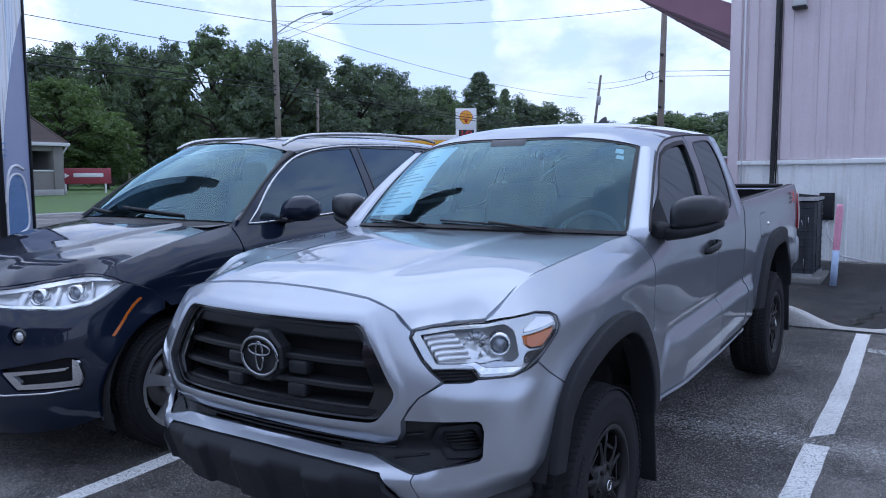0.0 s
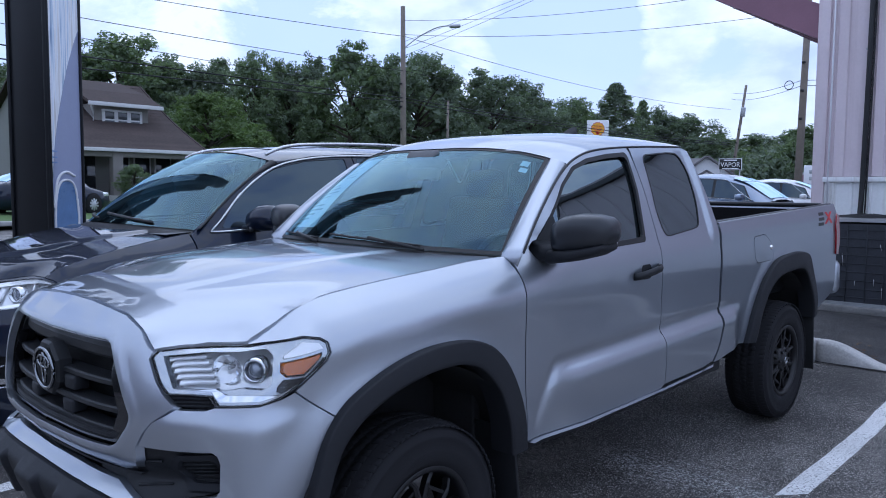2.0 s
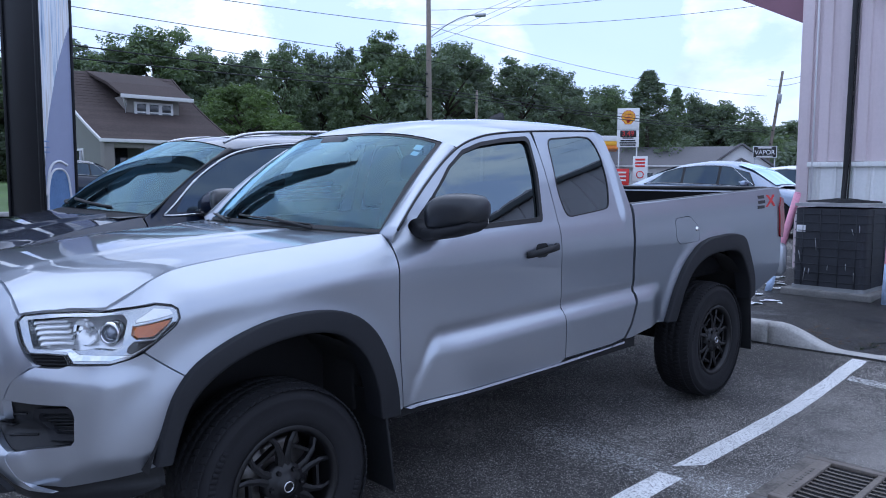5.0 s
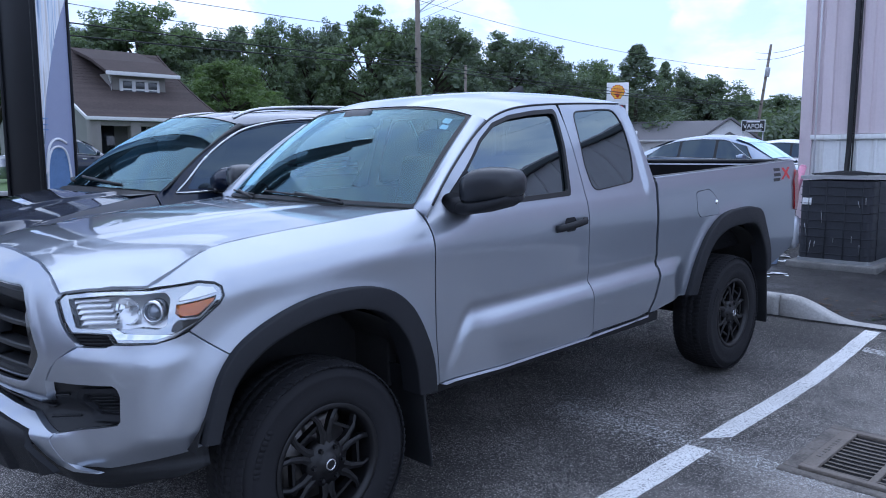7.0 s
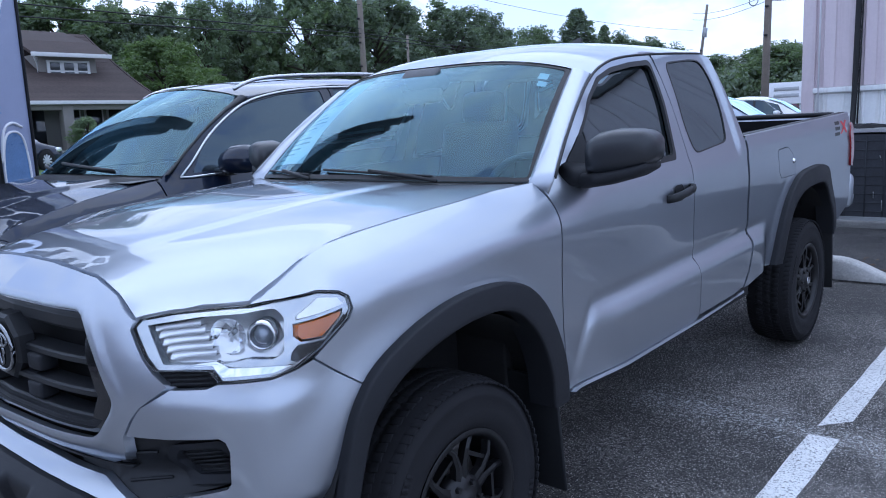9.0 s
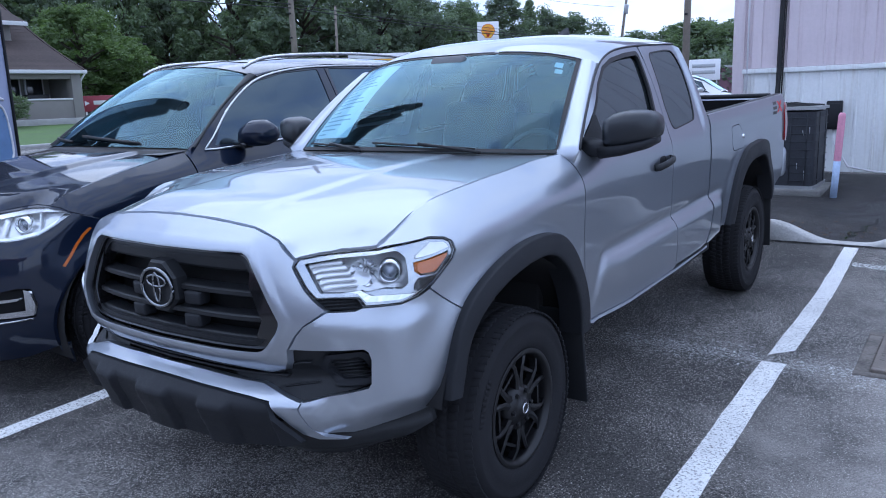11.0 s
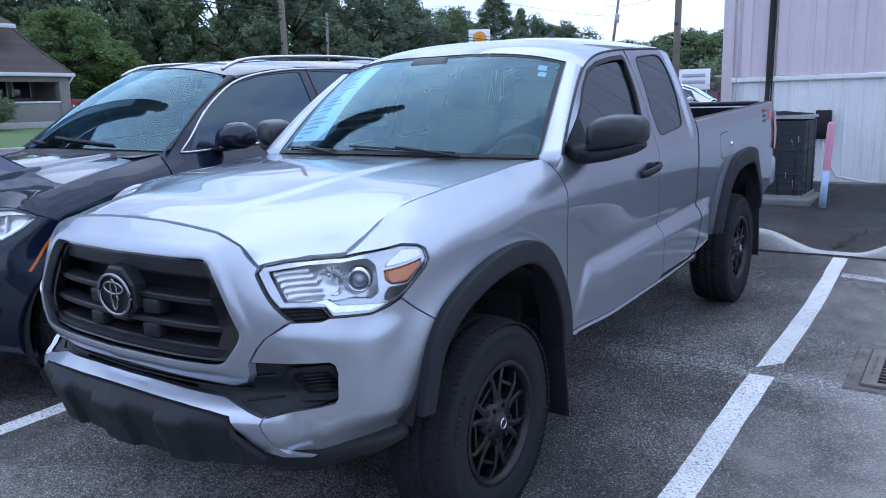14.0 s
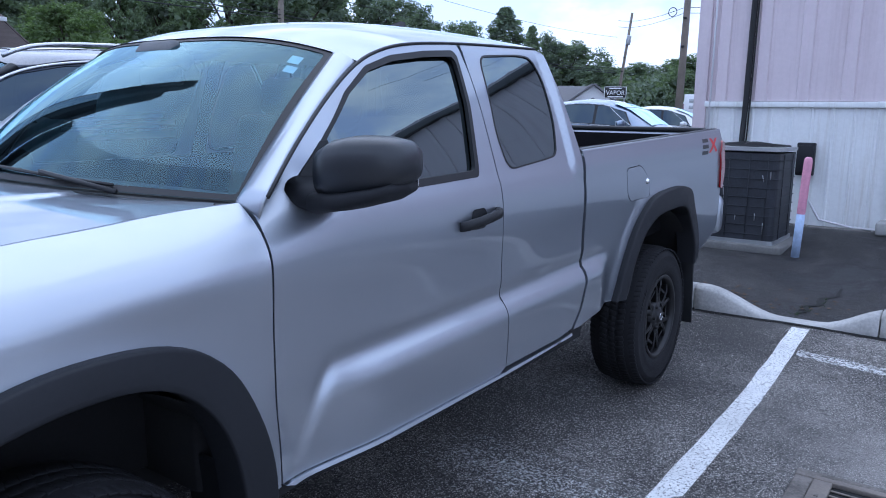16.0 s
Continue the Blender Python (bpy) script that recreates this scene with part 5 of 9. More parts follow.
    ledge = [(0.0, 0.682)] + lh + [(0.0, 0.708)] + [(-u, z) for u, z in reversed(lh)]
    P("bumper_ledge", ledge, step=0.009, inward=(0, 1, 0), both=False)

    def skid_fn(u, z):
        p = TSKIN(u, z, 0.006)
        x = abs(p.x)
        # three raised pads
        pad = max(ss((0.090 - x) / 0.014), ss((0.068 - abs(x - 0.297)) / 0.014), ss((x - 0.50) / 0.02))
        return p + Vector((0, -0.020 * pad * ss((0.655 - z) / 0.02), 0))

    half = [(0.30, 0.673), (0.42, 0.667), (0.490, 0.658), (0.545, 0.602), (0.586, 0.548), (0.60, 0.530), (0.50, 0.505), (0.37, 0.497), (0.20, 0.492)]
    skid = [(0, 0.678)] + half + [(0, 0.492)] + [(-u, z) for u, z in reversed(half)]
    P("skid_plate", skid, mat=GREY_PLASTIC, fn=skid_fn, step=0.014, inward=(0, 1, 0), both=False, label="grained black plastic lower bumper")
    low = [(-TSKIN.uy(-0.47), 0.60), (-TSKIN.uy(-0.47), 0.485), (-TSKIN.ux(0.79), 0.450), (-TSKIN.ux(0.66), 0.425), (-TSKIN.ux(0.52), 0.435), (0, 0.47), (TSKIN.ux(0.52), 0.435), (TSKIN.ux(0.66), 0.425), (TSKIN.ux(0.79), 0.450), (TSKIN.uy(-0.47), 0.485), (TSKIN.uy(-0.47), 0.60), (TSKIN.ux(0.6), 0.56), (-TSKIN.ux(0.6), 0.56)]
    P("air_dam", low, mat=BLACK_PLASTIC, fn=lambda u, z: TSKIN(u, z, -0.072 + 0.012 * ss((0.52 - z) / 0.03) * ss((abs(u) - 0.45) / 0.1) - 0.012 * ss((0.455 - z) / 0.01)), step=0.012, inward=(0, 1, 0), both=False)
    # --- dark intake behind the nose
    back = [(-TSKIN.uy(-0.52), 0.55), (TSKIN.uy(-0.52), 0.55), (TSKIN.uy(-0.52), 0.90), (TSKIN.ux(0.70), 1.0), (TSKIN.ux(0.45), 1.12), (-TSKIN.ux(0.45), 1.12), (-TSKIN.ux(0.70), 1.0), (-TSKIN.uy(-0.52), 0.90)]
    P("nose_backing", back, mat=VOID, fn=lambda u, z: TSKIN(u, 0.80 + (z - 0.80) * 0.9, -0.15), step=0.06, inward=(0, 1, 0), both=False)
    # --- grille surround
    gx = [(0.402, 1.112), (0.470, 1.010), (0.530, 0.908), (0.522, 0.880), (0.470, 0.812)]
    hole = [tx(x, z) for x, z in gx] + [tx(-x, z) for x, z in reversed(gx)]
    hole = rounded(hole, [0.03, 0.01, 0.02, 0.02, 0.03] + [0.03, 0.02, 0.02, 0.01, 0.03], 4)
    right = SHUT[:-1] + [(0.598, 1.089), (0.586, 1.070), (0.621, 1.006), (0.645, 0.976), (0.682, 0.943), (0.612, 0.897), (0.584, 0.866), (0.556, 0.822), (0.552, 0.785), (0.530, 0.757), (0.470, 0.736), (0.30, 0.752), (0.0, 0.765)]
    right = [(u, z - 0.003) if z > 1.14 else (u, z) for u, z in right]
    ring = right + [(-u, z) for u, z in reversed(right[1:-1])]

    def surround(u, z):
        p = TSKIN(u, z)
        d = float(near(np.array(hole), np.array([[u, z]]))[0])
        return p + Vector((0, -0.007 * ss(1 - abs(d - 0.016) / 0.022), 0))

    P("grille_surround", ring, [hole], fn=surround, step=0.016, inward=(0, 0.9, -0.3), both=False, lip=0.03)
    inner = [(u * 0.90, 0.96 + (z - 0.96) * 0.84) for u, z in hole]
    g = P("grille", hole, [inner], mat=BLACK_PLASTIC, fn=lambda u, z: TSKIN(u, z, -0.034), step=0.02, inward=(0, 1, 0), both=False, lip=0.05, label="black plastic grille with broad slats")
    P("grille_edge", [(u * 0.985, 0.95 + (z - 0.95) * 0.975) for u, z in hole], [[(u * 0.945, 0.95 + (z - 0.95) * 0.925) for u, z in hole]], mat=GLOSS_BLACK, fn=lambda u, z: TSKIN(u, z, -0.022), step=0.02, inward=(0, 1, 0), both=False, lip=0.012, parent=g)
    for z, half, dep in ((1.066, 0.400, 0.05), (0.978, 0.455, 0.02), (0.902, 0.475, 0.02), (0.838, 0.440, 0.02)):
        h = 0.044 if dep > 0.03 else 0.020
        rows = []
        for x in np.linspace(-half, half, 25):
            c = TSKIN(*tx(float(x), z), -0.050)
            rows.append([c + Vector((0, 0.0, h / 2)), c + Vector((0, -0.006, h * 0.3)), c + Vector((0, -0.006, -h * 0.3)), c + Vector((0, 0.0, -h / 2)), c + Vector((0, 0.05, -h / 2 - 0.012)), c + Vector((0, 0.05, h / 2 + 0.004))])
        part("slat", loft(rows, True, True), BLACK_PLASTIC, g, smooth=False)
    for s in (-1, 1):
        for z in (0.945, 0.872):
            c = TSKIN(*tx(s * 0.145, z), -0.066)
            part("brace", rbox(0.075, 0.05, 0.045, 0.008, c, rot=(0, 0, 4 * s)), GREY_PLASTIC, g)
        p = [tx(s * 0.40, 1.06), tx(s * 0.455, 0.995), tx(s * 0.510, 0.90), tx(s * 0.475, 0.845), tx(s * 0.430, 0.85), tx(s * 0.452, 0.905), tx(s * 0.40, 1.01)]
        P("grille_cheek", p, mat=GLOSS_BLACK, fn=lambda u, z: TSKIN(u, z, -0.028), step=0.025, lip=0.03, inward=(0, 1, 0), both=False, parent=g)
    # emblem: a plain bright oval on a dark boss
    c = TSKIN(0, 0.972, -0.045)
    e = part("emblem_boss", moved(lathe([(0, -0.018), (0.088, -0.018), (0.096, -0.008), (0.099, 0.03)], 8, "y"), pose(0, c.y, 0.972, 0, 22.5, 0)), BLACK_PLASTIC, g, smooth=False)
    for nm, a, b, r, m in (("emblem_ring", 0.084, 0.065, 0.0065, DARK_CHROME), ("emblem_oval", 0.051, 0.019, 0.0045, DARK_CHROME), ("emblem_bar", 0.017, 0.049, 0.0045, DARK_CHROME)):
        dz = 0.022 if nm == "emblem_oval" else 0.0
        part(nm, tube([(a * math.cos(t), c.y - 0.026, 0.972 + dz + b * math.sin(t)) for t in np.linspace(0, 2 * math.pi, 41)], r, 8), m, e, "plain chrome oval" if nm == "emblem_ring" else "")
    # --- fog-lamp insert
    ins = [(0.30, 0.700), (0.432, 0.694), (0.606, 0.658), (0.682, 0.670), (0.769, 0.678), (0.814, 0.684), (0.822, 0.70), (0.828, 0.78), (0.817, 0.81), (0.80, 0.822), (0.60, 0.832), (0.55, 0.822), (0.546, 0.775), (0.475, 0.733), (0.30, 0.748)]
    ip = P("vent_insert", ins, mat=BLACK_PLASTIC, fn=lambda u, z: TSKIN(u, z, -0.028), step=0.03, inward=(0, 1, 0), label="black plastic bumper insert")
    for s in (-1, 1):
        fr = rounded([(0.672, 0.800), (0.790, 0.802), (0.808, 0.788), (0.804, 0.696), (0.790, 0.688), (0.682, 0.692), (0.650, 0.716), (0.632, 0.750)], 0.010, 3)
        cf = np.mean([q[0] for q in fr])
        ins_in = [(cf + (q - cf) * 0.76, 0.748 + (z - 0.748) * 0.72) for q, z in fr]
        gg = panel([(s * u, z) for u, z in fr], lambda u, z: TSKIN(u, z, -0.012), [[(s * u, z) for u, z in ins_in]], 0.02, 0.03, (0, 1, 0))
        part("insert_frame", gg, GREY_PLASTIC, ip)
        for k in range(6):
            z = 0.714 + 0.0135 * k
            a, b = TSKIN(s * 0.680, z, -0.022), TSKIN(s * 0.785, z, -0.022)
            part("insert_rib", tube([a, (a + b) / 2 + Vector((0, -0.004, 0)), b], 0.0032, 6), BLACK_PLASTIC, ip)
        for z in (0.70, 0.775):
            a, b = TSKIN(s * TSKIN.ux(0.50), z - 0.01, -0.022), TSKIN(s * TSKIN.ux(0.60), z, -0.022)
            part("insert_rib", tube([a, b], 0.004, 6), BLACK_PLASTIC, ip)
    for z in (0.722, 0.742):
        rows = []
        for x in np.linspace(-0.50, 0.50, 25):
            cc = TSKIN(*tx(float(x), z), -0.01)
            rows.append([cc + Vector((0, 0, 0.004)), cc + Vector((0, -0.006, 0)), cc + Vector((0, 0, -0.004)), cc + Vector((0, 0.03, 0))])
        part("intake_bar", loft(rows, True, True), BLACK_PLASTIC, tr)
    # --- headlamps
    lamp = [(0.594, 1.071), (0.620, 1.089), (0.734, 1.094), (0.930, 1.089), (1.060, 1.111), (1.112, 1.104), (1.129, 1.093), (1.132, 1.065), (1.118, 1.042), (1.045, 0.986), (0.981, 0.951), (0.925, 0.940), (0.803, 0.947), (0.785, 0.973), (0.720, 0.979), (0.653, 0.980), (0.628, 1.008)]
    mu, mz = 0.86, 1.028
    shrink = lambda pts, a, b: [(mu + (u - mu) * a, mz + (z - mz) * b) for u, z in pts]
    lamp = shrink(lamp, 1.010, 1.045)
    bowl_hole = [(0.634, 1.076), (0.790, 1.079), (0.900, 1.074), (0.968, 1.080), (0.976, 1.062), (0.962, 1.020), (0.954, 0.988), (0.930, 0.976), (0.870, 0.985), (0.825, 0.981), (0.670, 0.990)]
    amber_hole = [(0.986, 1.046), (1.112, 1.068), (1.108, 1.056), (1.052, 1.006), (0.994, 1.006), (0.980, 1.020)]
    for s in (1, -1):
        fl = (lambda g: g) if s > 0 else mirrored
        hl = part("headlamp", fl(panel(lamp, lambda u, z: TSKIN(u, z, -0.060), (), 0.03, 0.0, (0, 1, 0))), LAMP_BOWL, tr, "clear headlamp with chrome reflectors and an amber marker")
        pts = even(lamp + [lamp[0]], 0.03)
        part("housing_wall", fl(loft([[TSKIN(float(u), float(z), -0.006) for u, z in pts], [TSKIN(float(u), float(z), -0.062) for u, z in pts]])), LAMP_BOWL, hl)
        part("black_bezel", fl(panel(lamp, lambda u, z: TSKIN(u, z, -0.003), [shrink(lamp, 0.991, 0.972)], 0.02, 0.012, (0, 1, 0))), GLOSS_BLACK, hl)
        part("chrome_frame", fl(panel(shrink(lamp, 0.991, 0.972), lambda u, z: TSKIN(u, z, -0.010), [rounded(bowl_hole, 0.006, 2), amber_hole], 0.02, 0.022, (-0.3, 0.9, 0))), LAMP_FRAME, hl, "satin chrome inner frame")
        wedge = [(1.000, 1.064), (1.055, 1.098), (1.105, 1.094), (1.116, 1.078), (0.996, 1.056)]
        part("smoked_wedge", fl(panel(wedge, lambda u, z: TSKIN(u, z, -0.008), (), 0.02, 0.008, (-1, 0, 0))), LAMP_BOWL, hl)
        cover = part("lamp_cover", fl(panel(lamp, lambda u, z: TSKIN(u, z, 0.001), (), 0.025, 0.0, (0, 1, 0))), LENS, hl, "clear polycarbonate cover")
        cover.visible_shadow = False
        # stepped reflector, faceted bowl, projector
        for k in range(5):
            z0 = 0.993 + 0.0158 * k
            rows = []
            for t in np.linspace(0, 1, 7):
                u = (0.676 - 0.009 * k) + (0.795 - 0.676 + 0.005 * k) * float(t)
                rows.append([TSKIN(u, z0 + dz, o - 0.010 * math.sin(math.pi * float(t))) for dz, o in ((0.0, -0.050), (0.002, -0.026), (0.0135, -0.034), (0.0155, -0.050))])
            part("reflector_step", fl(loft(rows)), LAMP_BOWL, hl)
        bc = TSKIN(0.838, 1.030, -0.046)
        part("reflector", fl(moved(lathe([(0.007, 0.022), (0.016, 0.012), (0.030, 0.004), (0.042, -0.014), (0.046, -0.022)], 12, "y"), Matrix.Translation(bc) @ pose(0, 0, 0, 0, 0, 32))), CHROME, hl, smooth=False)
        part("bulb", fl(moved(lathe([(0, -0.014), (0.006, -0.010), (0.007, 0.02)], 12, "y"), Matrix.Translation(bc) @ pose(0, 0, 0, 0, 0, 32))), SATIN, hl)
        pc = TSKIN(0.914, 1.023, -0.030)
        ax = Matrix.Translation(pc) @ pose(0, 0, 0, 0, 0, 34)
        part("projector_ring", fl(moved(lathe([(0.026, 0.012), (0.028, -0.010), (0.033, -0.014), (0.038, -0.008), (0.040, 0.028)], 32, "y"), ax)), CHROME, hl)
        part("projector_lens", fl(moved(lathe([(0.0, -0.018), (0.012, -0.0155), (0.021, -0.007), (0.027, 0.006)], 28, "y"), ax)), PROJECTOR, hl)
        am = [(0.996, 1.043), (1.104, 1.062), (1.100, 1.052), (1.047, 1.012), (0.998, 1.012), (0.990, 1.021)]
        part("amber_marker", fl(panel(am, lambda u, z: TSKIN(u, z, -0.008), (), 0.02, 0.015, (-1, 0, 0))), AMBER, hl, "amber side marker")
        bl = [(0.990, 1.001), (1.058, 1.001), (1.112, 1.052), (1.124, 1.052), (1.112, 1.038), (1.040, 0.988), (0.984, 0.962), (0.970, 0.968), (0.974, 0.985)]
        part("dark_corner", fl(panel(bl, lambda u, z: TSKIN(u, z, -0.007), (), 0.02, 0.01, (-1, 0, 0))), GLOSS_BLACK, hl)
        sill_ = [(0.690, 0.984), (0.79, 0.981), (0.812, 0.955), (0.925, 0.948), (0.972, 0.958), (0.935, 0.962), (0.83, 0.972), (0.80, 0.988)]
        part("chrome_sill", fl(panel(sill_, lambda u, z: TSKIN(u, z, -0.005 - 0.35 * max(0, z - 0.968)), (), 0.015, 0.012, (0, 1, 0))), CHROME, hl)
        gp = [(0.645, 0.976), (0.684, 0.940), tx(0.728, 0.934), (0.800, 0.941), (0.785, 0.972)]
        part("lamp_vent", fl(panel(gp, lambda u, z: TSKIN(u, z, -0.018), (), 0.02, 0.02, (0, 1, 0))), VOID, hl)
        for k in range(3):
            z = 0.946 + 0.010 * k
            part("vent_bar", fl(tube([TSKIN(0.685 - 0.010 * k, z, -0.010), TSKIN(0.785 - 0.004 * k, z - 0.002, -0.010)], 0.0025, 6)), BLACK_PLASTIC, hl)
    # --- bonnet
    front = [TSKIN(u, z) for u, z in SHUT + LAMP_TOP]
    side = [(q.x, q.y + 0.0035) for q in front] + [(q.x - 0.0045, q.y) for q in (TSKIN(*ty(float(y), hood_seam(float(y)))) for y in np.linspace(-0.56, 0.50, 30))]
    side[0] = (0.0, side[0][1])
    cowl = [(float(x), glass_foot(float(x)).y - 0.030) for x in np.linspace(0.72, 0.0, 14)]
    half = side + cowl
    outline = half + [(-x, y) for x, y in reversed(half[1:-1])]

    sheet = panel(outline, lambda x, y: Vector((x, y, hood_z(x, y))), (), 0.022, 0.02, (0, 0.3, -1))
    sheet = relaxed(sheet, 40, True)
    part("hood", ([q + Vector((0, 0, hood_crease(q.x, q.y))) for q in sheet[0]], sheet[1]), SILVER, tr)
    P("engine_bay_liner", [(x * 1.01, y * 0.975) for x, y in outline], mat=VOID, fn=lambda x, y: Vector((x, y, hood_z(x, y) - 0.035)), step=0.10, lip=0, inward=(0, 0, -1), both=False)
    # --- doors
    top = [(y, roof_edge(y)[1] - 0.006) for y in np.linspace(0.60, 1.625, 22)]
    door = [ty(0.566, 0.549), ty(0.566, 1.0), ty(0.568, 1.20), ty(0.578, 1.278)] + [ty(y, z) for y, z in top] + [ty(1.6345, 1.60), ty(1.6345, 1.2), ty(1.6345, 0.56), ty(1.60, 0.545)]
    win = [ty(y, z) for y, z in [(0.735, 1.272), (0.768, 1.345), (0.848, 1.432), (0.966, 1.540), (1.089, 1.614), (1.223, 1.650), (1.407, 1.672), (1.575, 1.682), (1.592, 1.665), (1.572, 1.50), (1.525, 1.30), (1.515, 1.268), (1.10, 1.262)]]
    win = rounded(win, [0.01] * 7 + [0.015, 0.015, 0.01, 0.02, 0.02, 0.01], 2)
    d = P("front_door", door, [win], step=0.017)
    rear = [ty(1.6395, 0.56), ty(1.6395, 1.2), ty(1.6395, 1.62), ty(1.646, 1.708)] + [ty(float(y), roof_edge(float(y))[1] - 0.006) for y in np.linspace(1.70, 2.19, 10)] + [ty(2.222, 1.70), ty(2.236, 1.60), ty(2.252, 1.50), ty(2.275, 1.36), ty(2.283, 1.30), ty(2.288, 1.15), ty(2.288, 0.86), ty(2.272, 0.76), ty(2.225, 0.645), ty(2.165, 0.575), ty(2.05, 0.562)]
    qwin = rounded([ty(y, z) for y, z in [(1.735, 1.678), (2.02, 1.694), (2.130, 1.690), (2.165, 1.60), (2.150, 1.42), (2.105, 1.300), (2.02, 1.290), (1.715, 1.268), (1.690, 1.40)]], [0.05, 0.02, 0.06, 0.05, 0.05, 0.07, 0.03, 0.05, 0.05], 4)
    P("access_door", rear, [qwin], step=0.02)
    # glass, seals and inner skin
    P("side_window", win, mat=TINT, fn=lambda u, z: TSKIN(u, z, -0.016), step=0.05, lip=0.003, label="tinted side glass")
    P("quarter_window", qwin, mat=TINT, fn=lambda u, z: TSKIN(u, z, -0.003), step=0.05, lip=0.003, label="dark tinted quarter glass")
    cu, cz = np.mean([q[0] for q in win]), np.mean([q[1] for q in win])
    P("window_seal", [(cu + (u - cu) * 1.012, cz + (z - cz) * 1.03) for u, z in win], [[(cu + (u - cu) * 0.955, cz + (z - cz) * 0.92) for u, z in win]], mat=SEAL, fn=lambda u, z: TSKIN(u, z, 0.002), step=0.03, lip=0.014, label="black rubber window seal")
    cu, cz = np.mean([q[0] for q in qwin]), np.mean([q[1] for q in qwin])
    P("window_seal", [(cu + (u - cu) * 1.0, cz + (z - cz) * 1.0) for u, z in qwin], [[(cu + (u - cu) * 0.975, cz + (z - cz) * 0.97) for u, z in qwin]], mat=SEAL, fn=lambda u, z: TSKIN(u, z, 0.0015), step=0.03, lip=0.01, label="black rubber window seal")
    P("door_jamb", [ty(0.54, 0.50), ty(2.31, 0.50), ty(2.31, 1.262), ty(0.62, 1.262), ty(0.54, 1.22)], mat=VOID, fn=lambda u, z: TSKIN(u, z, -0.022), step=0.09, lip=0)
    P("pillar_liner", [ty(1.60, 1.262), ty(1.68, 1.262), ty(1.70, 1.69), ty(1.62, 1.69)], mat=VOID, fn=lambda u, z: TSKIN(u, z, -0.022), step=0.09, lip=0)
    sill = [ty(0.57, 0.5460), ty(1.62, 0.5445), ty(1.66, 0.5465), ty(2.05, 0.5500), ty(2.17, 0.556), ty(2.16, 0.546), ty(1.6, 0.536), ty(0.60, 0.535)]
    P("rocker", sill, step=0.05, fn=lambda u, z: TSKIN(u, z, 0.014 - 0.6 * max(0.0, z - 0.538)), lip=0.03)
    # --- A pillars and roof
    xs = np.linspace(-1, 1, 41)
    rows = []
    for k in range(19):
        t = k / 18
        row = []
        for a in xs:
            x0 = 0.64 * float(a)
            y0 = glass_top(x0)
            y = y0 + (2.235 - y0) * t
            xo, zo = roof_edge(y)
            x = float(a) * xo if t > 0 else float(a) * roof_edge(glass_top(0.64))[0]
            y = glass_top(x) + (2.235 - glass_top(x)) * t
            xo2, _ = roof_edge(y)
            row.append(Vector((float(a) * xo2, y, roof_z(float(a) * xo2, y))))
        rows.append(row)
    part("roof", loft(rows), SILVER, tr)
    for s in (1, -1):
        a_rows = []
        for k in range(17):
            t = k / 16
            y = 0.575 + (glass_top(0.70) - 0.575) * t
            xo, zo = roof_edge(y)
            xi = 0.757 + (0.650 - 0.757) * t
            yi = 0.565 + (glass_top(0.650) - 0.565) * t
            zi = 1.274 + (roof_z(0.650, glass_top(0.650)) - 1.274) * t + 0.012 * math.sin(math.pi * t)
            p, q = Vector((xo, y, zo)), Vector((xi, yi, zi))
            if t == 1:
                p = Vector((roof_edge(glass_top(0.70))[0], glass_top(0.70), roof_edge(glass_top(0.70))[1]))
            row = [p + Vector((-0.02, 0.01, 0))] + [p.lerp(q, w) + Vector((0.4, -0.5, 0.5)).normalized() * (0.006 + 0.010 * ss(t / 0.4)) * math.sin(math.pi * w) for w in (0, 0.15, 0.35, 0.6, 0.85, 1.0)] + [q + Vector((-0.02, 0.02, -0.015))]
            a_rows.append([Vector((s * v.x, v.y, v.z)) for v in row])
        a_rows.insert(0, [q + Vector((-0.030 * s, 0.005, -0.055)) for q in a_rows[0]])
        part("pillar", loft(a_rows), SILVER, tr)
    for s in (1, -1):
        line = [Vector((s * (roof_edge(float(y))[0] + 0.0005), float(y), roof_edge(float(y))[1] - 0.003)) for y in np.linspace(0.585, 2.21, 40)]
        part("door_seal", tube(line, 0.0055, 6), SEAL, tr)
    # roof seams and windscreen
    wrows = []
    for k in range(13):
        t = k / 12
        row = []
        for a in np.linspace(-1, 1, 31):
            f0 = glass_foot(0.760 * float(a))
            x1 = 0.652 * float(a)
            f1 = Vector((x1, glass_top(x1), roof_z(x1, glass_top(x1)) - 0.006))
            row.append(f0.lerp(f1, t) + Vector((0, -0.030, 0.030)) * math.sin(math.pi * t) * (1 - 0.6 * float(a) ** 2))
        wrows.append(row)
    ws = part("windscreen", loft(wrows), WINDSCREEN, tr, "large raked windscreen with a blue-green tint")
    ws.visible_shadow = False

    def on_glass(a, t, out=0.003):
        f0 = glass_foot(0.760 * a)
        x1 = 0.652 * a
        f1 = Vector((x1, glass_top(x1), roof_z(x1, glass_top(x1)) - 0.006))
        return f0.lerp(f1, t) + Vector((0, -0.030, 0.030)) * math.sin(math.pi * t) * (1 - 0.6 * a ** 2) + Vector((0, -0.72, 0.69)) * out

    # black frit band round the glass
    fo_ = [(-1.0, 0.0), (1.0, 0.0), (1.0, 1.0), (-1.0, 1.0)]
    fi_ = rounded([(-0.978, 0.030), (0.978, 0.030), (0.970, 0.978), (-0.970, 0.978)], 0.02, 4)
    part("glass_border", panel(fo_, lambda a, t: on_glass(a, t, 0.002), [fi_], 0.05, 0.0, (0, 1, -1)), SEAL, ws)
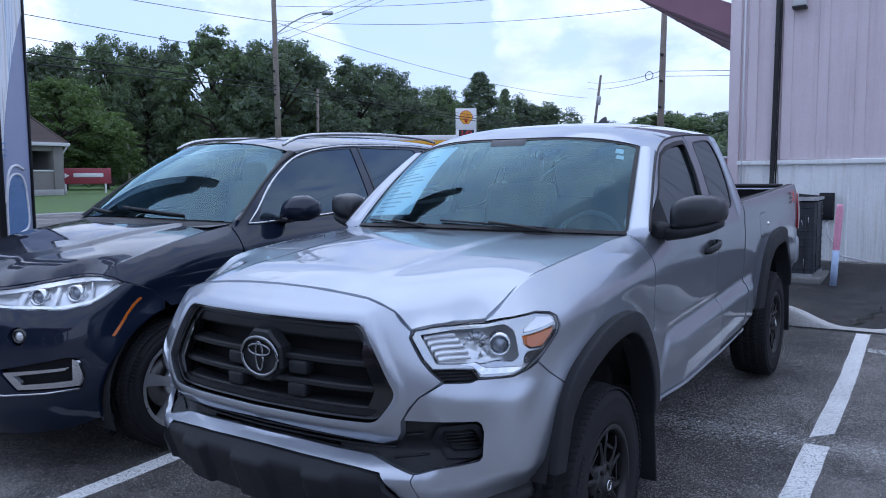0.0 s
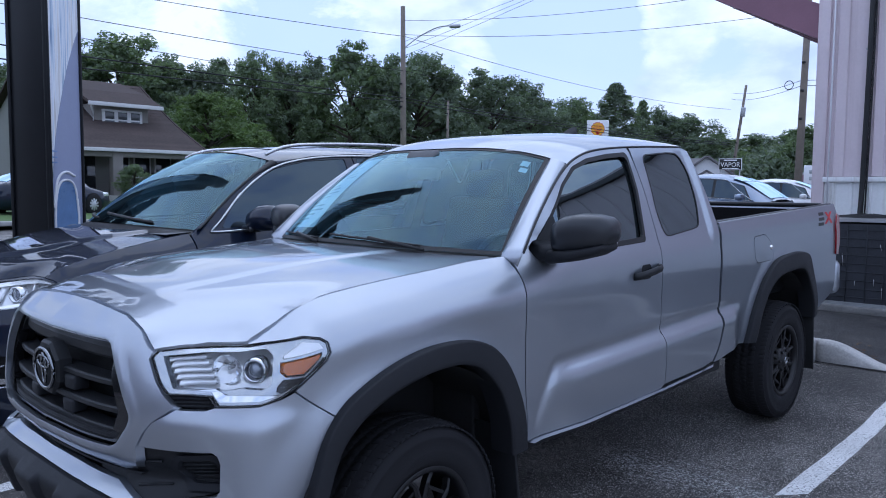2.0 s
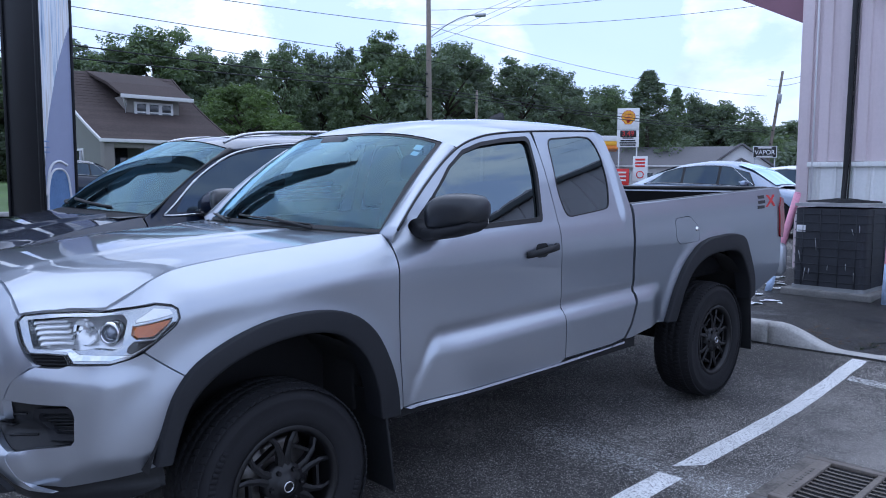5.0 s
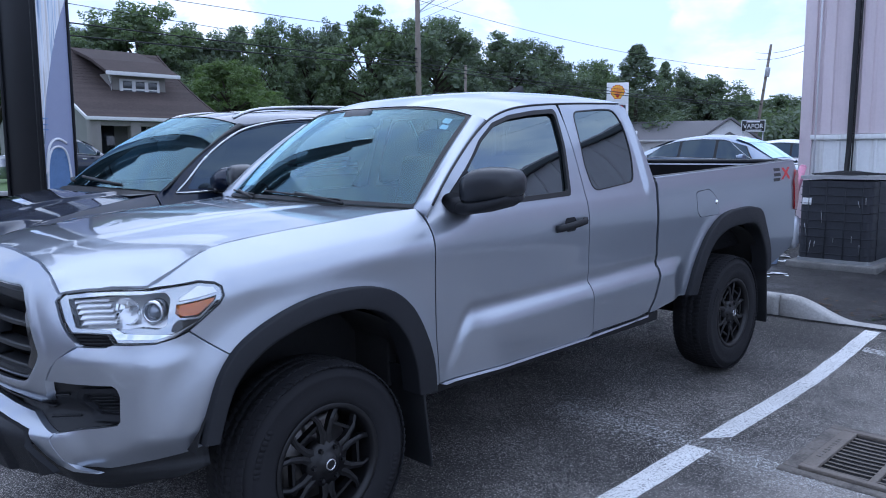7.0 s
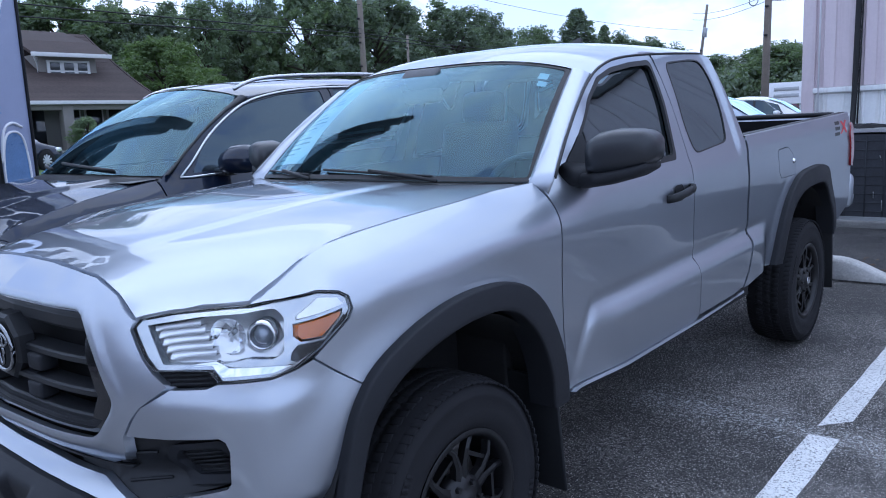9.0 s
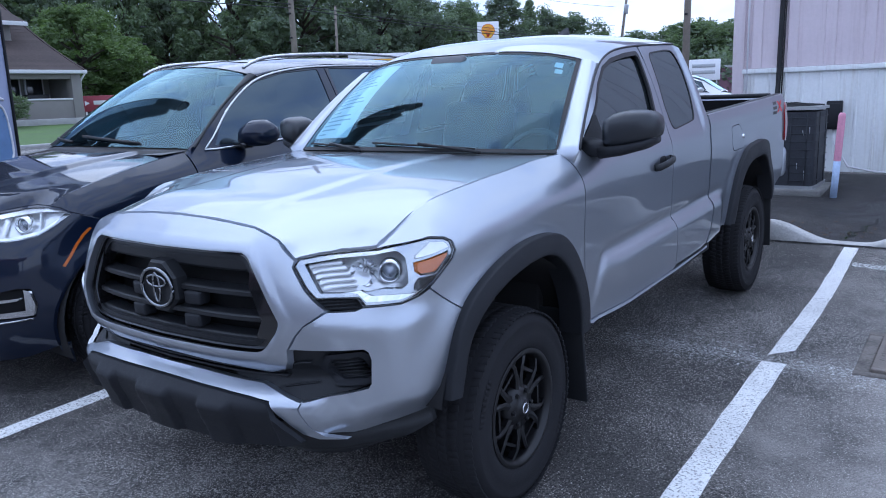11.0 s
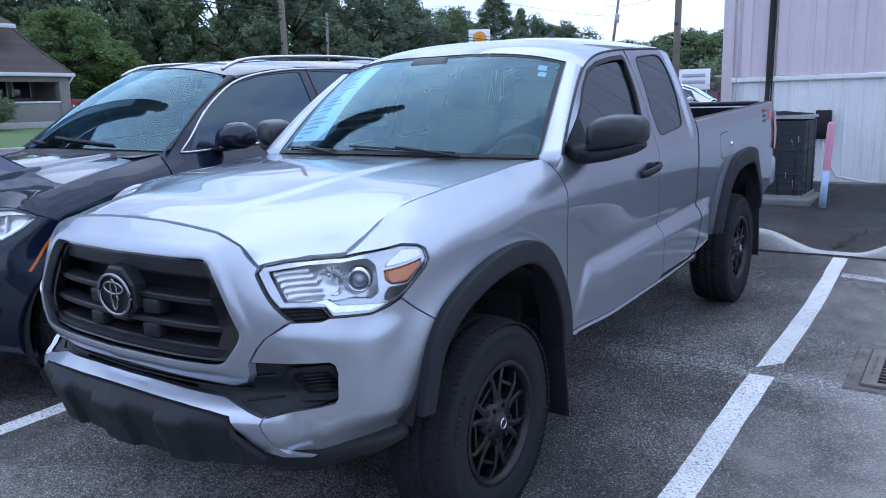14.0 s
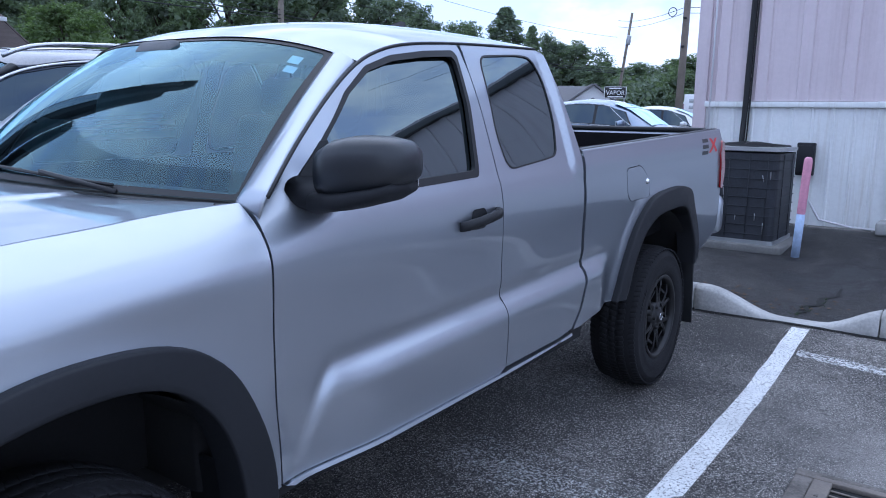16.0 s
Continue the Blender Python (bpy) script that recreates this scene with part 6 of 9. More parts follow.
    part("inspection_sticker", panel([(0.84, 0.86), (0.895, 0.86), (0.895, 0.92), (0.84, 0.92)], lambda a, t: on_glass(a, t, -0.004), (), 0.03, 0.0, (0, 1, -1)), PAPER, ws)
    part("inspection_sticker", panel([(0.855, 0.79), (0.905, 0.79), (0.905, 0.84), (0.855, 0.84)], lambda a, t: on_glass(a, t, -0.004), (), 0.03, 0.0, (0, 1, -1)), PAPER, ws)
    sheet = part("price_sheet", panel([(-0.95, 0.13), (-0.46, 0.13), (-0.50, 0.95), (-0.86, 0.97)], lambda a, t: on_glass(a, t, -0.012), (), 0.05, 0.0, (0, 1, -1)), PAPER, ws, "tall printed sheet inside the glass")
    for k in range(16):
        t = 0.16 + 0.047 * k
        w = (0.30, 0.22, 0.26, 0.34)[k % 4] if k % 5 else 0.12
        part("print_bar", panel([(-0.89, t), (-0.89 + w, t), (-0.89 + w, t + 0.014), (-0.89, t + 0.014)], lambda a, q: on_glass(a, q, -0.010), (), 0.05, 0.0, (0, 1, -1)), FADED_INK, sheet)
    # pale strips modelled in place of a reflection on the windscreen
    for z0, z1, w in ((1.352, 0.0, 0.034), (1.396, 0.012, 0.020)):
        part("side_sheet", loft([[Vector((-0.745 + 0.3 * d, y, z0 + z1 * (y - 1.0) / 0.46 + d)) for d in (0.0, w * (0.35 + 0.65 * (y - 1.0) / 0.46))] for y in (1.0, 1.15, 1.30, 1.46)]), PAPER, tr, "pale strip behind the far side glass, put in for a reflection")
    cm = on_glass(0.0, 0.93, -0.04)
    part("mirror_mount", rbox(0.20, 0.10, 0.06, 0.015, cm, rot=(-40, 0, 0)), CABIN, tr)
    part("rear_view_mirror", rbox(0.22, 0.03, 0.065, 0.02, on_glass(-0.03, 0.86, -0.10)), CABIN, tr)
    # cowl, wipers
    crow = []
    for a in np.linspace(-1, 1, 31):
        f0 = glass_foot(0.760 * float(a))
        crow.append([f0 + Vector((0, -0.045, -0.03)), f0 + Vector((0, -0.030, -0.010)), f0 + Vector((0, 0.01, -0.004)), f0 + Vector((0, 0.03, -0.02))])
    part("cowl", loft(crow), BLACK_PLASTIC, tr)
    for x0, x1 in ((0.42, -0.10), (-0.18, -0.62)):
        a, b = x0 / 0.735, x1 / 0.735
        pts = [on_glass(a + (b - a) * t, 0.018 + 0.035 * t, 0.012) for t in np.linspace(0, 1, 9)]
        w = part("wiper", tube(pts, 0.005, 6), SEAL, tr)
        part("wiper_arm", tube([on_glass(a + 0.04, -0.02, 0.02), on_glass(a + (b - a) * 0.25, 0.012, 0.026), on_glass(a + (b - a) * 0.5, 0.040, 0.020)], 0.007, 6), SEAL, w)
    # antenna fin
    r0 = [(1.92, 1.788, 0.004), (1.97, 1.815, 0.010), (2.04, 1.846, 0.012), (2.10, 1.862, 0.010), (2.13, 1.860, 0.008)]
    rows = []
    for y, z, w in r0:
        rows.append([Vector((0.05 - w * 1.8, y, 1.782)), Vector((0.05 - w, y, (z + 1.785) / 2)), Vector((0.05, y, z)), Vector((0.05 + w, y, (z + 1.785) / 2)), Vector((0.05 + w * 1.8, y, 1.782))])
    part("antenna_fin", loft(rows, True, True), BLACK_PLASTIC, tr)
    # cab back and interior
    back = [(-0.86, 0.55), (0.86, 0.55), (0.86, 1.2), (0.84, 1.30), (0.70, 1.66), (0.64, 1.715), (0.4, 1.755), (-0.4, 1.755), (-0.64, 1.715), (-0.70, 1.66), (-0.84, 1.30), (-0.86, 1.2)]
    bw = rounded([(-0.60, 1.34), (0.60, 1.34), (0.54, 1.66), (-0.54, 1.66)], 0.06, 4)
    yb = lambda x, z: Vector((x * 0.995, 2.275 - 0.045 * ss((z - 1.3) / 0.45), z))
    P("cab_back", back, [bw], fn=yb, step=0.06, inward=(0, -1, 0), both=False)
    P("rear_window", bw, mat=TINT, fn=lambda x, z: yb(x, z) + Vector((0, -0.004, 0)), step=0.1, lip=0.003, inward=(0, -1, 0), both=False, label="tinted rear window")
    part("cab_floor", rbox(1.60, 1.75, 0.06, 0.02, (0, 1.40, 0.50)), VOID, tr)
    part("firewall", rbox(1.45, 0.05, 0.66, 0.01, (0, 0.45, 0.86)), VOID, tr)
    dash = loft([[Vector((x, y, z)) for y, z in ((0.42, 1.255), (0.60, 1.262), (0.86, 1.235), (0.97, 1.17), (0.98, 0.95), (0.9, 0.7))] for x in np.linspace(-0.74, 0.74, 9)])
    part("dashboard", dash, CABIN, tr, "dark plastic dashboard")
    part("headliner", rbox(1.05, 1.00, 0.02, 0.008, (0, 1.68, 1.690)), CABIN, tr)
    sw = tube([(0.36 + 0.185 * math.cos(t), 1.06 + 0.08 * math.sin(t), 1.15 + 0.165 * math.sin(t)) for t in np.linspace(0, 2 * math.pi, 33)], 0.016, 8)
    st = part("steering_wheel", sw, CABIN, tr, "black steering wheel")
    part("hub", rbox(0.15, 0.06, 0.12, 0.03, (0.36, 1.05, 1.14), rot=(-25, 0, 0)), CABIN, st)
    for s in (-1, 1):
        seat = part("front_seat", rbox(0.50, 0.50, 0.16, 0.06, (s * 0.37, 1.38, 0.85), 3), SEAT, tr, "dark cloth front seat")
        part("seat_back", rbox(0.48, 0.13, 0.62, 0.055, (s * 0.37, 1.68, 1.15), 3, (-14, 0, 0)), SEAT, seat)
        part("head_restraint", rbox(0.26, 0.10, 0.17, 0.045, (s * 0.37, 1.78, 1.53), 3, (-8, 0, 0)), SEAT, seat)
    # --- bed
    bed = [ty(2.185, 0.567), ty(2.248, 0.645), ty(2.296, 0.760), ty(2.312, 0.86), ty(2.314, 1.0), ty(2.310, 1.303), ty(2.9, 1.312), ty(3.6, 1.322), ty(4.262, 1.334), ty(4.275, 1.26), ty(4.262, 1.00), ty(4.262, 0.89), ty(4.245, 0.76), ty(4.20, 0.705), ty(3.92, 0.625), ty(3.80, 0.615)]
    bed += [ty(y, z) for y, z in reversed([q for q in ro])] + [ty(2.55, 0.600), ty(2.36, 0.582), ty(2.24, 0.566)]
    fuel = rounded([ty(2.745, 1.205), ty(2.925, 1.212), ty(3.030, 1.135), ty(3.032, 1.045), ty(2.80, 1.042), ty(2.755, 1.08)], [0.03, 0.04, 0.06, 0.03, 0.04, 0.05], 4)
    bs = P("bed_side", bed, [fuel], step=0.022)
    fuel_in = [(np.mean([q[0] for q in fuel]) + (u - np.mean([q[0] for q in fuel])) * 0.975, 1.125 + (z - 1.125) * 0.96) for u, z in fuel]
    fd = P("fuel_door", fuel_in, fn=lambda u, z: TSKIN(u, z, 0.001), step=0.04)
    part("door_knob", moved(lathe([(0, 0.012), (0.010, 0.010), (0.016, 0), (0.016, -0.01)], 14), Matrix.Translation(TSKIN(*ty(3.0, 1.125)))), CHROME, fd)
    P("fuel_pocket", fuel, mat=VOID, fn=lambda u, z: TSKIN(u, z, -0.018), step=0.08, lip=0)
    # decal as plain slanted strokes, black and red
    strokes = [((3.88, 1.285), (3.985, 1.285), SIGN_BLACK), ((3.872, 1.250), (3.985, 1.250), SIGN_BLACK), ((3.860, 1.215), (3.975, 1.215), SIGN_BLACK), ((4.005, 1.212), (4.145, 1.295), SIGN_RED), ((4.035, 1.295), (4.135, 1.212), SIGN_RED)]
    for (ya_, za_), (yb_, zb_), m in strokes:
        h = 0.011 if m is SIGN_BLACK else 0.0
        w = 0.0 if h else 0.020
        P("decal_bar", [ty(ya_ - w, za_ - h), ty(yb_ - w, zb_ - h), ty(yb_ + w, zb_ + h), ty(ya_ + w, za_ + h)], mat=m, fn=lambda u, z: TSKIN(u, z, 0.0012), step=0.03, lip=0.0, parent=bs, both=False)
    # rails, inner walls, tailgate
    for s in (1, -1):
        rows = []
        for y in np.linspace(2.30, 4.262, 24):
            zt = lerp(y, (2.3, 4.262), (1.303, 1.334))
            x = TSKIN(*ty(float(y), zt - 0.004)).x
            rows.append([Vector((s * (x - a), y, zt + b)) for a, b in ((0.014, -0.02), (0.015, 0.004), (0.022, 0.012), (0.055, 0.012), (0.075, 0.004), (0.078, -0.03))])
        part("bed_rail", loft(rows), BLACK_PLASTIC, tr, "black plastic rail cap")
        edge = [[Vector((s * (r[0].x * s + a), r[0].y, r[0].z + b)) for a, b in ((0.0145, 0.018), (0.014, 0.0255), (0.008, 0.029), (-0.004, 0.029))] for r in rows]
        part("bed_edge", loft(edge), SILVER, tr, "bright folded edge of the bed side")
        part("bed_wall", rbox(0.04, 1.95, 0.50, 0.008, (s * 0.735, 3.28, 1.06)), LINER, tr)
        part("wheel_house", rbox(0.22, 0.85, 0.24, 0.06, (s * 0.64, BASE, 0.90)), LINER, tr)
    part("bed_floor", rbox(1.50, 1.96, 0.05, 0.008, (0, 3.28, 0.80)), LINER, tr, "black composite bed floor")
    part("bulkhead", rbox(1.62, 0.05, 0.52, 0.012, (0, 2.335, 1.045)), LINER, tr)
    tg = part("tailgate", rbox(1.52, 0.07, 0.54, 0.015, (0, 4.245, 1.055)), SILVER, tr)
    part("tailgate_liner", rbox(1.46, 0.012, 0.50, 0.004, (0, 4.202, 1.055)), LINER, tg)
    part("tailgate_cap", rbox(1.52, 0.09, 0.03, 0.01, (0, 4.245, 1.333)), BLACK_PLASTIC, tg)
    part("tailgate_handle", rbox(0.22, 0.03, 0.09, 0.012, (0, 4.285, 1.19)), BLACK_PLASTIC, tg)
    tl = [ty(4.225, 0.985), ty(4.268, 0.975), ty(4.278, 1.05), ty(4.276, 1.262), ty(4.240, 1.275), ty(4.205, 1.20), ty(4.208, 1.08)]
    P("tail_lamp", tl, mat=RED_LENS, fn=lambda u, z: TSKIN(u, z, 0.012), step=0.03, lip=0.03, label="red tail lamp")
    for s in (1, -1):
        part("tail_lamp_back", rbox(0.13, 0.03, 0.28, 0.012, (s * 0.815, 4.285, 1.12)), RED_LENS, tr)
    part("rear_bumper", rbox(1.60, 0.15, 0.15, 0.03, (0, 4.36, 0.77)), SILVER, tr)
    part("bumper_step", rbox(1.60, 0.15, 0.03, 0.01, (0, 4.36, 0.86)), BLACK_PLASTIC, tr)
    for s in (1, -1):
        part("bumper_end", rbox(0.13, 0.17, 0.25, 0.05, (s * 0.815, 4.345, 0.800), 4, rot=(0, 0, s * 14)), SILVER, tr)
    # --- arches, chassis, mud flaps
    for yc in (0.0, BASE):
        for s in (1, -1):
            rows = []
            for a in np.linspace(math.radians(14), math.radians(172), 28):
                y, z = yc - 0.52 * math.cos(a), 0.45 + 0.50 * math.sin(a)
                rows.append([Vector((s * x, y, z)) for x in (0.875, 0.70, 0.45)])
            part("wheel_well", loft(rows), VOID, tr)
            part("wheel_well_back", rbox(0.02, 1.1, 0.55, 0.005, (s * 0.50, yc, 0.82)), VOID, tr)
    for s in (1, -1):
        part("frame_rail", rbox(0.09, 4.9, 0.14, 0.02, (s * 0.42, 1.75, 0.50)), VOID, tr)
        part("mud_flap", rbox(0.26, 0.014, 0.42, 0.006, (s * 0.79, 0.46, 0.43), rot=(6, 0, 0)), BLACK_PLASTIC, tr)
        part("mud_flap", rbox(0.26, 0.014, 0.42, 0.006, (s * 0.79, 3.71, 0.44), rot=(4, 0, 0)), BLACK_PLASTIC, tr)
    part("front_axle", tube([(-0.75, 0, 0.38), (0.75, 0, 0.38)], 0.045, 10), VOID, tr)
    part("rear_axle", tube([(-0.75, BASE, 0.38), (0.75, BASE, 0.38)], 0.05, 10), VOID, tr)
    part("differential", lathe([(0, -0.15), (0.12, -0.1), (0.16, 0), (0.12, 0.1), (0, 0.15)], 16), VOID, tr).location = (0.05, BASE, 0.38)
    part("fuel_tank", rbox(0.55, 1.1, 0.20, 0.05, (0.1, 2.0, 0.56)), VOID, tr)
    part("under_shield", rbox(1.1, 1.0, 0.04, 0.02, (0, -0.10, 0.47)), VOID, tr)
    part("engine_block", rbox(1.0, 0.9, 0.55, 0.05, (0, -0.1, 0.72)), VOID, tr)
    for yc in (0.0, BASE):
        for s in (1, -1):
            wheel(tr, (s * (0.770 if yc < 1 else 0.786), yc, 0.380), s, r=0.377)
    # --- mirrors and handles
    for s in (1, -1):
        def mrow(x, yc, zc, ry, rz, n=28, p=3.2):
            out = []
            for k in range(n):
                t = 2 * math.pi * k / n
                c, q = math.cos(t), math.sin(t)
                out.append(Vector((s * x, yc + ry * math.copysign(abs(c) ** (2 / p), c), zc + rz * math.copysign(abs(q) ** (2 / p), q))))
            return out if s > 0 else list(reversed(out))
        rows = [mrow(0.895, 0.748, 1.330, 0.040, 0.036), mrow(0.905, 0.758, 1.340, 0.074, 0.062), mrow(0.94, 0.772, 1.349, 0.090, 0.074), mrow(0.99, 0.785, 1.356, 0.093, 0.076), mrow(1.04, 0.800, 1.361, 0.090, 0.069), mrow(1.08, 0.812, 1.364, 0.080, 0.058), mrow(1.102, 0.820, 1.363, 0.058, 0.042), mrow(1.112, 0.824, 1.360, 0.026, 0.018)]
        mi = part("door_mirror", loft(rows, True, True), MIRROR_BLACK, tr, "black plastic door mirror")
        rows = [mrow(0.885, 0.752, 1.262, 0.074, 0.030), mrow(0.97, 0.778, 1.272, 0.085, 0.027), mrow(1.05, 0.802, 1.289, 0.082, 0.022), mrow(1.09, 0.812, 1.304, 0.060, 0.016)]
        part("lower_shell", loft(rows, True, True), GREY_PLASTIC, mi)
        rows = [mrow(0.80, 0.765, 1.280, 0.080, 0.045), mrow(0.85, 0.765, 1.272, 0.075, 0.036), mrow(0.92, 0.770, 1.270, 0.066, 0.028)]
        part("mirror_arm", loft(rows, True, True), GREY_PLASTIC, mi)
        part("mirror_glass", rbox(0.135, 0.004, 0.10, 0.03, (s * 1.015, 0.880, 1.352), rot=(0, 0, s * 4)), CHROME, mi)
    g = panel([ty(0.690, 1.276), ty(0.86, 1.270), ty(0.842, 1.412), ty(0.822, 1.410), ty(0.750, 1.335)], lambda u, z: TSKIN(u, z, 0.006), (), 0.04, 0.02)
    part("mirror_sail", g, BLACK_PLASTIC, tr), part("mirror_sail", mirrored(g), BLACK_PLASTIC, tr)
    hy = 1.478
    cup = rounded([ty(hy - 0.045, 1.085), ty(hy + 0.045, 1.085), ty(hy + 0.06, 1.125), ty(hy + 0.045, 1.165), ty(hy - 0.045, 1.165), ty(hy - 0.06, 1.125)], 0.03, 4)
    P("handle_cup", cup, mat=SILVER, fn=lambda u, z: TSKIN(u, z, 0.0015), step=0.02, lip=0.0)
    P("handle_recess", [(np.mean([q[0] for q in cup]) + (u - np.mean([q[0] for q in cup])) * 0.86, 1.125 + (z - 1.125) * 0.86) for u, z in cup], mat=BLACK_PLASTIC, fn=lambda u, z: TSKIN(u, z, 0.003), step=0.02, lip=0.0)
    for s in (1, -1):
        pts = [(hy - 0.115, 1.112, 0.006), (hy - 0.10, 1.116, 0.026), (hy - 0.03, 1.124, 0.036), (hy + 0.03, 1.130, 0.036), (hy + 0.10, 1.136, 0.028), (hy + 0.115, 1.138, 0.006)]
        rows = []
        for y, z, o in pts:
            c = TSKIN(*ty(y, z))
            rows.append([Vector((s * (c.x + o + a), y, z + b)) for a, b in ((0.008, 0), (0.004, 0.016), (-0.010, 0.015), (-0.012, -0.015), (0.004, -0.016))])
        part("door_handle", loft(rows, True, True), BLACK_PLASTIC, tr, "black door handle")
        part("key_lock", moved(lathe([(0, 0.008), (0.012, 0.008), (0.014, 0)], 14), Matrix.Translation(TSKIN(*ty(hy + 0.075, 1.142)) + Vector((0.026, 0, 0)))) if s > 0 else mirrored(moved(lathe([(0, 0.008), (0.012, 0.008), (0.014, 0)], 14), Matrix.Translation(TSKIN(*ty(hy + 0.075, 1.142)) + Vector((0.026, 0, 0))))), BLACK_PLASTIC, tr)
    return tr


build_truck()

# ---- the dark blue estate car parked beside the truck ----
suv_nose = smooth_table((0.15, 0.28, 0.45, 0.60, 0.75, 0.85, 0.93, 1.0, 1.08), (-0.12, -0.01, 0.03, 0.025, 0.01, -0.015, -0.055, -0.12, -0.22))
suv_side = smooth_table((0.15, 0.30, 0.50, 0.70, 0.90, 1.02, 1.10, 1.17, 1.22, 1.35, 1.50, 1.64, 1.70, 1.76, 1.8), (0.84, 0.915, 0.950, 0.957, 0.945, 0.952, 0.940, 0.910, 0.882, 0.825, 0.745, 0.665, 0.625, 0.54, 0.45))
suv_seam = smooth_table((-0.9, -0.65, -0.50, -0.38, -0.30, -0.15, 0.05, 0.28, 0.55, 0.9), (0.95, 0.985, 1.015, 1.050, 1.085, 1.130, 1.175, 1.210, 1.243, 1.27))


def suv_flank(y, z):
    x = suv_side(z)
    if y < 0.8:
        t = max(0.0, (z - suv_seam(y) + 0.15) / 0.15)
        x -= 0.11 * min(1.5, t) ** 2 * (1 - ss((y - 0.25) / 0.5))
        if z > 1.05:
            x += (suv_side(1.05) - suv_side(z)) * (1 - ss((y - 0.1) / 0.5))
    r = math.hypot(y, (z - 0.37))
    x += 0.015 * ss((0.56 - r) / 0.1) * (1 if z < 1.0 else 0)
    return x


SSKIN = Skin([(0, -0.87), (0.30, -0.855), (0.55, -0.795), (0.72, -0.685), (0.84, -0.54), (0.905, -0.38), (0.94, -0.2), (0.955, 0.0)], suv_nose, suv_flank, (0.5, 0.95))


SUV_BROW = [(0.0, 1.000), (0.20, 0.998), (0.36, 0.996), (0.455, 1.001), (0.70, 1.027), (0.90, 1.042), (0.975, 1.045)]  # hood to nose and lamps
SUV_FRONT = [SSKIN(u, z) for u, z in SUV_BROW] + [SSKIN(SSKIN.uy(y), suv_seam(y)) for y in (-0.42, -0.37, -0.32)]


def suv_hood(x, y):
    x = abs(x)
    xs = [p.x for p in SUV_FRONT]
    f, e = lerp(x, xs, [p.y for p in SUV_FRONT]), lerp(x, xs, [p.z for p in SUV_FRONT])
    return suv_body(x, y) - (suv_body(x, f) - e) * max(0.0, 1 - (y - f) / 0.22) ** 2


def suv_body(x, y):
    a = min(1.0, x / 0.82)
    hc = lerp(y, (-0.85, -0.6, -0.2, 0.1, 0.5), (0.085, 0.075, 0.060, 0.045, 0.028))
    xr = 0.40 + 0.26 * (y + 0.2)
    rail = suv_seam(y) if y > -0.2 else suv_seam(-0.2) + 0.17 * (y + 0.2)
    return rail - 0.003 + hc * (1 - a ** 2.4) + 0.016 * ss((xr - x) / 0.05 + 0.5)


def suv_roof_edge(y):
    z = lerp(y, (0.56, 0.70, 0.90, 1.10, 1.30, 1.60, 2.0, 2.8, 3.4, 3.75), (1.262, 1.355, 1.475, 1.572, 1.640, 1.682, 1.700, 1.690, 1.640, 1.56))
    return suv_side(z) + 0.003, z


def suv_roof(x, y):
    xo, zo = suv_roof_edge(y)
    zc = lerp(y, (0.9, 1.10, 1.35, 1.8, 2.4, 3.2, 3.75), (1.665, 1.712, 1.742, 1.765, 1.765, 1.735, 1.68))
    return zc - (zc - zo) * min(1, abs(x) / xo) ** 3.0


def suv_top(x):
    return 1.12 + 0.14 * (x / 0.60) ** 2


def suv_foot(x):
    return Vector((x, 0.32 + 0.23 * (abs(x) / 0.78) ** 2.2, 1.290 - 0.035 * (x / 0.78) ** 2))


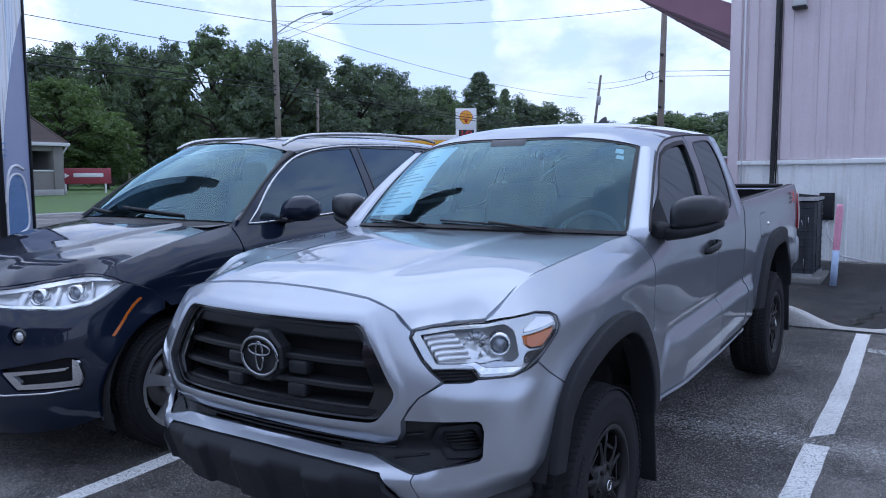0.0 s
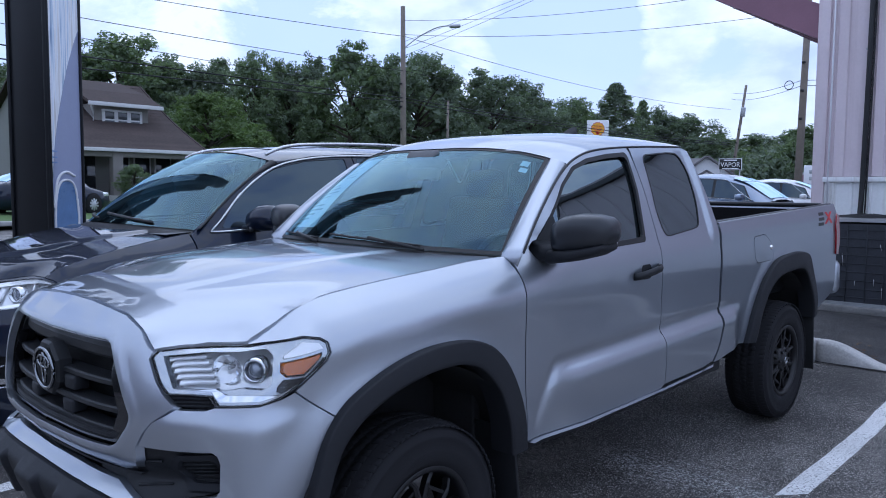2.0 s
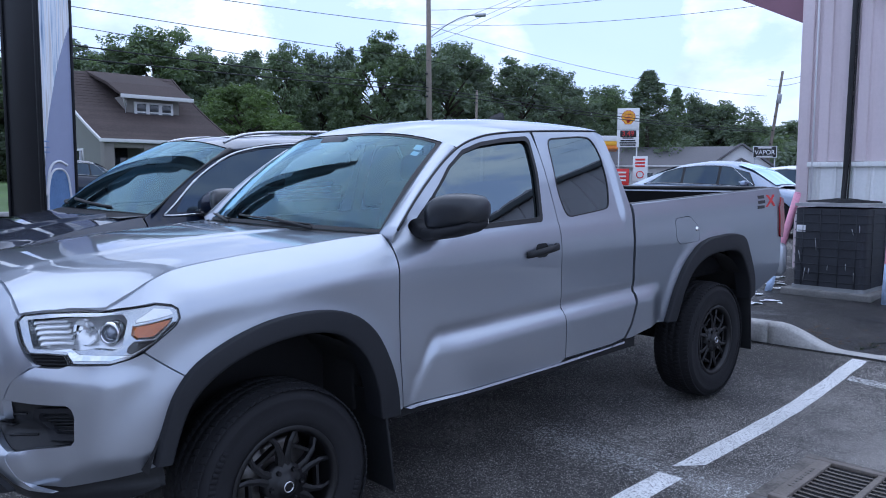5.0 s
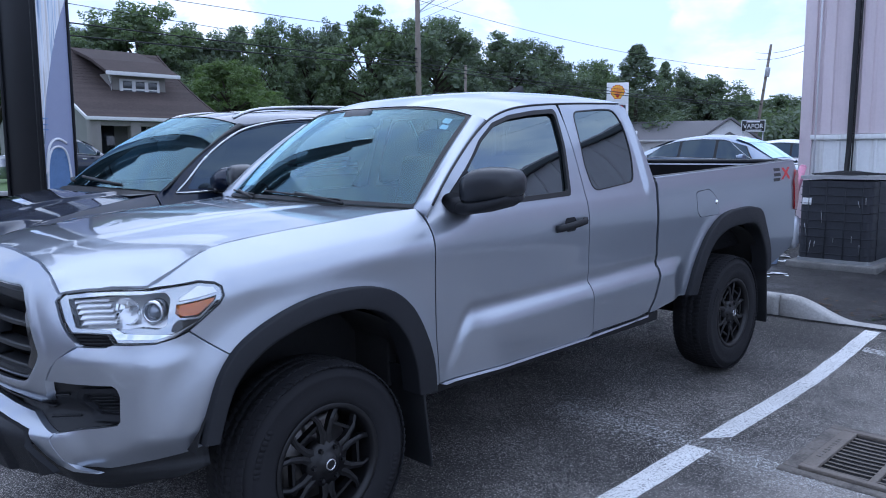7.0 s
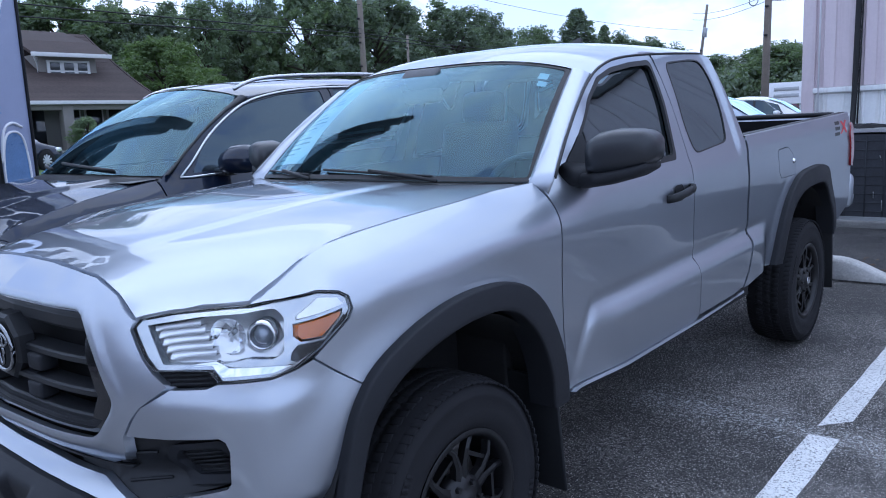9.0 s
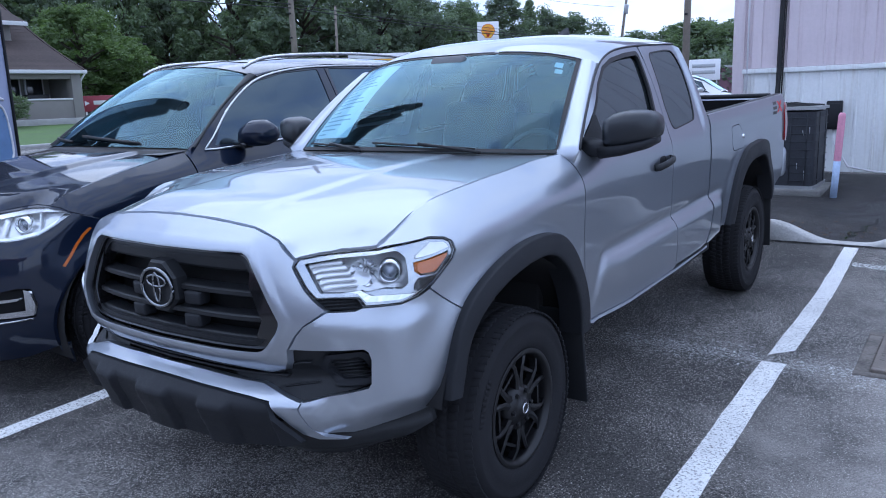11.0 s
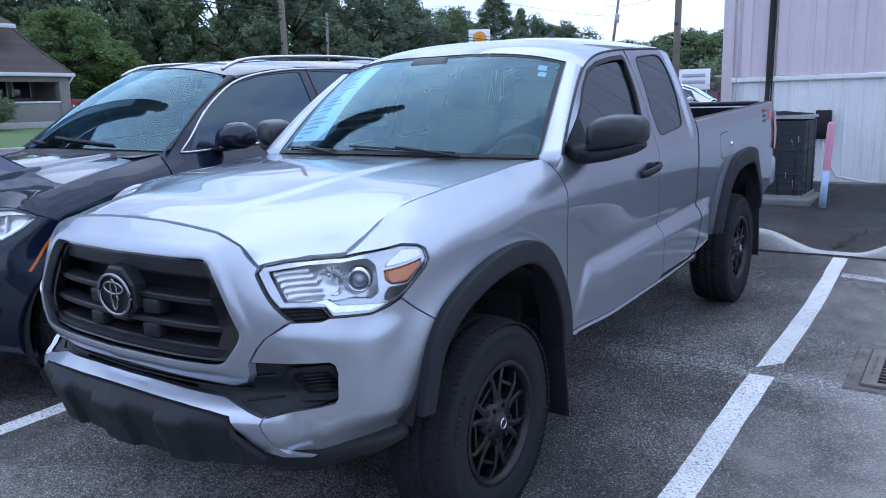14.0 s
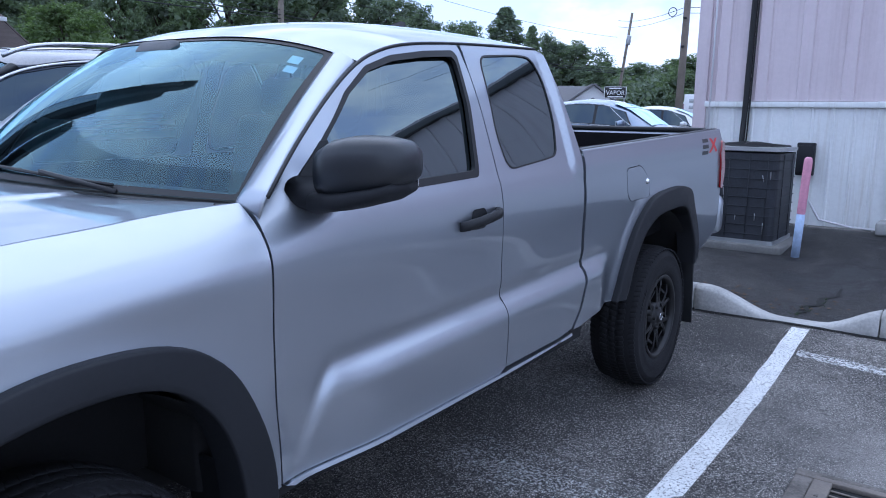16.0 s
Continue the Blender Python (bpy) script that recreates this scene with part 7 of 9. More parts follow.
def build_suv():
    su = thing("estate_car", pose(-2.67, 0.12, lot(0, 0.12), 1.58, 0, 0), "dark blue luxury estate car with chrome window trim, parked", "car")
    K = SSKIN
    sx = lambda x, z: (math.copysign(K.ux(abs(x)), x), z)
    sy = lambda y, z: (K.uy(y), z)

    def P(name, outline, holes=(), mat=NAVY, fn=None, step=0.045, lip=0.02, inward=(-1, 0, 0), label="", parent=None, both=True, lift=0.0):
        g = panel(outline, fn or (lambda u, z: K(u, z, lift)), holes, step, lip, inward)
        ob = part(name, g, mat, parent or su, label)
        if both:
            part(name, mirrored(g), mat, parent or su, label)
        return ob

    arch = [(0.47 * math.cos(t), 0.37 + 0.47 * math.sin(t)) for t in np.linspace(math.radians(208), math.radians(-22), 30)]
    # nose with openings for the lamps, the grilles and the lower vents
    lamp = [(0.36, 0.985), (0.455, 0.992), (0.70, 1.018), (0.90, 1.033), (1.00, 1.036), (1.075, 1.033), (1.15, 1.018), (1.203, 0.996), (1.10, 0.945), (1.0, 0.902), (0.92, 0.890), (0.848, 0.885), (0.70, 0.893), (0.54, 0.903), (0.36, 0.915)]
    vent = [(0.57, 0.60), (0.75, 0.625), (0.90, 0.645), (0.96, 0.632), (0.985, 0.545), (0.97, 0.480), (0.66, 0.484), (0.575, 0.57)]
    kid = rounded([sx(0.035, 0.90), sx(0.30, 0.885), sx(0.325, 0.80), sx(0.28, 0.66), sx(0.06, 0.64), sx(0.030, 0.72)], 0.05, 4)
    half = SUV_BROW + [(1.08, 1.041), (1.16, 1.025), (1.188, 1.007), (1.29, 0.966), (1.36, 0.936), sy(-0.10, 0.88)]
    half += [sy(y, z) for y, z in reversed(arch) if y < -0.10] + [sy(-0.42, 0.30), sx(0.80, 0.25), sx(0.4, 0.235), sx(0.0, 0.235)]
    ring = half + [(-u, z) for u, z in reversed(half[1:-1])]
    mir = lambda pts: [(-u, z) for u, z in pts]
    fog = [(0.658 + 0.048 * math.cos(t), 0.766 + 0.048 * math.sin(t)) for t in np.linspace(0, 2 * math.pi, 21)[:-1]]
    P("front_bumper", ring, [lamp, mir(lamp), vent, mir(vent), kid, mir(kid), fog, mir(fog)], step=0.04, inward=(0, 1, 0), both=False)
    P("nose_backing", [sx(-0.86, 0.25), sx(0.86, 0.25), sx(0.86, 0.9), sx(0.5, 0.93), sx(-0.5, 0.93), sx(-0.86, 0.9)], mat=VOID, fn=lambda u, z: K(u, z, -0.10), step=0.1, lip=0, inward=(0, 1, 0), both=False)
    for s in (1, -1):
        fl = (lambda g: g) if s > 0 else mirrored
        hl = part("headlamp", fl(panel(lamp, lambda u, z: K(u, z, -0.07), (), 0.04, 0.0, (0, 1, 0))), LAMP_BOWL, su, "clear headlamp with twin round projectors")
        pts = even(lamp + [lamp[0]], 0.05)
        part("housing_wall", fl(loft([[K(float(u), float(z), -0.004) for u, z in pts], [K(float(u), float(z), -0.07) for u, z in pts]])), SATIN, hl)
        c = part("lamp_cover", fl(panel(lamp, lambda u, z: K(u, z, 0.0), (), 0.04, 0.0, (0, 1, 0))), LENS, hl)
        c.visible_shadow = False
        for u, z, r in ((0.90, 0.955, 0.044), (0.70, 0.950, 0.044)):
            pc = Matrix.Translation(K(u, z, -0.035)) @ pose(0, 0, 0, 0, 0, 25)
            part("projector_ring", fl(moved(lathe([(r * 0.75, 0.0), (r * 0.85, -0.018), (r, -0.02), (r, 0.03)], 24, "y"), pc)), CHROME, hl)
            part("projector_lens", fl(moved(lathe([(0, -0.010), (r * 0.4, -0.006), (r * 0.75, 0.008)], 24, "y"), pc)), PROJECTOR, hl)
        brow = [(0.40, 0.980), (0.70, 1.010), (0.90, 1.026), (1.06, 1.027), (1.15, 1.010), (1.04, 1.012), (0.88, 1.004), (0.66, 0.985), (0.42, 0.962)]
        part("light_brow", fl(panel(brow, lambda u, z: K(u, z, -0.012), (), 0.03, 0.02, (0, 1, 0))), LAMP_BOWL, hl)
        lo = [(0.40, 0.922), (0.70, 0.912), (0.85, 0.903), (1.0, 0.922), (1.16, 0.990), (1.09, 0.950), (1.0, 0.908), (0.92, 0.896), (0.848, 0.891), (0.70, 0.899), (0.40, 0.913)]
        part("light_sill", fl(panel(lo, lambda u, z: K(u, z, -0.010), (), 0.02, 0.02, (0, 1, 0))), CHROME, hl)
        for u in (0.60, 0.80, 1.0):
            part("lamp_divider", fl(loft([[K(u + d, z, o) for d, o in ((-0.012, -0.05), (0.0, -0.015), (0.012, -0.05))] for z in (0.915, 0.96, 1.01)])), LAMP_BOWL, hl)
        # fog lamp, vent blade, side marker
        fc = Matrix.Translation(K(0.664, 0.766, -0.012)) @ pose(0, 0, 0, 0, 0, 24)
        fg = part("fog_lamp", fl(moved(lathe([(0.026, 0.0), (0.030, -0.012), (0.036, -0.010), (0.050, 0.012)], 24, "y"), fc)), GLOSS_BLACK, su, "round fog lamp")
        part("lens", fl(moved(lathe([(0, -0.008), (0.018, -0.005), (0.028, 0.004)], 20, "y"), fc)), LAMP_BOWL, fg)
        blade = [(0.926, 0.634), (0.952, 0.620), (0.974, 0.545), (0.963, 0.490), (0.67, 0.494), (0.590, 0.582), (0.630, 0.576), (0.69, 0.520), (0.930, 0.522)]
        vt = part("vent_trim", fl(panel(blade, lambda u, z: K(u, z, 0.004), (), 0.02, 0.03, (0, 1, 0))), SATIN, su, "satin metal vent trim")
        part("vent_blade", fl(panel([(0.592, 0.584), (0.75, 0.590), (0.905, 0.592), (0.895, 0.578), (0.70, 0.570), (0.62, 0.562)], lambda u, z: K(u, z, 0.001), (), 0.02, 0.02, (0, 1, 0))), SATIN, vt)
        part("vent_floor", fl(panel(vent, lambda u, z: K(u, z, -0.04), (), 0.05, 0.0, (0, 1, 0))), VOID, vt)
        part("lower_strip", fl(tube([K(u, z, 0.004) for u, z in ((0.20, 0.462), (0.40, 0.463), (0.60, 0.464), (0.80, 0.467), (0.96, 0.474))], 0.006, 6)), SATIN, su)
        mk = [(1.290, 0.903), (1.278, 0.911), (1.236, 0.880), (1.192, 0.833), (1.148, 0.775), (1.110, 0.728), (1.121, 0.722), (1.158, 0.768), (1.203, 0.826), (1.247, 0.871)]
        part("side_marker", fl(panel(mk, lambda u, z: K(u, z, 0.004), (), 0.02, 0.012)), AMBER, su, "narrow orange side marker")
        kg = part("kidney_grille", fl(panel([(u * 1.0, z) for u, z in kid], lambda u, z: K(u, z, 0.012), [[(np.mean([q[0] for q in kid]) + (u - np.mean([q[0] for q in kid])) * 0.86, 0.775 + (z - 0.775) * 0.86) for u, z in kid]], 0.03, 0.04, (0, 1, 0))), CHROME, su, "chrome-framed grille")
        for k in range(8):
            x = 0.065 + 0.032 * k
            part("grille_bar", fl(loft([[K(K.ux(x) + d, z, e) for d, e in ((-0.006, -0.02), (0, 0.004), (0.006, -0.02))] for z in (0.655, 0.78, 0.885)])), GLOSS_BLACK, kg)
    # fenders and flanks
    seam = [(float(y), suv_seam(float(y)) - 0.004) for y in np.linspace(0.50, -0.40, 24)]
    fender = [sy(0.505, 0.30), sy(0.505, 0.9), sy(0.505, 1.20)] + [sy(y, z) for y, z in seam] + [(1.08, 1.046), (1.162, 1.030), (1.194, 1.010), (1.294, 0.970), (1.364, 0.940), sy(-0.095, 0.88)] + [sy(y, z) for y, z in arch if y > -0.10]
    P("fender", fender, step=0.04)
    door = [sy(0.515, 0.30), sy(0.515, 1.225)] + [sy(float(y), suv_roof_edge(float(y))[1] - 0.004) for y in np.linspace(0.575, 1.99, 20)] + [sy(1.99, 0.32)]
    w1 = rounded([sy(0.715, 1.258), sy(0.85, 1.405), sy(1.05, 1.525), sy(1.27, 1.605), sy(1.55, 1.650), sy(1.915, 1.668), sy(1.90, 1.285), sy(1.3, 1.262)], 0.02, 3)
    P("front_door", door, [w1])
    rdoor = [sy(2.0, 0.32)] + [sy(float(y), suv_roof_edge(float(y))[1] - 0.004) for y in np.linspace(2.0, 3.70, 16)] + [sy(3.85, 1.40), sy(3.95, 1.0), sy(3.95, 0.45), sy(3.45, 0.35)] + [sy(2.933 + y, z) for y, z in reversed(arch)] + [sy(2.4, 0.32)]
    w2 = rounded([sy(2.02, 1.290), sy(2.03, 1.670), sy(2.75, 1.655), sy(2.82, 1.50), sy(2.80, 1.310)], 0.02, 3)
    w3 = rounded([sy(2.88, 1.320), sy(2.90, 1.52), sy(2.84, 1.648), sy(3.25, 1.60), sy(3.42, 1.50), sy(3.45, 1.36)], 0.03, 3)
    P("rear_quarter", rdoor, [w2, w3])
    for w in (w1, w2, w3):
        P("side_window", w, mat=TINT_SUV, fn=lambda u, z: K(u, z, -0.006), step=0.08, lip=0.002, label="dark tinted side glass")
    # chrome line round the windows
    loop = [(0.640, 1.243), (0.72, 1.305), (0.90, 1.440), (1.10, 1.548), (1.30, 1.622), (1.60, 1.667), (2.0, 1.684), (2.8, 1.674), (3.25, 1.62), (3.46, 1.51), (3.48, 1.355), (2.8, 1.296), (2.0, 1.268), (1.3, 1.245), (0.70, 1.236)]
    for s in (1, -1):
        g = tube([K(*sy(float(y), float(z)), 0.003) for y, z in curve(loop + [loop[0]], 0.06)], 0.0085, 6)
        part("window_chrome", g if s > 0 else mirrored(g), SATIN, su, "satin chrome window surround")
        rows = [(1.25, 1.690), (1.40, 1.738), (1.70, 1.762), (2.4, 1.768), (3.0, 1.745), (3.25, 1.715)]
        g = tube([(lerp(y, (1.25, 1.7, 3.25), (0.585, 0.575, 0.55)), y, z) for y, z in curve(rows, 0.06)], 0.011, 8)
        part("roof_rail", g if s > 0 else mirrored(g), SATIN, su, "satin metal roof rail")
        rows = []
        for x, yc, zc, ry, rz in ((0.90, 0.92, 1.275, 0.05, 0.03), (0.94, 0.93, 1.30, 0.085, 0.070), (1.0, 0.95, 1.312, 0.095, 0.082), (1.07, 0.97, 1.312, 0.09, 0.076), (1.115, 0.985, 1.308, 0.06, 0.05), (1.125, 0.99, 1.306, 0.02, 0.02)):
            r = [Vector((s * x, yc + ry * math.cos(t), zc + rz * math.sin(t))) for t in np.linspace(0, 2 * math.pi, 19)[:-1]]
            rows.append(r if s > 0 else r[::-1])
        m = part("door_mirror", loft(rows, True, True), NAVY, su, "dark blue door mirror")
        part("mirror_arm", rbox(0.14, 0.10, 0.045, 0.015, (s * 0.90, 0.91, 1.245)), GLOSS_BLACK, m)
        part("sill", rbox(0.10, 1.9, 0.10, 0.03, (s * 0.88, 1.45, 0.30)), BLACK_PLASTIC, su)
    # hood
    side = [(q.x, q.y + 0.005) for q in (K(u, z) for u, z in SUV_BROW)] + [(q.x - 0.006, q.y) for q in (K(*sy(float(y), suv_seam(float(y)))) for y in np.linspace(-0.40, 0.48, 22))]
    cowl = [(float(x), suv_foot(float(x)).y - 0.05) for x in np.linspace(0.80, 0, 10)]
    h = side + cowl
    P("hood", h + [(-x, y) for x, y in reversed(h[1:-1])], fn=lambda x, y: Vector((x, y, suv_hood(x, y))), step=0.03, inward=(0, 0.3, -1), both=False)
    # roof, pillars, screen
    rows = []
    for k in range(17):
        t = k / 16
        row = []
        for a in np.linspace(-1, 1, 33):
            a = float(a)
            y = suv_top(0.66 * a) + (3.72 - suv_top(0.66 * a)) * t
            xo, _ = suv_roof_edge(y)
            row.append(Vector((a * xo, y, suv_roof(a * xo, y))))
        rows.append(row)
    part("roof", loft(rows), NAVY, su)
    part("sunroof", panel(rounded([(-0.40, 1.40), (0.40, 1.40), (0.40, 2.6), (-0.40, 2.6)], 0.08), lambda x, y: Vector((x, y, suv_roof(x, y) + 0.003)), (), 0.1, 0.01, (0, 0, -1)), GLOSS_BLACK, su)
    for s in (1, -1):
        rows = []
        for k in range(13):
            t = k / 12
            y = 0.56 + (suv_top(0.66) - 0.56) * t
            xo, zo = suv_roof_edge(y)
            q = Vector((0.815 + (0.61 - 0.815) * t, 0.57 + (suv_top(0.61) - 0.57) * t, 1.252 + (suv_roof(0.61, suv_top(0.61)) - 1.252) * t + 0.02 * math.sin(math.pi * t)))
            p = Vector((xo, y, zo))
            row = [p + Vector((-0.02, 0.02, 0))] + [p.lerp(q, w) + Vector((0.4, -0.5, 0.5)).normalized() * 0.014 * math.sin(math.pi * w) for w in (0, 0.25, 0.5, 0.75, 1)] + [q + Vector((-0.02, 0.02, -0.01))]
            rows.append([Vector((s * v.x, v.y, v.z)) for v in row])
        part("pillar", loft(rows), BLACK_PLASTIC, su)
    wr = []
    for k in range(11):
        t = k / 10
        row = []
        for a in np.linspace(-1, 1, 25):
            a = float(a)
            f0, x1 = suv_foot(0.82 * a), 0.612 * a
            row.append(f0.lerp(Vector((x1, suv_top(x1), suv_roof(x1, suv_top(x1)) - 0.004)), t) + Vector((0, -0.03, 0.035)) * math.sin(math.pi * t) * (1 - 0.5 * a * a))
        wr.append(row)
    ws = part("windscreen", loft(wr), WINDSCREEN, su, "large raked windscreen")
    ws.visible_shadow = False
    part("mirror_mount", rbox(0.22, 0.12, 0.07, 0.02, wr[8][12] + Vector((0, 0.06, -0.05))), CABIN, su)
    crow = [[suv_foot(0.82 * float(a)) + Vector((0, dy, dz)) for dy, dz in ((-0.08, -0.035), (-0.03, -0.012), (0.015, -0.006))] for a in np.linspace(-1, 1, 21)]
    part("cowl", loft(crow), BLACK_PLASTIC, su)
    for x0, x1 in ((0.50, -0.05), (-0.15, -0.62)):
        part("wiper", tube([suv_foot(x0 + (x1 - x0) * t) + Vector((0, 0.02 + 0.03 * t, 0.022 + 0.03 * t)) for t in np.linspace(0, 1, 8)], 0.009, 6), SEAL, su)
    dash = loft([[Vector((x, y, z)) for y, z in ((0.36, 1.235), (0.60, 1.245), (0.95, 1.20), (1.02, 1.0), (0.98, 0.7))] for x in np.linspace(-0.80, 0.80, 7)])
    part("dashboard", dash, CABIN, su)
    for s in (-1, 1):
        seat = part("front_seat", rbox(0.50, 0.52, 0.18, 0.06, (s * 0.38, 1.45, 0.80), 3), SEAT, su)
        part("seat_back", rbox(0.48, 0.14, 0.66, 0.06, (s * 0.38, 1.76, 1.13), 3, (-14, 0, 0)), SEAT, seat)
        part("head_restraint", rbox(0.26, 0.10, 0.18, 0.05, (s * 0.38, 1.87, 1.50), 3), SEAT, seat)
    part("steering_wheel", tube([(0.38 + 0.185 * math.cos(t), 1.10 + 0.07 * math.sin(t), 1.13 + 0.17 * math.sin(t)) for t in np.linspace(0, 2 * math.pi, 29)], 0.016, 8), CABIN, su)
    P("door_jamb", [sy(0.48, 0.30), sy(2.4, 0.30), sy(2.4, 1.245), sy(0.55, 1.235)], mat=VOID, fn=lambda u, z: K(u, z, -0.022), step=0.15, lip=0)
    part("floor_pan", rbox(1.6, 3.6, 0.08, 0.02, (0, 1.6, 0.34)), VOID, su)
    part("tail", rbox(1.72, 0.10, 0.95, 0.05, (0, 3.95, 0.85)), NAVY, su)
    part("rear_glass", rbox(1.15, 0.04, 0.42, 0.02, (0, 3.84, 1.46), rot=(-24, 0, 0)), TINT_SUV, su)
    part("engine_block", rbox(1.3, 0.9, 0.5, 0.05, (0, -0.1, 0.62)), VOID, su)
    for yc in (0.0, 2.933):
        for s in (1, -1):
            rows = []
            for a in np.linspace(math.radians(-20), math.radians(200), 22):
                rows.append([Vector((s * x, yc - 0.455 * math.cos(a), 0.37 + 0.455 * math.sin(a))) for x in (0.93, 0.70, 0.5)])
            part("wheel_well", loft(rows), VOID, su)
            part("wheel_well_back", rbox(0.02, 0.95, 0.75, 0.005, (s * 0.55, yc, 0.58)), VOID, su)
            wheel(su, (s * 0.815, yc, 0.372), s, spokes=5, r=0.372, w=0.255, rim_r=0.245, rim_mat=ALLOY, style="v")
    # the cabin stands a little taller above its belt
    for ob in su.children_recursive:
        if ob.type == "MESH" and ob.parent.name.split(".")[0] != "wheel":
            for q in ob.data.vertices:
                if q.co.z > 1.30:
                    q.co.z = 1.30 + (q.co.z - 1.30) * 1.14
    return su


build_suv()

# ---- beyond the lot ----
def far(az, d):
    """A spot by its bearing (degrees left of +y) and distance from the middle of the walk."""
    return 3.2 - d * math.sin(radians(az)), -1.3 + d * math.cos(radians(az))


def up(el, d):
    return 1.54 + d * math.tan(radians(el))


# lawn and road edge by the house
lawn_rows = [[Vector((x, y, lerp(x, (-80, -34, -24, -22), (1.2, 0.84, 0.50, 0.455)) + 0.03 * noise.noise((x * 0.3, y * 0.3, 0)))) for x in np.linspace(-22, -80, 30)] for y in np.linspace(-30, 46, 39)]
tagged(part("lawn", loft([r[::-1] for r in lawn_rows]), LAWN), "mown green lawn sloping up to the house", "lawn", kind="structure")
tagged(part("street_kerb", rbox(0.25, 80, 0.14, 0.03, (-21.9, 6, 0.45)), CONCRETE), "pale concrete kerb along the street", "kerb", kind="structure")


def build_house():
    x0, x1, ya, yb, ze, zr, xr = -34.8, -51.0, 12.2, 19.2, 3.40, 7.55, -42.8
    g = 0.80
    h = thing("house", pose(0, 0, 0), "brown-roofed bungalow with a dormer and a tan porch", "house")
    # walls with gable ends
    wx = x0 - 2.6
    part("front_wall", rbox(0.25, yb - ya - 0.8, ze - g + 0.6, 0.01, (wx, (ya + yb) / 2, (ze + g) / 2 + 0.3)), HOUSE_SIDING, h)
    for y in (ya + 0.4, yb - 0.4):
        v = [Vector((x, y + d, z)) for d in (-0.1, 0.1) for x, z in ((x0 - 0.5, g), (x1 + 0.5, g), (x1 + 0.5, ze - 0.05), (xr, zr - 0.25), (x0 - 0.5, ze - 0.05))]
        f = [(0, 1, 2, 3, 4), (9, 8, 7, 6, 5)] + [(i, (i + 1) % 5, 5 + (i + 1) % 5, 5 + i) for i in range(5)]
        part("gable_wall", (v, f), HOUSE_SIDING, h, smooth=False)
        side = part("window", rbox(1.0, 0.30, 1.3, 0.02, (xr + 4.0, y, 2.4)), WHITE_TRIM, h)
        part("pane", rbox(0.8, 0.34, 1.1, 0.01, (xr + 4.0, y, 2.4)), DARK_PANE, side)
    # roof planes, each with courses of shingles
    for xa, xb in ((x0, xr), (x1, xr)):
        part("roof_plane", loft([[Vector((xa + (xb - xa) * t, y, ze + (zr - ze) * t - 0.25 * math.sin(math.pi * t) * (1 if xa == x0 else 0.6) + o)) for t in np.linspace(0, 1, 13)] for y, o in ((ya - 0.05, -0.12), (ya - 0.05, 0.0), (yb + 0.05, 0.0), (yb + 0.05, -0.12))]), SHINGLE, h, smooth=False)
    def roof_at(x):
        t = (x0 - x) / (x0 - xr)
        return ze + (zr - ze) * t - 0.25 * math.sin(math.pi * t)
    for k in range(26):
        t = (k + 0.5) / 26
        x = x0 + (xr - x0) * t
        part("shingle_course", rbox(0.40, yb - ya + 0.1, 0.006, 0.001, (x, (ya + yb) / 2, roof_at(x) + 0.004), rot=(0, 27.5, 0)), SHINGLE, h, smooth=False)
    part("front_fascia", rbox(0.10, yb - ya + 0.3, 0.17, 0.01, (x0 + 0.03, (ya + yb) / 2, ze - 0.06)), WHITE_TRIM, h)
    for y in (ya - 0.12, yb + 0.12):
        pts = [(x0 + (xr - x0) * t, y, ze + (zr - ze) * t - 0.25 * math.sin(math.pi * t) + 0.0) for t in np.linspace(0, 1, 9)]
        rows = [[Vector(p) + Vector((0, dy, dz)) for dy, dz in ((-0.04, 0.04), (0.04, 0.04), (0.04, -0.09), (-0.04, -0.09))] for p in pts]
        part("rake_board", loft(rows, True, True), WHITE_TRIM if y < 15 else SHINGLE, h, smooth=False)
    # shed dormer
    dx, d0, d1, zt = -38.4, 14.80, 17.70, 5.92
    dm = part("dormer", rbox(2.6, d1 - d0, 1.75, 0.01, (dx - 1.3, (d0 + d1) / 2, 5.05)), PORCH_STUCCO, h)
    rows = [[Vector((x, y, z + o)) for x, z in ((dx + 0.65, zt - 0.05), (dx - 1.4, zt + 0.75), (xr - 0.2, zr + 0.02))] for y, o in ((d0 - 0.5, -0.10), (d0 - 0.5, 0.06), (d1 + 0.5, 0.06), (d1 + 0.5, -0.10))]
    part("dormer_roof", loft(rows), SHINGLE, dm, smooth=False)
    part("dormer_fascia", rbox(0.10, d1 - d0 + 1.1, 0.20, 0.01, (dx + 0.68, (d0 + d1) / 2, zt - 0.10)), WHITE_TRIM, dm)
    part("dormer_gutter_pipe", tube([(dx + 0.6, d0 - 0.42, zt - 0.15), (dx + 0.1, d0 - 0.1, zt - 0.5), (dx + 0.1, d0 - 0.1, zt - 1.25)], 0.05, 6), WHITE_TRIM, dm)
    fr = part("dormer_window", rbox(0.12, 2.15, 1.06, 0.01, (dx + 0.04, (d0 + d1) / 2, 5.08)), WHITE_TRIM, h)
    for k in (-1, 0, 1):
        for z in (4.85, 5.31):
            part("pane", rbox(0.10, 0.48, 0.38, 0.008, (dx + 0.07, (d0 + d1) / 2 + k * 0.69, z)), DARK_PANE, fr)
    # porch
    part("porch_floor", rbox(2.6, yb - ya - 0.4, 0.35, 0.02, (x0 - 1.35, (ya + yb) / 2, g + 0.15)), CONCRETE, h)
    part("porch_wall", rbox(0.25, (yb - ya) * 0.62, 0.95, 0.02, (x0 - 0.35, yb - 0.2 - (yb - ya) * 0.31, g + 0.75)), PORCH_STUCCO, h)
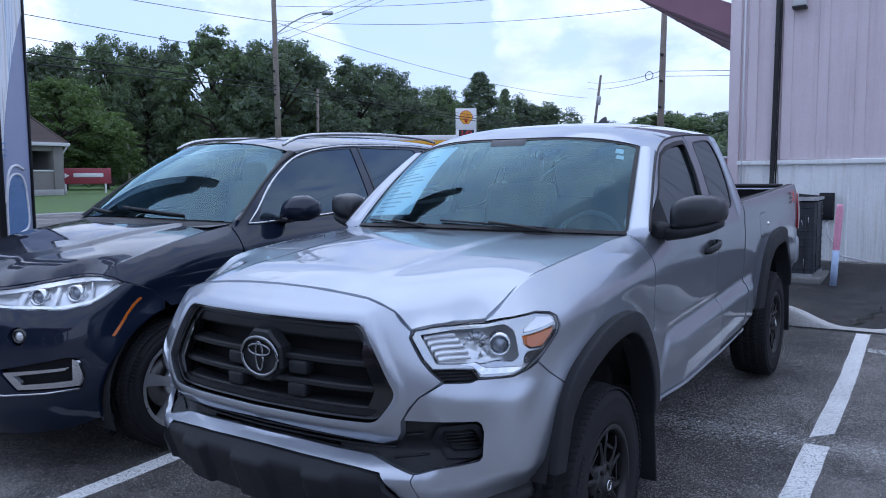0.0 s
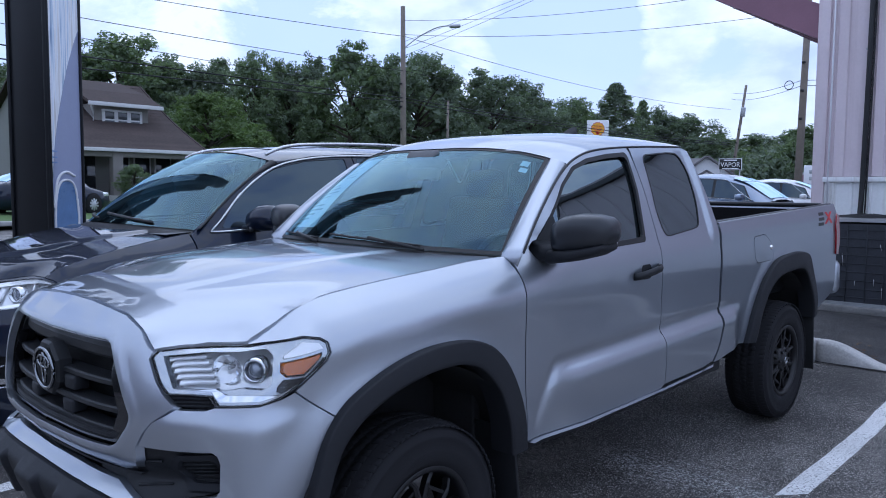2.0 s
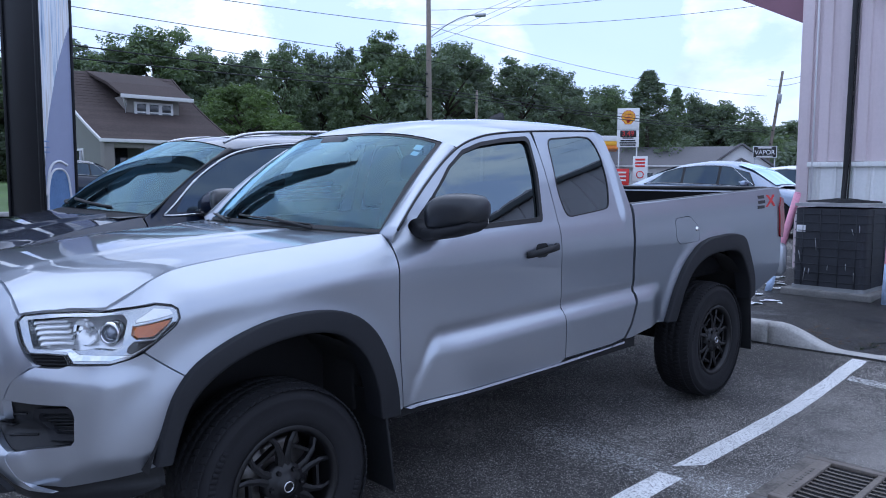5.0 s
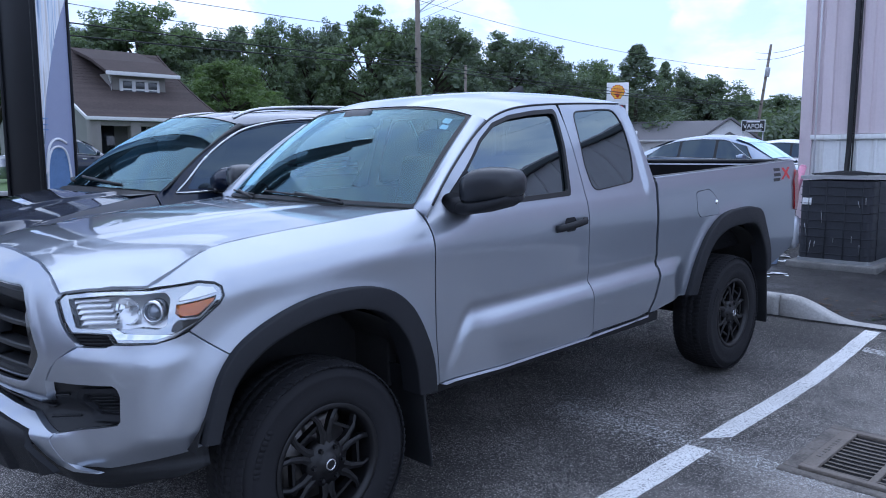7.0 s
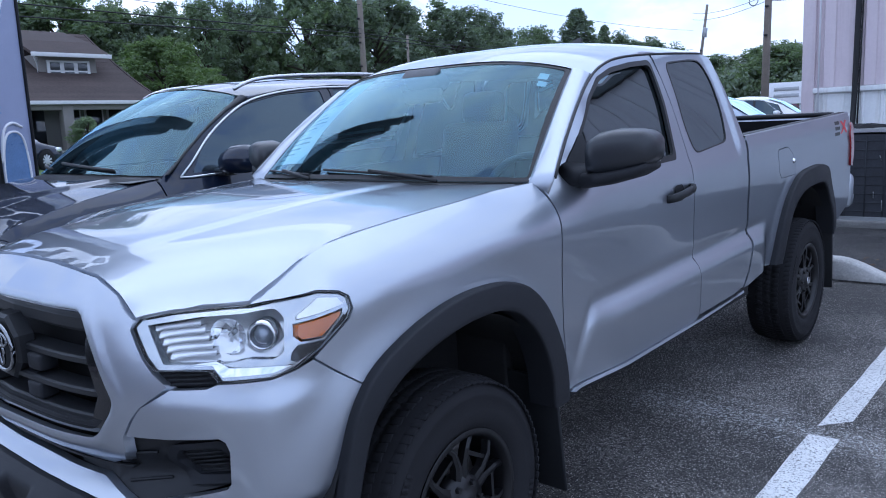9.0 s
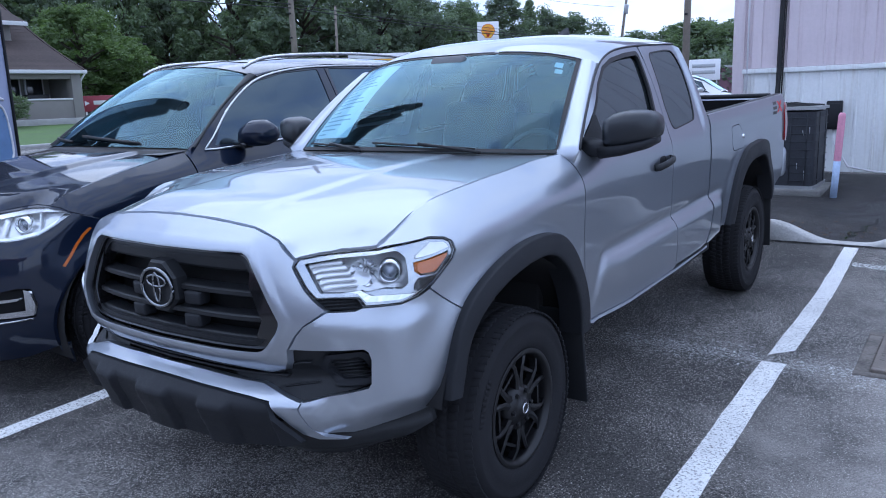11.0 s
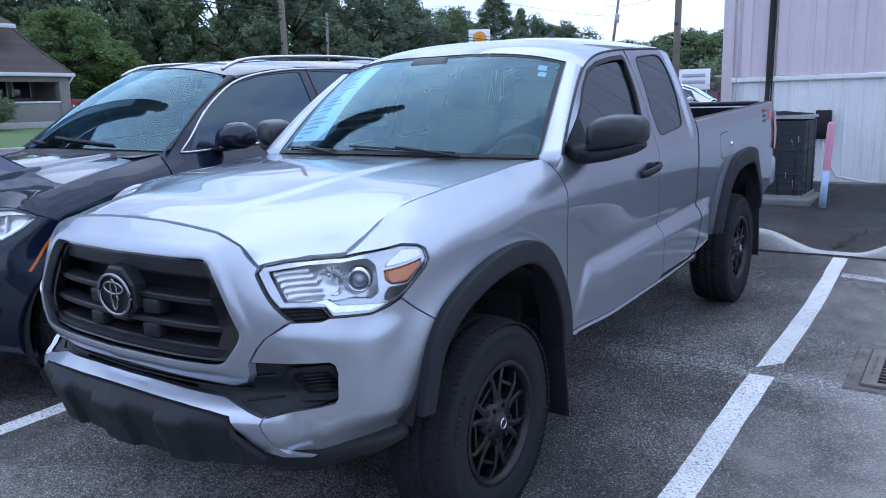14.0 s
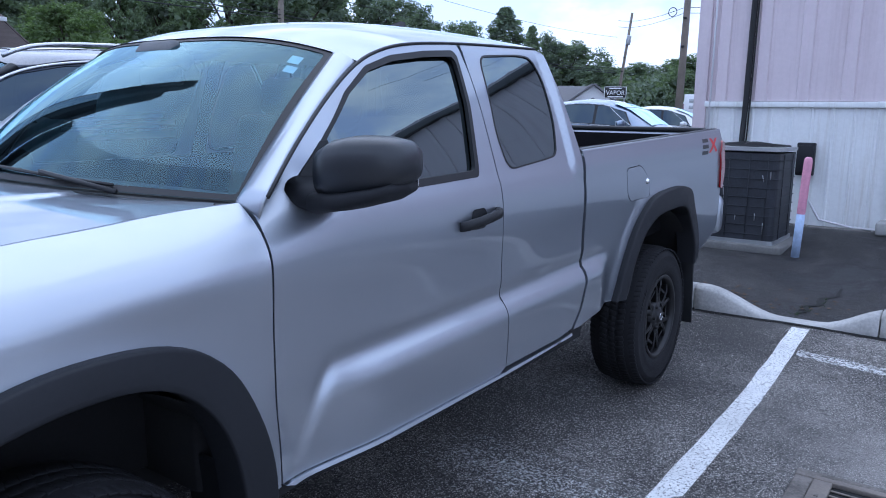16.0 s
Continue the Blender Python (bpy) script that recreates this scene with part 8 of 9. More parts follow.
    part("wall_cap", rbox(0.34, (yb - ya) * 0.62, 0.08, 0.01, (x0 - 0.35, yb - 0.2 - (yb - ya) * 0.31, g + 1.25)), WHITE_TRIM, h)
    for y in (ya + 0.35, ya + 2.3, yb - 0.35):
        part("porch_pillar", rbox(0.5, 0.5, ze - g - 0.1, 0.02, (x0 - 0.4, y, (ze + g) / 2 - 0.1)), PORCH_STUCCO, h)
    part("porch_beam", rbox(0.4, yb - ya - 0.3, 0.35, 0.02, (x0 - 0.4, (ya + yb) / 2, ze - 0.22)), PORCH_STUCCO, h)
    d = part("front_door", rbox(0.10, 1.0, 2.0, 0.01, (wx + 0.15, ya + 1.6, g + 1.35)), DARK_PANE, h)
    for k in range(3):
        w = part("porch_window", rbox(0.10, 0.95, 1.3, 0.01, (wx + 0.16, ya + 3.4 + k * 1.15, g + 1.75)), WHITE_TRIM, h)
        part("pane", rbox(0.12, 0.78, 1.12, 0.01, (wx + 0.17, ya + 3.4 + k * 1.15, g + 1.75)), DARK_PANE, w)
    part("porch_bench", rbox(0.5, 1.1, 0.7, 0.04, (x0 - 1.2, yb - 1.9, g + 1.15)), TOTEM_BLACK, h)
    part("downspout", tube([(x0 + 0.05, yb + 0.05, ze - 0.1), (x0 - 0.3, yb - 0.05, ze - 0.5), (x0 - 0.3, yb - 0.05, g)], 0.05, 6), WHITE_TRIM, h)


build_house()


def leaf_cloud(rng, centres, radius, count, size, lift=0.35):
    """Many small leaves round clump centres; each leaf lies roughly along its clump's outside, so that clumps catch the light on top."""
    g = np.random.default_rng(rng.randrange(1 << 30))
    c = np.repeat(np.array([tuple(q) for q in centres]), count, 0)
    r = np.repeat(np.array(radius, float), count)[:, None]
    n = len(c)

    def unit(a):
        return a / np.linalg.norm(a, axis=1, keepdims=True)

    d = unit(g.normal(size=(n, 3)) * (1, 1, 0.85))
    p = c + d * r * (0.45 + 0.62 * g.random((n, 1)) ** 0.7) * (1, 1, 0.82)
    nrm = unit(d * 0.9 + (0, 0, lift) + g.normal(size=(n, 3)) * 0.55)
    a = unit(np.cross(nrm, g.normal(size=(n, 3))))
    b = np.cross(nrm, a)
    s = size * (0.55 + 0.9 * g.random((n, 1)))
    v = np.stack([p - a * s * 0.55, p + b * s * 0.34 - a * s * 0.05, p + a * s * 0.6, p - b * s * 0.34 + a * s * 0.05], 1).reshape(-1, 3)
    return v.tolist(), np.arange(4 * n).reshape(-1, 4).tolist()


def tree_meshes(seed, kind):
    """A unit tree: 1 high; crown about 0.7 wide."""
    rng = random.Random(seed)
    centres, radius, limbs = [], [], []
    if kind == "spruce":
        limbs.append(tube([(0, 0, 0), (0, 0, 0.95)], 0.014, 7, 0.003))
        for k in range(110):
            t = k / 109
            z = 0.20 + 0.78 * t
            w = (0.30 * (1 - t) ** 0.85 + 0.012) * rng.uniform(0.55, 1.12)
            a = k * 2.4 + rng.uniform(-0.4, 0.4)
            centres.append(Vector((w * 0.72 * math.cos(a), w * 0.72 * math.sin(a), z - 0.10 * w)))
            radius.append(0.026 + 0.040 * (1 - t))
        cnt, size = 130, 0.0125
    else:
        limbs.append(tube([(0, 0, 0), (0.01, 0, 0.25), (0.02, 0.01, 0.45), (0.01, 0.02, 0.7)], 0.024, 8, 0.006))
        boughs = 30 if kind == "round" else 22
        wide = 0.27 if kind == "round" else 0.19
        for k in range(boughs):
            # boughs climb round the trunk; each carries a lobe of leafy clumps
            z = (k + 0.5) / boughs
            a = k * 2.4 + rng.uniform(-0.5, 0.5)
            env = math.sin(math.pi * min(1, 0.16 + 0.80 * z)) ** 0.75 * wide * rng.uniform(0.62, 1.12)
            c = Vector((env * math.cos(a), env * math.sin(a), 0.14 + 0.77 * z + rng.uniform(-0.03, 0.03)))
            lobe = rng.uniform(0.075, 0.13) * (1 - 0.35 * max(0, z - 0.7) / 0.3)
            limbs.append(tube([(0.01, 0.005, 0.20 + 0.42 * z), tuple(c * 0.55 + Vector((0, 0, (0.22 + 0.42 * z) * 0.45))), tuple(c)], 0.008, 5, 0.002))
            for q in range(13):
                d = Vector((rng.gauss(0, 1), rng.gauss(0, 1), rng.gauss(0.15, 0.8))).normalized()
                centres.append(c + d * lobe * rng.uniform(0.45, 1.05))
                radius.append(rng.uniform(0.024, 0.050))
        cnt, size = 66, 0.0135
    g1 = leaf_cloud(rng, centres, radius, cnt, size)
    # broad leaves deep inside close the crown
    g2 = leaf_cloud(rng, [c * 0.86 + Vector((0, 0, 0.07)) for c in centres[::3]], [0.05] * len(centres[::3]), 14, 0.036)
    crown = mesh("crown", *join(g1, g2), smooth=False)
    trunk = mesh("trunk", *join(*limbs))
    trunk.materials.append(BARK)
    return trunk, crown


VARIANTS = {}


def tree(az, d, top_el, width, kind="round", leaf=LEAF_DARK, seed=0, base=0.6, label="", xy=None):
    x, y = xy or far(az, d)
    h = up(top_el, d) - base
    key = (seed % 4, kind, leaf.name)
    if key not in VARIANTS:
        tk, cr = tree_meshes(seed % 4 + 10, kind)
        cr.materials.append(leaf)
        VARIANTS[key] = (tk, cr)
    tk, cr = VARIANTS[key]
    t = thing("tree", pose(x, y, base, 0, 0, (seed * 67) % 360) @ Matrix.Diagonal((width / 0.56, width / 0.56, h * 1.03, 1)), label or "tall dark green broadleaf tree in full leaf behind the road", "tree", "trees beyond the road")
    part("trunk", tk, BARK, t), part("crown", cr, leaf, t)
    return t


TREES = [  # bearing, distance, elevation of the top, width, kind
    (84, 86, 8.0, 14, "round"), (79, 84, 8.2, 13, "round"), (74.5, 80, 8.0, 12, "round"), (70.6, 80, 8.9, 11, "round"), (66.6, 78, 10.1, 12.5, "round"), (63.8, 80, 9.3, 8, "round"),
    (60.8, 80, 9.1, 8, "tall"), (58.0, 76, 9.7, 7, "tall"), (55.3, 80, 9.2, 8, "round"), (53.6, 82, 9.8, 6, "tall"), (51.2, 76, 10.5, 9, "round"), (48.6, 78, 9.6, 7, "tall"),
    (46.3, 74, 10.1, 10, "round"), (44.0, 80, 8.5, 6.5, "round"), (40.6, 78, 8.8, 9.5, "round"), (37.9, 82, 7.5, 8, "round"), (35.0, 92, 6.8, 8, "round"), (31.75, 84, 7.5, 12.5, "spruce"),
    (33.4, 96, 5.8, 8, "round"), (29.8, 90, 6.3, 6.5, "spruce"), (28.5, 94, 5.9, 6, "tall"), (27.0, 94, 5.6, 9, "round"), (25.0, 104, 4.1, 9, "round"), (23.6, 110, 3.7, 10, "round"),
    (21.6, 108, 4.0, 10, "round"), (17.9, 100, 4.7, 12, "round"), (19.6, 106, 4.3, 9, "round"), (15.2, 104, 4.4, 12, "round"), (12.2, 108, 3.9, 13, "round"),
]
for i, (az, d, el, w, kd) in enumerate(TREES):
    tree(az, d, el, w, kd, (LEAF_DARK, LEAF_MID)[i % 3 == 1], seed=i, label="dark conical spruce standing above the trees" if kd == "spruce" else "")
tree(61.3, 58, 6.9, 6.6, "round", LEAF_BRIGHT, 1, 0.9, "smaller light green tree beside the house")
tree(58.6, 60, 4.6, 4.6, "round", LEAF_BRIGHT, 3, 0.9, "smaller light green tree beside the house")
tree(0, 40, 1.6, 1.6, "round", LEAF_MID, 2, 0.9, "low shrub in the porch bed", xy=(-33.4, 14.6)).name = "shrub"


def build_woods():
    """The dense lower woods behind the single trees."""
    rng = random.Random(9)
    cs, rs = [], []
    for k in range(900):
        az = rng.uniform(8, 90)
        d = rng.uniform(88, 108)
        top = lerp(az, (8, 20, 26, 30, 38, 44, 60, 90), (3.0, 3.2, 2.9, 4.4, 5.6, 7.4, 7.8, 7.2))
        x, y = far(az, d)
        cs.append(Vector((x, y, 0.5 + (up(top, d) - 1.5) * rng.random())))
        rs.append(rng.uniform(1.4, 2.6))
    g = leaf_cloud(rng, cs, rs, 170, 0.46)
    tagged(part("woods", g, LEAF_DARK, smooth=False), "dense dark green woods closing the view", "woods", kind="stuff")


build_woods()


# ---- poles and wires ----
def pole(az, d, top, lean=0.0, r=0.16, arm=True, lamp=False, box=False, label="weathered wooden utility pole with wires"):
    x, y = far(az, d)
    p = thing("utility_pole", pose(x, y, 0.4, 0, lean, 0), label, "pole", "utility poles along the street")
    part("shaft", tube([(0, 0, -0.3), (0, 0, top * 0.5), (0, 0, top)], r, 12, r * 0.68), WOOD_POLE, p)
    if arm:
        part("crossarm", rbox(2.2, 0.10, 0.12, 0.02, (0, -0.16, top - 0.55), rot=(0, 0, 40)), WOOD_POLE, p)
        for k in (-1.0, -0.45, 0.45, 1.0):
            c = Matrix.Rotation(radians(40), 3, "Z") @ Vector((k, -0.16, 0))
            part("insulator", lathe([(0.0, 0.16), (0.04, 0.15), (0.06, 0.08), (0.035, 0.06), (0.06, 0.02), (0.03, 0.0)], 10, "z"), STEEL, p).location = (c.x, c.y, top - 0.50)
    if box:
        part("transformer", lathe([(0, 0.9), (0.2, 0.88), (0.22, 0.8), (0.22, 0.05), (0.2, 0), (0, 0)], 14, "z"), STEEL, p).location = (0.22, -0.32, top - 3.0)
    if lamp:
        s = radians(az)
        to = Vector((math.cos(s), math.sin(s), 0))
        a0 = Vector((0, 0, 9.2))
        arm_ = part("lamp_arm", tube(curve([tuple(a0), tuple(a0 + to * 1.0 + Vector((0, 0, 0.75))), tuple(a0 + to * 2.0 + Vector((0, 0, 1.25))), tuple(a0 + to * 2.7 + Vector((0, 0, 1.35)))], 0.2), 0.035, 8), STEEL, p)
        part("lamp_head", moved(rbox(0.65, 0.28, 0.20, 0.08), Matrix.Translation(a0 + to * 3.0 + Vector((0, 0, 1.33))) @ pose(0, 0, 0, 0, -4, az)), STEEL, arm_)
    for k in range(3):
        part("bracket", rbox(0.14, 0.42, 0.10, 0.02, (0, -0.05, 4.6 + 1.3 * k)), CABLE, p)
    return Vector((x, y, 0.4))


P1 = pole(47.6, 45, 11.6, -0.6, 0.19, False, True)
pole(44.2, 62, 8.2, 1.2, 0.13, False)
P2 = pole(23.9, 80, 11.4, 7.0, 0.17, False, False, True)
P3 = pole(20.0, 40, 11.4, 1.0, 0.19, False)
pole(17.2, 120, 10.8, 0.0, 0.15, True, False, True)
pole(57.0, 66, 5.2, 0.0, 0.11, False)


def wires(name, ends, sag, r, label):
    for a, b in ends:
        a, b = Vector(a), Vector(b)
        pts = [a.lerp(b, t) - Vector((0, 0, 4 * sag * t * (1 - t))) for t in np.linspace(0, 1, 25)]
        tagged(part(name, tube(pts, r, 5), CABLE), label, "wire", "overhead wires")


left = Vector((-25.0, -16.0, 0.4))
base_heights = ((9.9, 8.15, 0.5, 0.015), (7.95, 7.7, 0.3, 0.015), (6.65, 7.57, 0.25, 0.013), (6.4, 6.3, 0.25, 0.028), (6.2, 5.5, 0.25, 0.028))
for h1, h0, sg, r in base_heights:
    wires("overhead_wire", [(P1 + Vector((0, 0, h1)), left + Vector((0, 0, h0)))], sg, r, "black overhead wire strung between poles")
    wires("overhead_wire", [(P1 + Vector((0, 0, h1)), P2 + Vector((0, 0, h1 * 0.92)))], sg * 1.4, r, "black overhead wire strung between poles")
for h1, h3 in ((10.8, 11.0), (10.0, 9.6)):
    wires("overhead_wire", [(P1 + Vector((0, 0, h1)), P3 + Vector((0, 0, h3)))], 0.5, 0.012, "thin overhead wire strung across the street")
for h2, h3 in ((10.7, 6.4), (10.1, 6.15)):
    wires("overhead_wire", [(P2 + Vector((0, 0, h2)), P3 + Vector((0, 0, h3)))], 0.3, 0.014, "black overhead wire strung between poles")
    wires("overhead_wire", [(P3 + Vector((0, 0, h3)), (22, 44, h3 - 0.3))], 0.2, 0.014, "black overhead wire strung between poles")
for k in range(3):
    x, y = far(33 - 4 * k, 30)
    wires("overhead_wire", [(P1 + Vector((0, 0, 8.8 + k * 0.4)), (14, 22 + 5 * k, 15.5 + k * 1.6))], 0.5, 0.010, "thin overhead wire strung across the street")
dz = thing("wire_damper", pose(*P3) @ pose(-0.5, -0.2, 6.2), "thin ring of spare cable hung on the wires", "cable loop")
part("loop", tube([(0.2 * math.cos(t), 0, 0.2 * math.sin(t)) for t in np.linspace(0, 2 * math.pi, 25)], 0.02, 5), CABLE, dz)


# ---- signs, shop and fuel station ----
def lettering(name, text, size, mat, parent, at, rot=(90, 0, 0), squeeze=1.0):
    c = bpy.data.curves.new(name, "FONT")
    c.body, c.size, c.align_x, c.align_y, c.extrude = text, size, "CENTER", "CENTER", 0.01
    tmp = new("tmp_text", c)
    bpy.context.view_layer.update()
    me = bpy.data.meshes.new_from_object(tmp.evaluated_get(bpy.context.evaluated_depsgraph_get()))
    bpy.data.objects.remove(tmp)
    me.materials.clear()
    ob = part(name, me, mat, parent)
    ob.matrix_basis = pose(*at, *rot) @ Matrix.Diagonal((squeeze, 1, 1, 1))
    return ob


def build_price_sign():
    x, y = far(33.1, 66)
    s = thing("price_sign", pose(x, y, 0.4, 0, 0, 33), "tall white fuel price sign with a yellow fan emblem", "sign")
    for k in (-0.72, 0.72):
        part("post", tube([(k, 0, 0), (k, 0, 7.0)], 0.06, 10), SIGN_WHITE, s)
    part("cabinet", rbox(1.78, 0.35, 1.75, 0.03, (0, 0, 6.15)), SIGN_WHITE, s)
    pc = part("price_cabinet", rbox(1.78, 0.35, 1.42, 0.03, (0, 0, 4.54)), SIGN_WHITE, s)
    fan = [(0.52 * math.cos(t) * (1 + 0.05 * math.cos(14 * t)), 0.08 + 0.52 * math.sin(t) * (1 + 0.05 * math.cos(14 * t))) for t in np.linspace(math.radians(-38), math.radians(218), 60)] + [(-0.22, -0.46), (0.22, -0.46)]
    part("emblem_edge", panel([(a * 1.08, b * 1.08) for a, b in fan], lambda a, b: Vector((a, -0.19, 6.2 + b)), (), 0.15, 0.02, (0, 1, 0)), SIGN_RED, s)
    part("emblem", panel(fan, lambda a, b: Vector((a, -0.20, 6.2 + b)), (), 0.15, 0.02, (0, 1, 0)), SIGN_YELLOW, s, "plain yellow fan")
    for k in range(7):
        t = radians(30 + 20 * k)
        part("emblem_ray", tube([(0.05 * math.cos(t), -0.205, 5.82), (0.44 * math.cos(t), -0.205, 6.24 + 0.42 * math.sin(t))], 0.018, 5), SIGN_RED, s)
    part("price_panel", rbox(1.30, 0.05, 0.55, 0.01, (0.02, -0.17, 4.93)), SIGN_BLACK, pc)
    lettering("price_digits", "3.49", 0.58, SIGN_RED, pc, (0.0, -0.205, 4.93))
    for k, w in enumerate((1.2, 1.35, 1.25)):
        part("text_bar", rbox(w, 0.03, 0.12, 0.01, (0, -0.18, 4.36 - 0.18 * k)), SIGN_BLACK, pc)
    part("text_bar", rbox(0.9, 0.03, 0.10, 0.01, (0, -0.18, 4.58)), SIGN_BLACK, pc)
    x, y = far(32.2, 58)
    b = thing("banner_sign", pose(x, y, 0.45, 0, 0, 32), "white roadside board with plain red and grey bars", "sign")
    part("board", rbox(1.05, 0.08, 1.8, 0.02, (0, 0, 1.9)), SIGN_WHITE, b)
    for k in range(3):
        part("text_bar", rbox(0.7, 0.02, 0.14, 0.01, (0, -0.05, 2.55 - 0.24 * k)), SIGN_RED, b)
    part("round_mark", moved(lathe([(0.20, -0.05), (0.28, -0.05), (0.28, -0.03)], 20, "y"), pose(0, 0, 1.45)), SIGN_RED, b)
    part("leg", tube([(0, 0.03, 0), (0, 0.03, 1.1)], 0.04, 8), STEEL, b)
    x, y = far(33.5, 57)
    b = thing("banner_sign", pose(x, y, 0.45, 0, 0, 33), "red roadside board with pale bars", "sign")
    part("board", rbox(1.05, 0.08, 1.25, 0.02, (0, 0, 1.25)), SIGN_RED, b)
    for k in range(3):
        part("text_bar", rbox(0.65, 0.02, 0.12, 0.01, (0, -0.05, 1.6 - 0.28 * k)), SIGN_WHITE, b)
    part("leg", tube([(0, 0.03, 0), (0, 0.03, 0.7)], 0.04, 8), STEEL, b)
    x, y = far(60.4, 47)
    b = thing("yard_sign", pose(x, y, 0.85, 0, 0, 62), "low red yard sign with plain white bars", "sign")
    part("board", rbox(2.6, 0.10, 0.85, 0.02, (0, 0, 0.95)), SIGN_MAROON, b)
    part("mark", moved(lathe([(0, -0.06), (0.16, -0.06), (0.16, 0)], 3, "y"), pose(-0.95, 0, 0.98)), SIGN_WHITE, b, smooth=False)
    part("text_bar", rbox(1.5, 0.02, 0.22, 0.01, (0.15, -0.06, 1.0)), SIGN_WHITE, b)
    for k in (-1, 1):
        part("leg", rbox(0.1, 0.1, 0.7, 0.01, (k, 0.02, 0.3)), SIGN_WHITE, b)


def build_shop():
    x, y = far(29.5, 78)
    s = thing("roadside_shop", pose(x, y, 0.4, 0, 0, 30), "low white shop with a grey roof and a gabled porch", "shop")
    part("wall", rbox(15.0, 8.0, 2.6, 0.05, (-1.5, 4, 1.3)), SHOP_WHITE, s)
    rows = [[Vector((x_, y_, z_)) for y_, z_ in ((-0.6, 2.5), (4, 4.5), (8.6, 2.5))] for x_ in (-9.6, 6.4)]
    part("roof", loft(rows), GREY_ROOF, s, smooth=False)
    part("gutter", rbox(16.0, 0.12, 0.16, 0.02, (-1.6, -0.62, 2.46)), WHITE_TRIM, s)
    v = [Vector((a, d, b)) for d in (-1.4, 2.5) for a, b in ((2.6, 0), (8.4, 0), (8.4, 2.2), (5.5, 4.35), (2.6, 2.2))]
    f = [(0, 1, 2, 3, 4), (9, 8, 7, 6, 5)] + [(i, 5 + i, 5 + (i + 1) % 5, (i + 1) % 5) for i in range(5)]
    part("gable", (v, f), SHOP_WHITE, s, smooth=False)
    for sg in (-1, 1):
        part("gable_roof", rbox(3.9, 4.4, 0.18, 0.02, (5.5 + sg * 1.62, 0.4, 3.32), rot=(0, sg * 36.5, 0)), GREY_ROOF, s)
    for sg in (-1, 1):
        part("gable_mark", rbox(1.5, 0.06, 0.22, 0.01, (5.5 + sg * 0.6, -1.43, 2.75), rot=(0, sg * 30, 0)), GREY_ROOF, s)
    for k in range(5):
        w = part("window", rbox(1.5, 0.12, 1.2, 0.02, (-7.5 + 2.2 * k, -0.03, 1.3)), WHITE_TRIM, s)
        part("pane", rbox(1.3, 0.14, 1.0, 0.01, (-7.5 + 2.2 * k, -0.035, 1.3)), DARK_PANE, w)
    x, y = far(38.5, 70)
    c = thing("fuel_canopy", pose(x, y, 0.4, 0, 0, 36) @ Matrix.Diagonal((0.83, 0.83, 0.86, 1)), "white fuel station canopy with yellow and orange bands", "canopy")
    for z, h, m in ((5.55, 0.55, SIGN_WHITE), (5.05, 0.42, SIGN_YELLOW), (4.65, 0.36, SIGN_ORANGE)):
        part("band", rbox(14.0, 8.0, h, 0.05, (0, 4, z)), m, c)
    for k in (-5, 5):
        part("column", rbox(0.4, 0.4, 4.5, 0.03, (k, 4, 2.25)), SIGN_WHITE, c)
    x, y = far(23.9, 70)
    v = thing("shop_sign", pose(x, y, 0.62, 0, 0, 24) @ Matrix.Diagonal((0.86, 0.86, 0.92, 1)), "black roadside sign with white outlined capital letters", "sign")
    part("board", rbox(2.05, 0.20, 0.98, 0.02, (0, 0, 3.55)), SIGN_BLACK, v)
    part("border", join(rbox(2.15, 0.18, 0.06, 0.01, (0, 0.0, 4.05)), rbox(2.15, 0.18, 0.06, 0.01, (0, 0, 3.05)), rbox(0.06, 0.18, 1.0, 0.01, (-1.05, 0, 3.55)), rbox(0.06, 0.18, 1.0, 0.01, (1.05, 0, 3.55))), SIGN_WHITE, v)
    lettering("letters", "VAPOR", 0.58, SIGN_WHITE, v, (0.0, -0.115, 3.50), squeeze=0.98)
    part("text_bar", rbox(1.2, 0.02, 0.10, 0.01, (0, -0.11, 3.92)), SIGN_WHITE, v)
    part("text_bar", rbox(1.5, 0.02, 0.08, 0.01, (0, -0.11, 3.16)), SIGN_WHITE, v)
    for k in (-0.9, 0.9):
        part("post", tube([(k, 0.05, 0), (k, 0.05, 3.1)], 0.06, 8), STEEL, v)
    x, y = far(18.3, 52)
    b = thing("low_sign", pose(x, y, 0.45, 0, 0, 18), "low white board sign with grey bars", "sign")
    part("board", rbox(2.0, 0.12, 1.3, 0.02, (0, 0, 2.1)), SIGN_WHITE, b)
    for k in range(2):
        part("text_bar", rbox(1.4, 0.02, 0.22, 0.01, (0, -0.07, 2.35 - 0.4 * k)), STEEL, b)
    for k in (-0.8, 0.8):
        part("leg", tube([(k, 0, 0), (k, 0, 1.5)], 0.05, 8), STEEL, b)
    x, y = far(13.5, 88)
    o = thing("far_shop", pose(x, y, 0.4, 0, 0, 14), "low brick shop with a blue awning", "shop")
    part("wall", rbox(14, 6, 3.0, 0.05, (-2, 3, 1.5)), FASCIA, o)
    part("awning", rbox(4, 1.0, 1.2, 0.05, (3.0, -0.4, 2.6)), PRINT_BLUE, o)
    part("roof_edge", rbox(14.3, 6.3, 0.25, 0.03, (-2, 3, 3.1)), WHITE_TRIM, o)


build_price_sign()
build_shop()


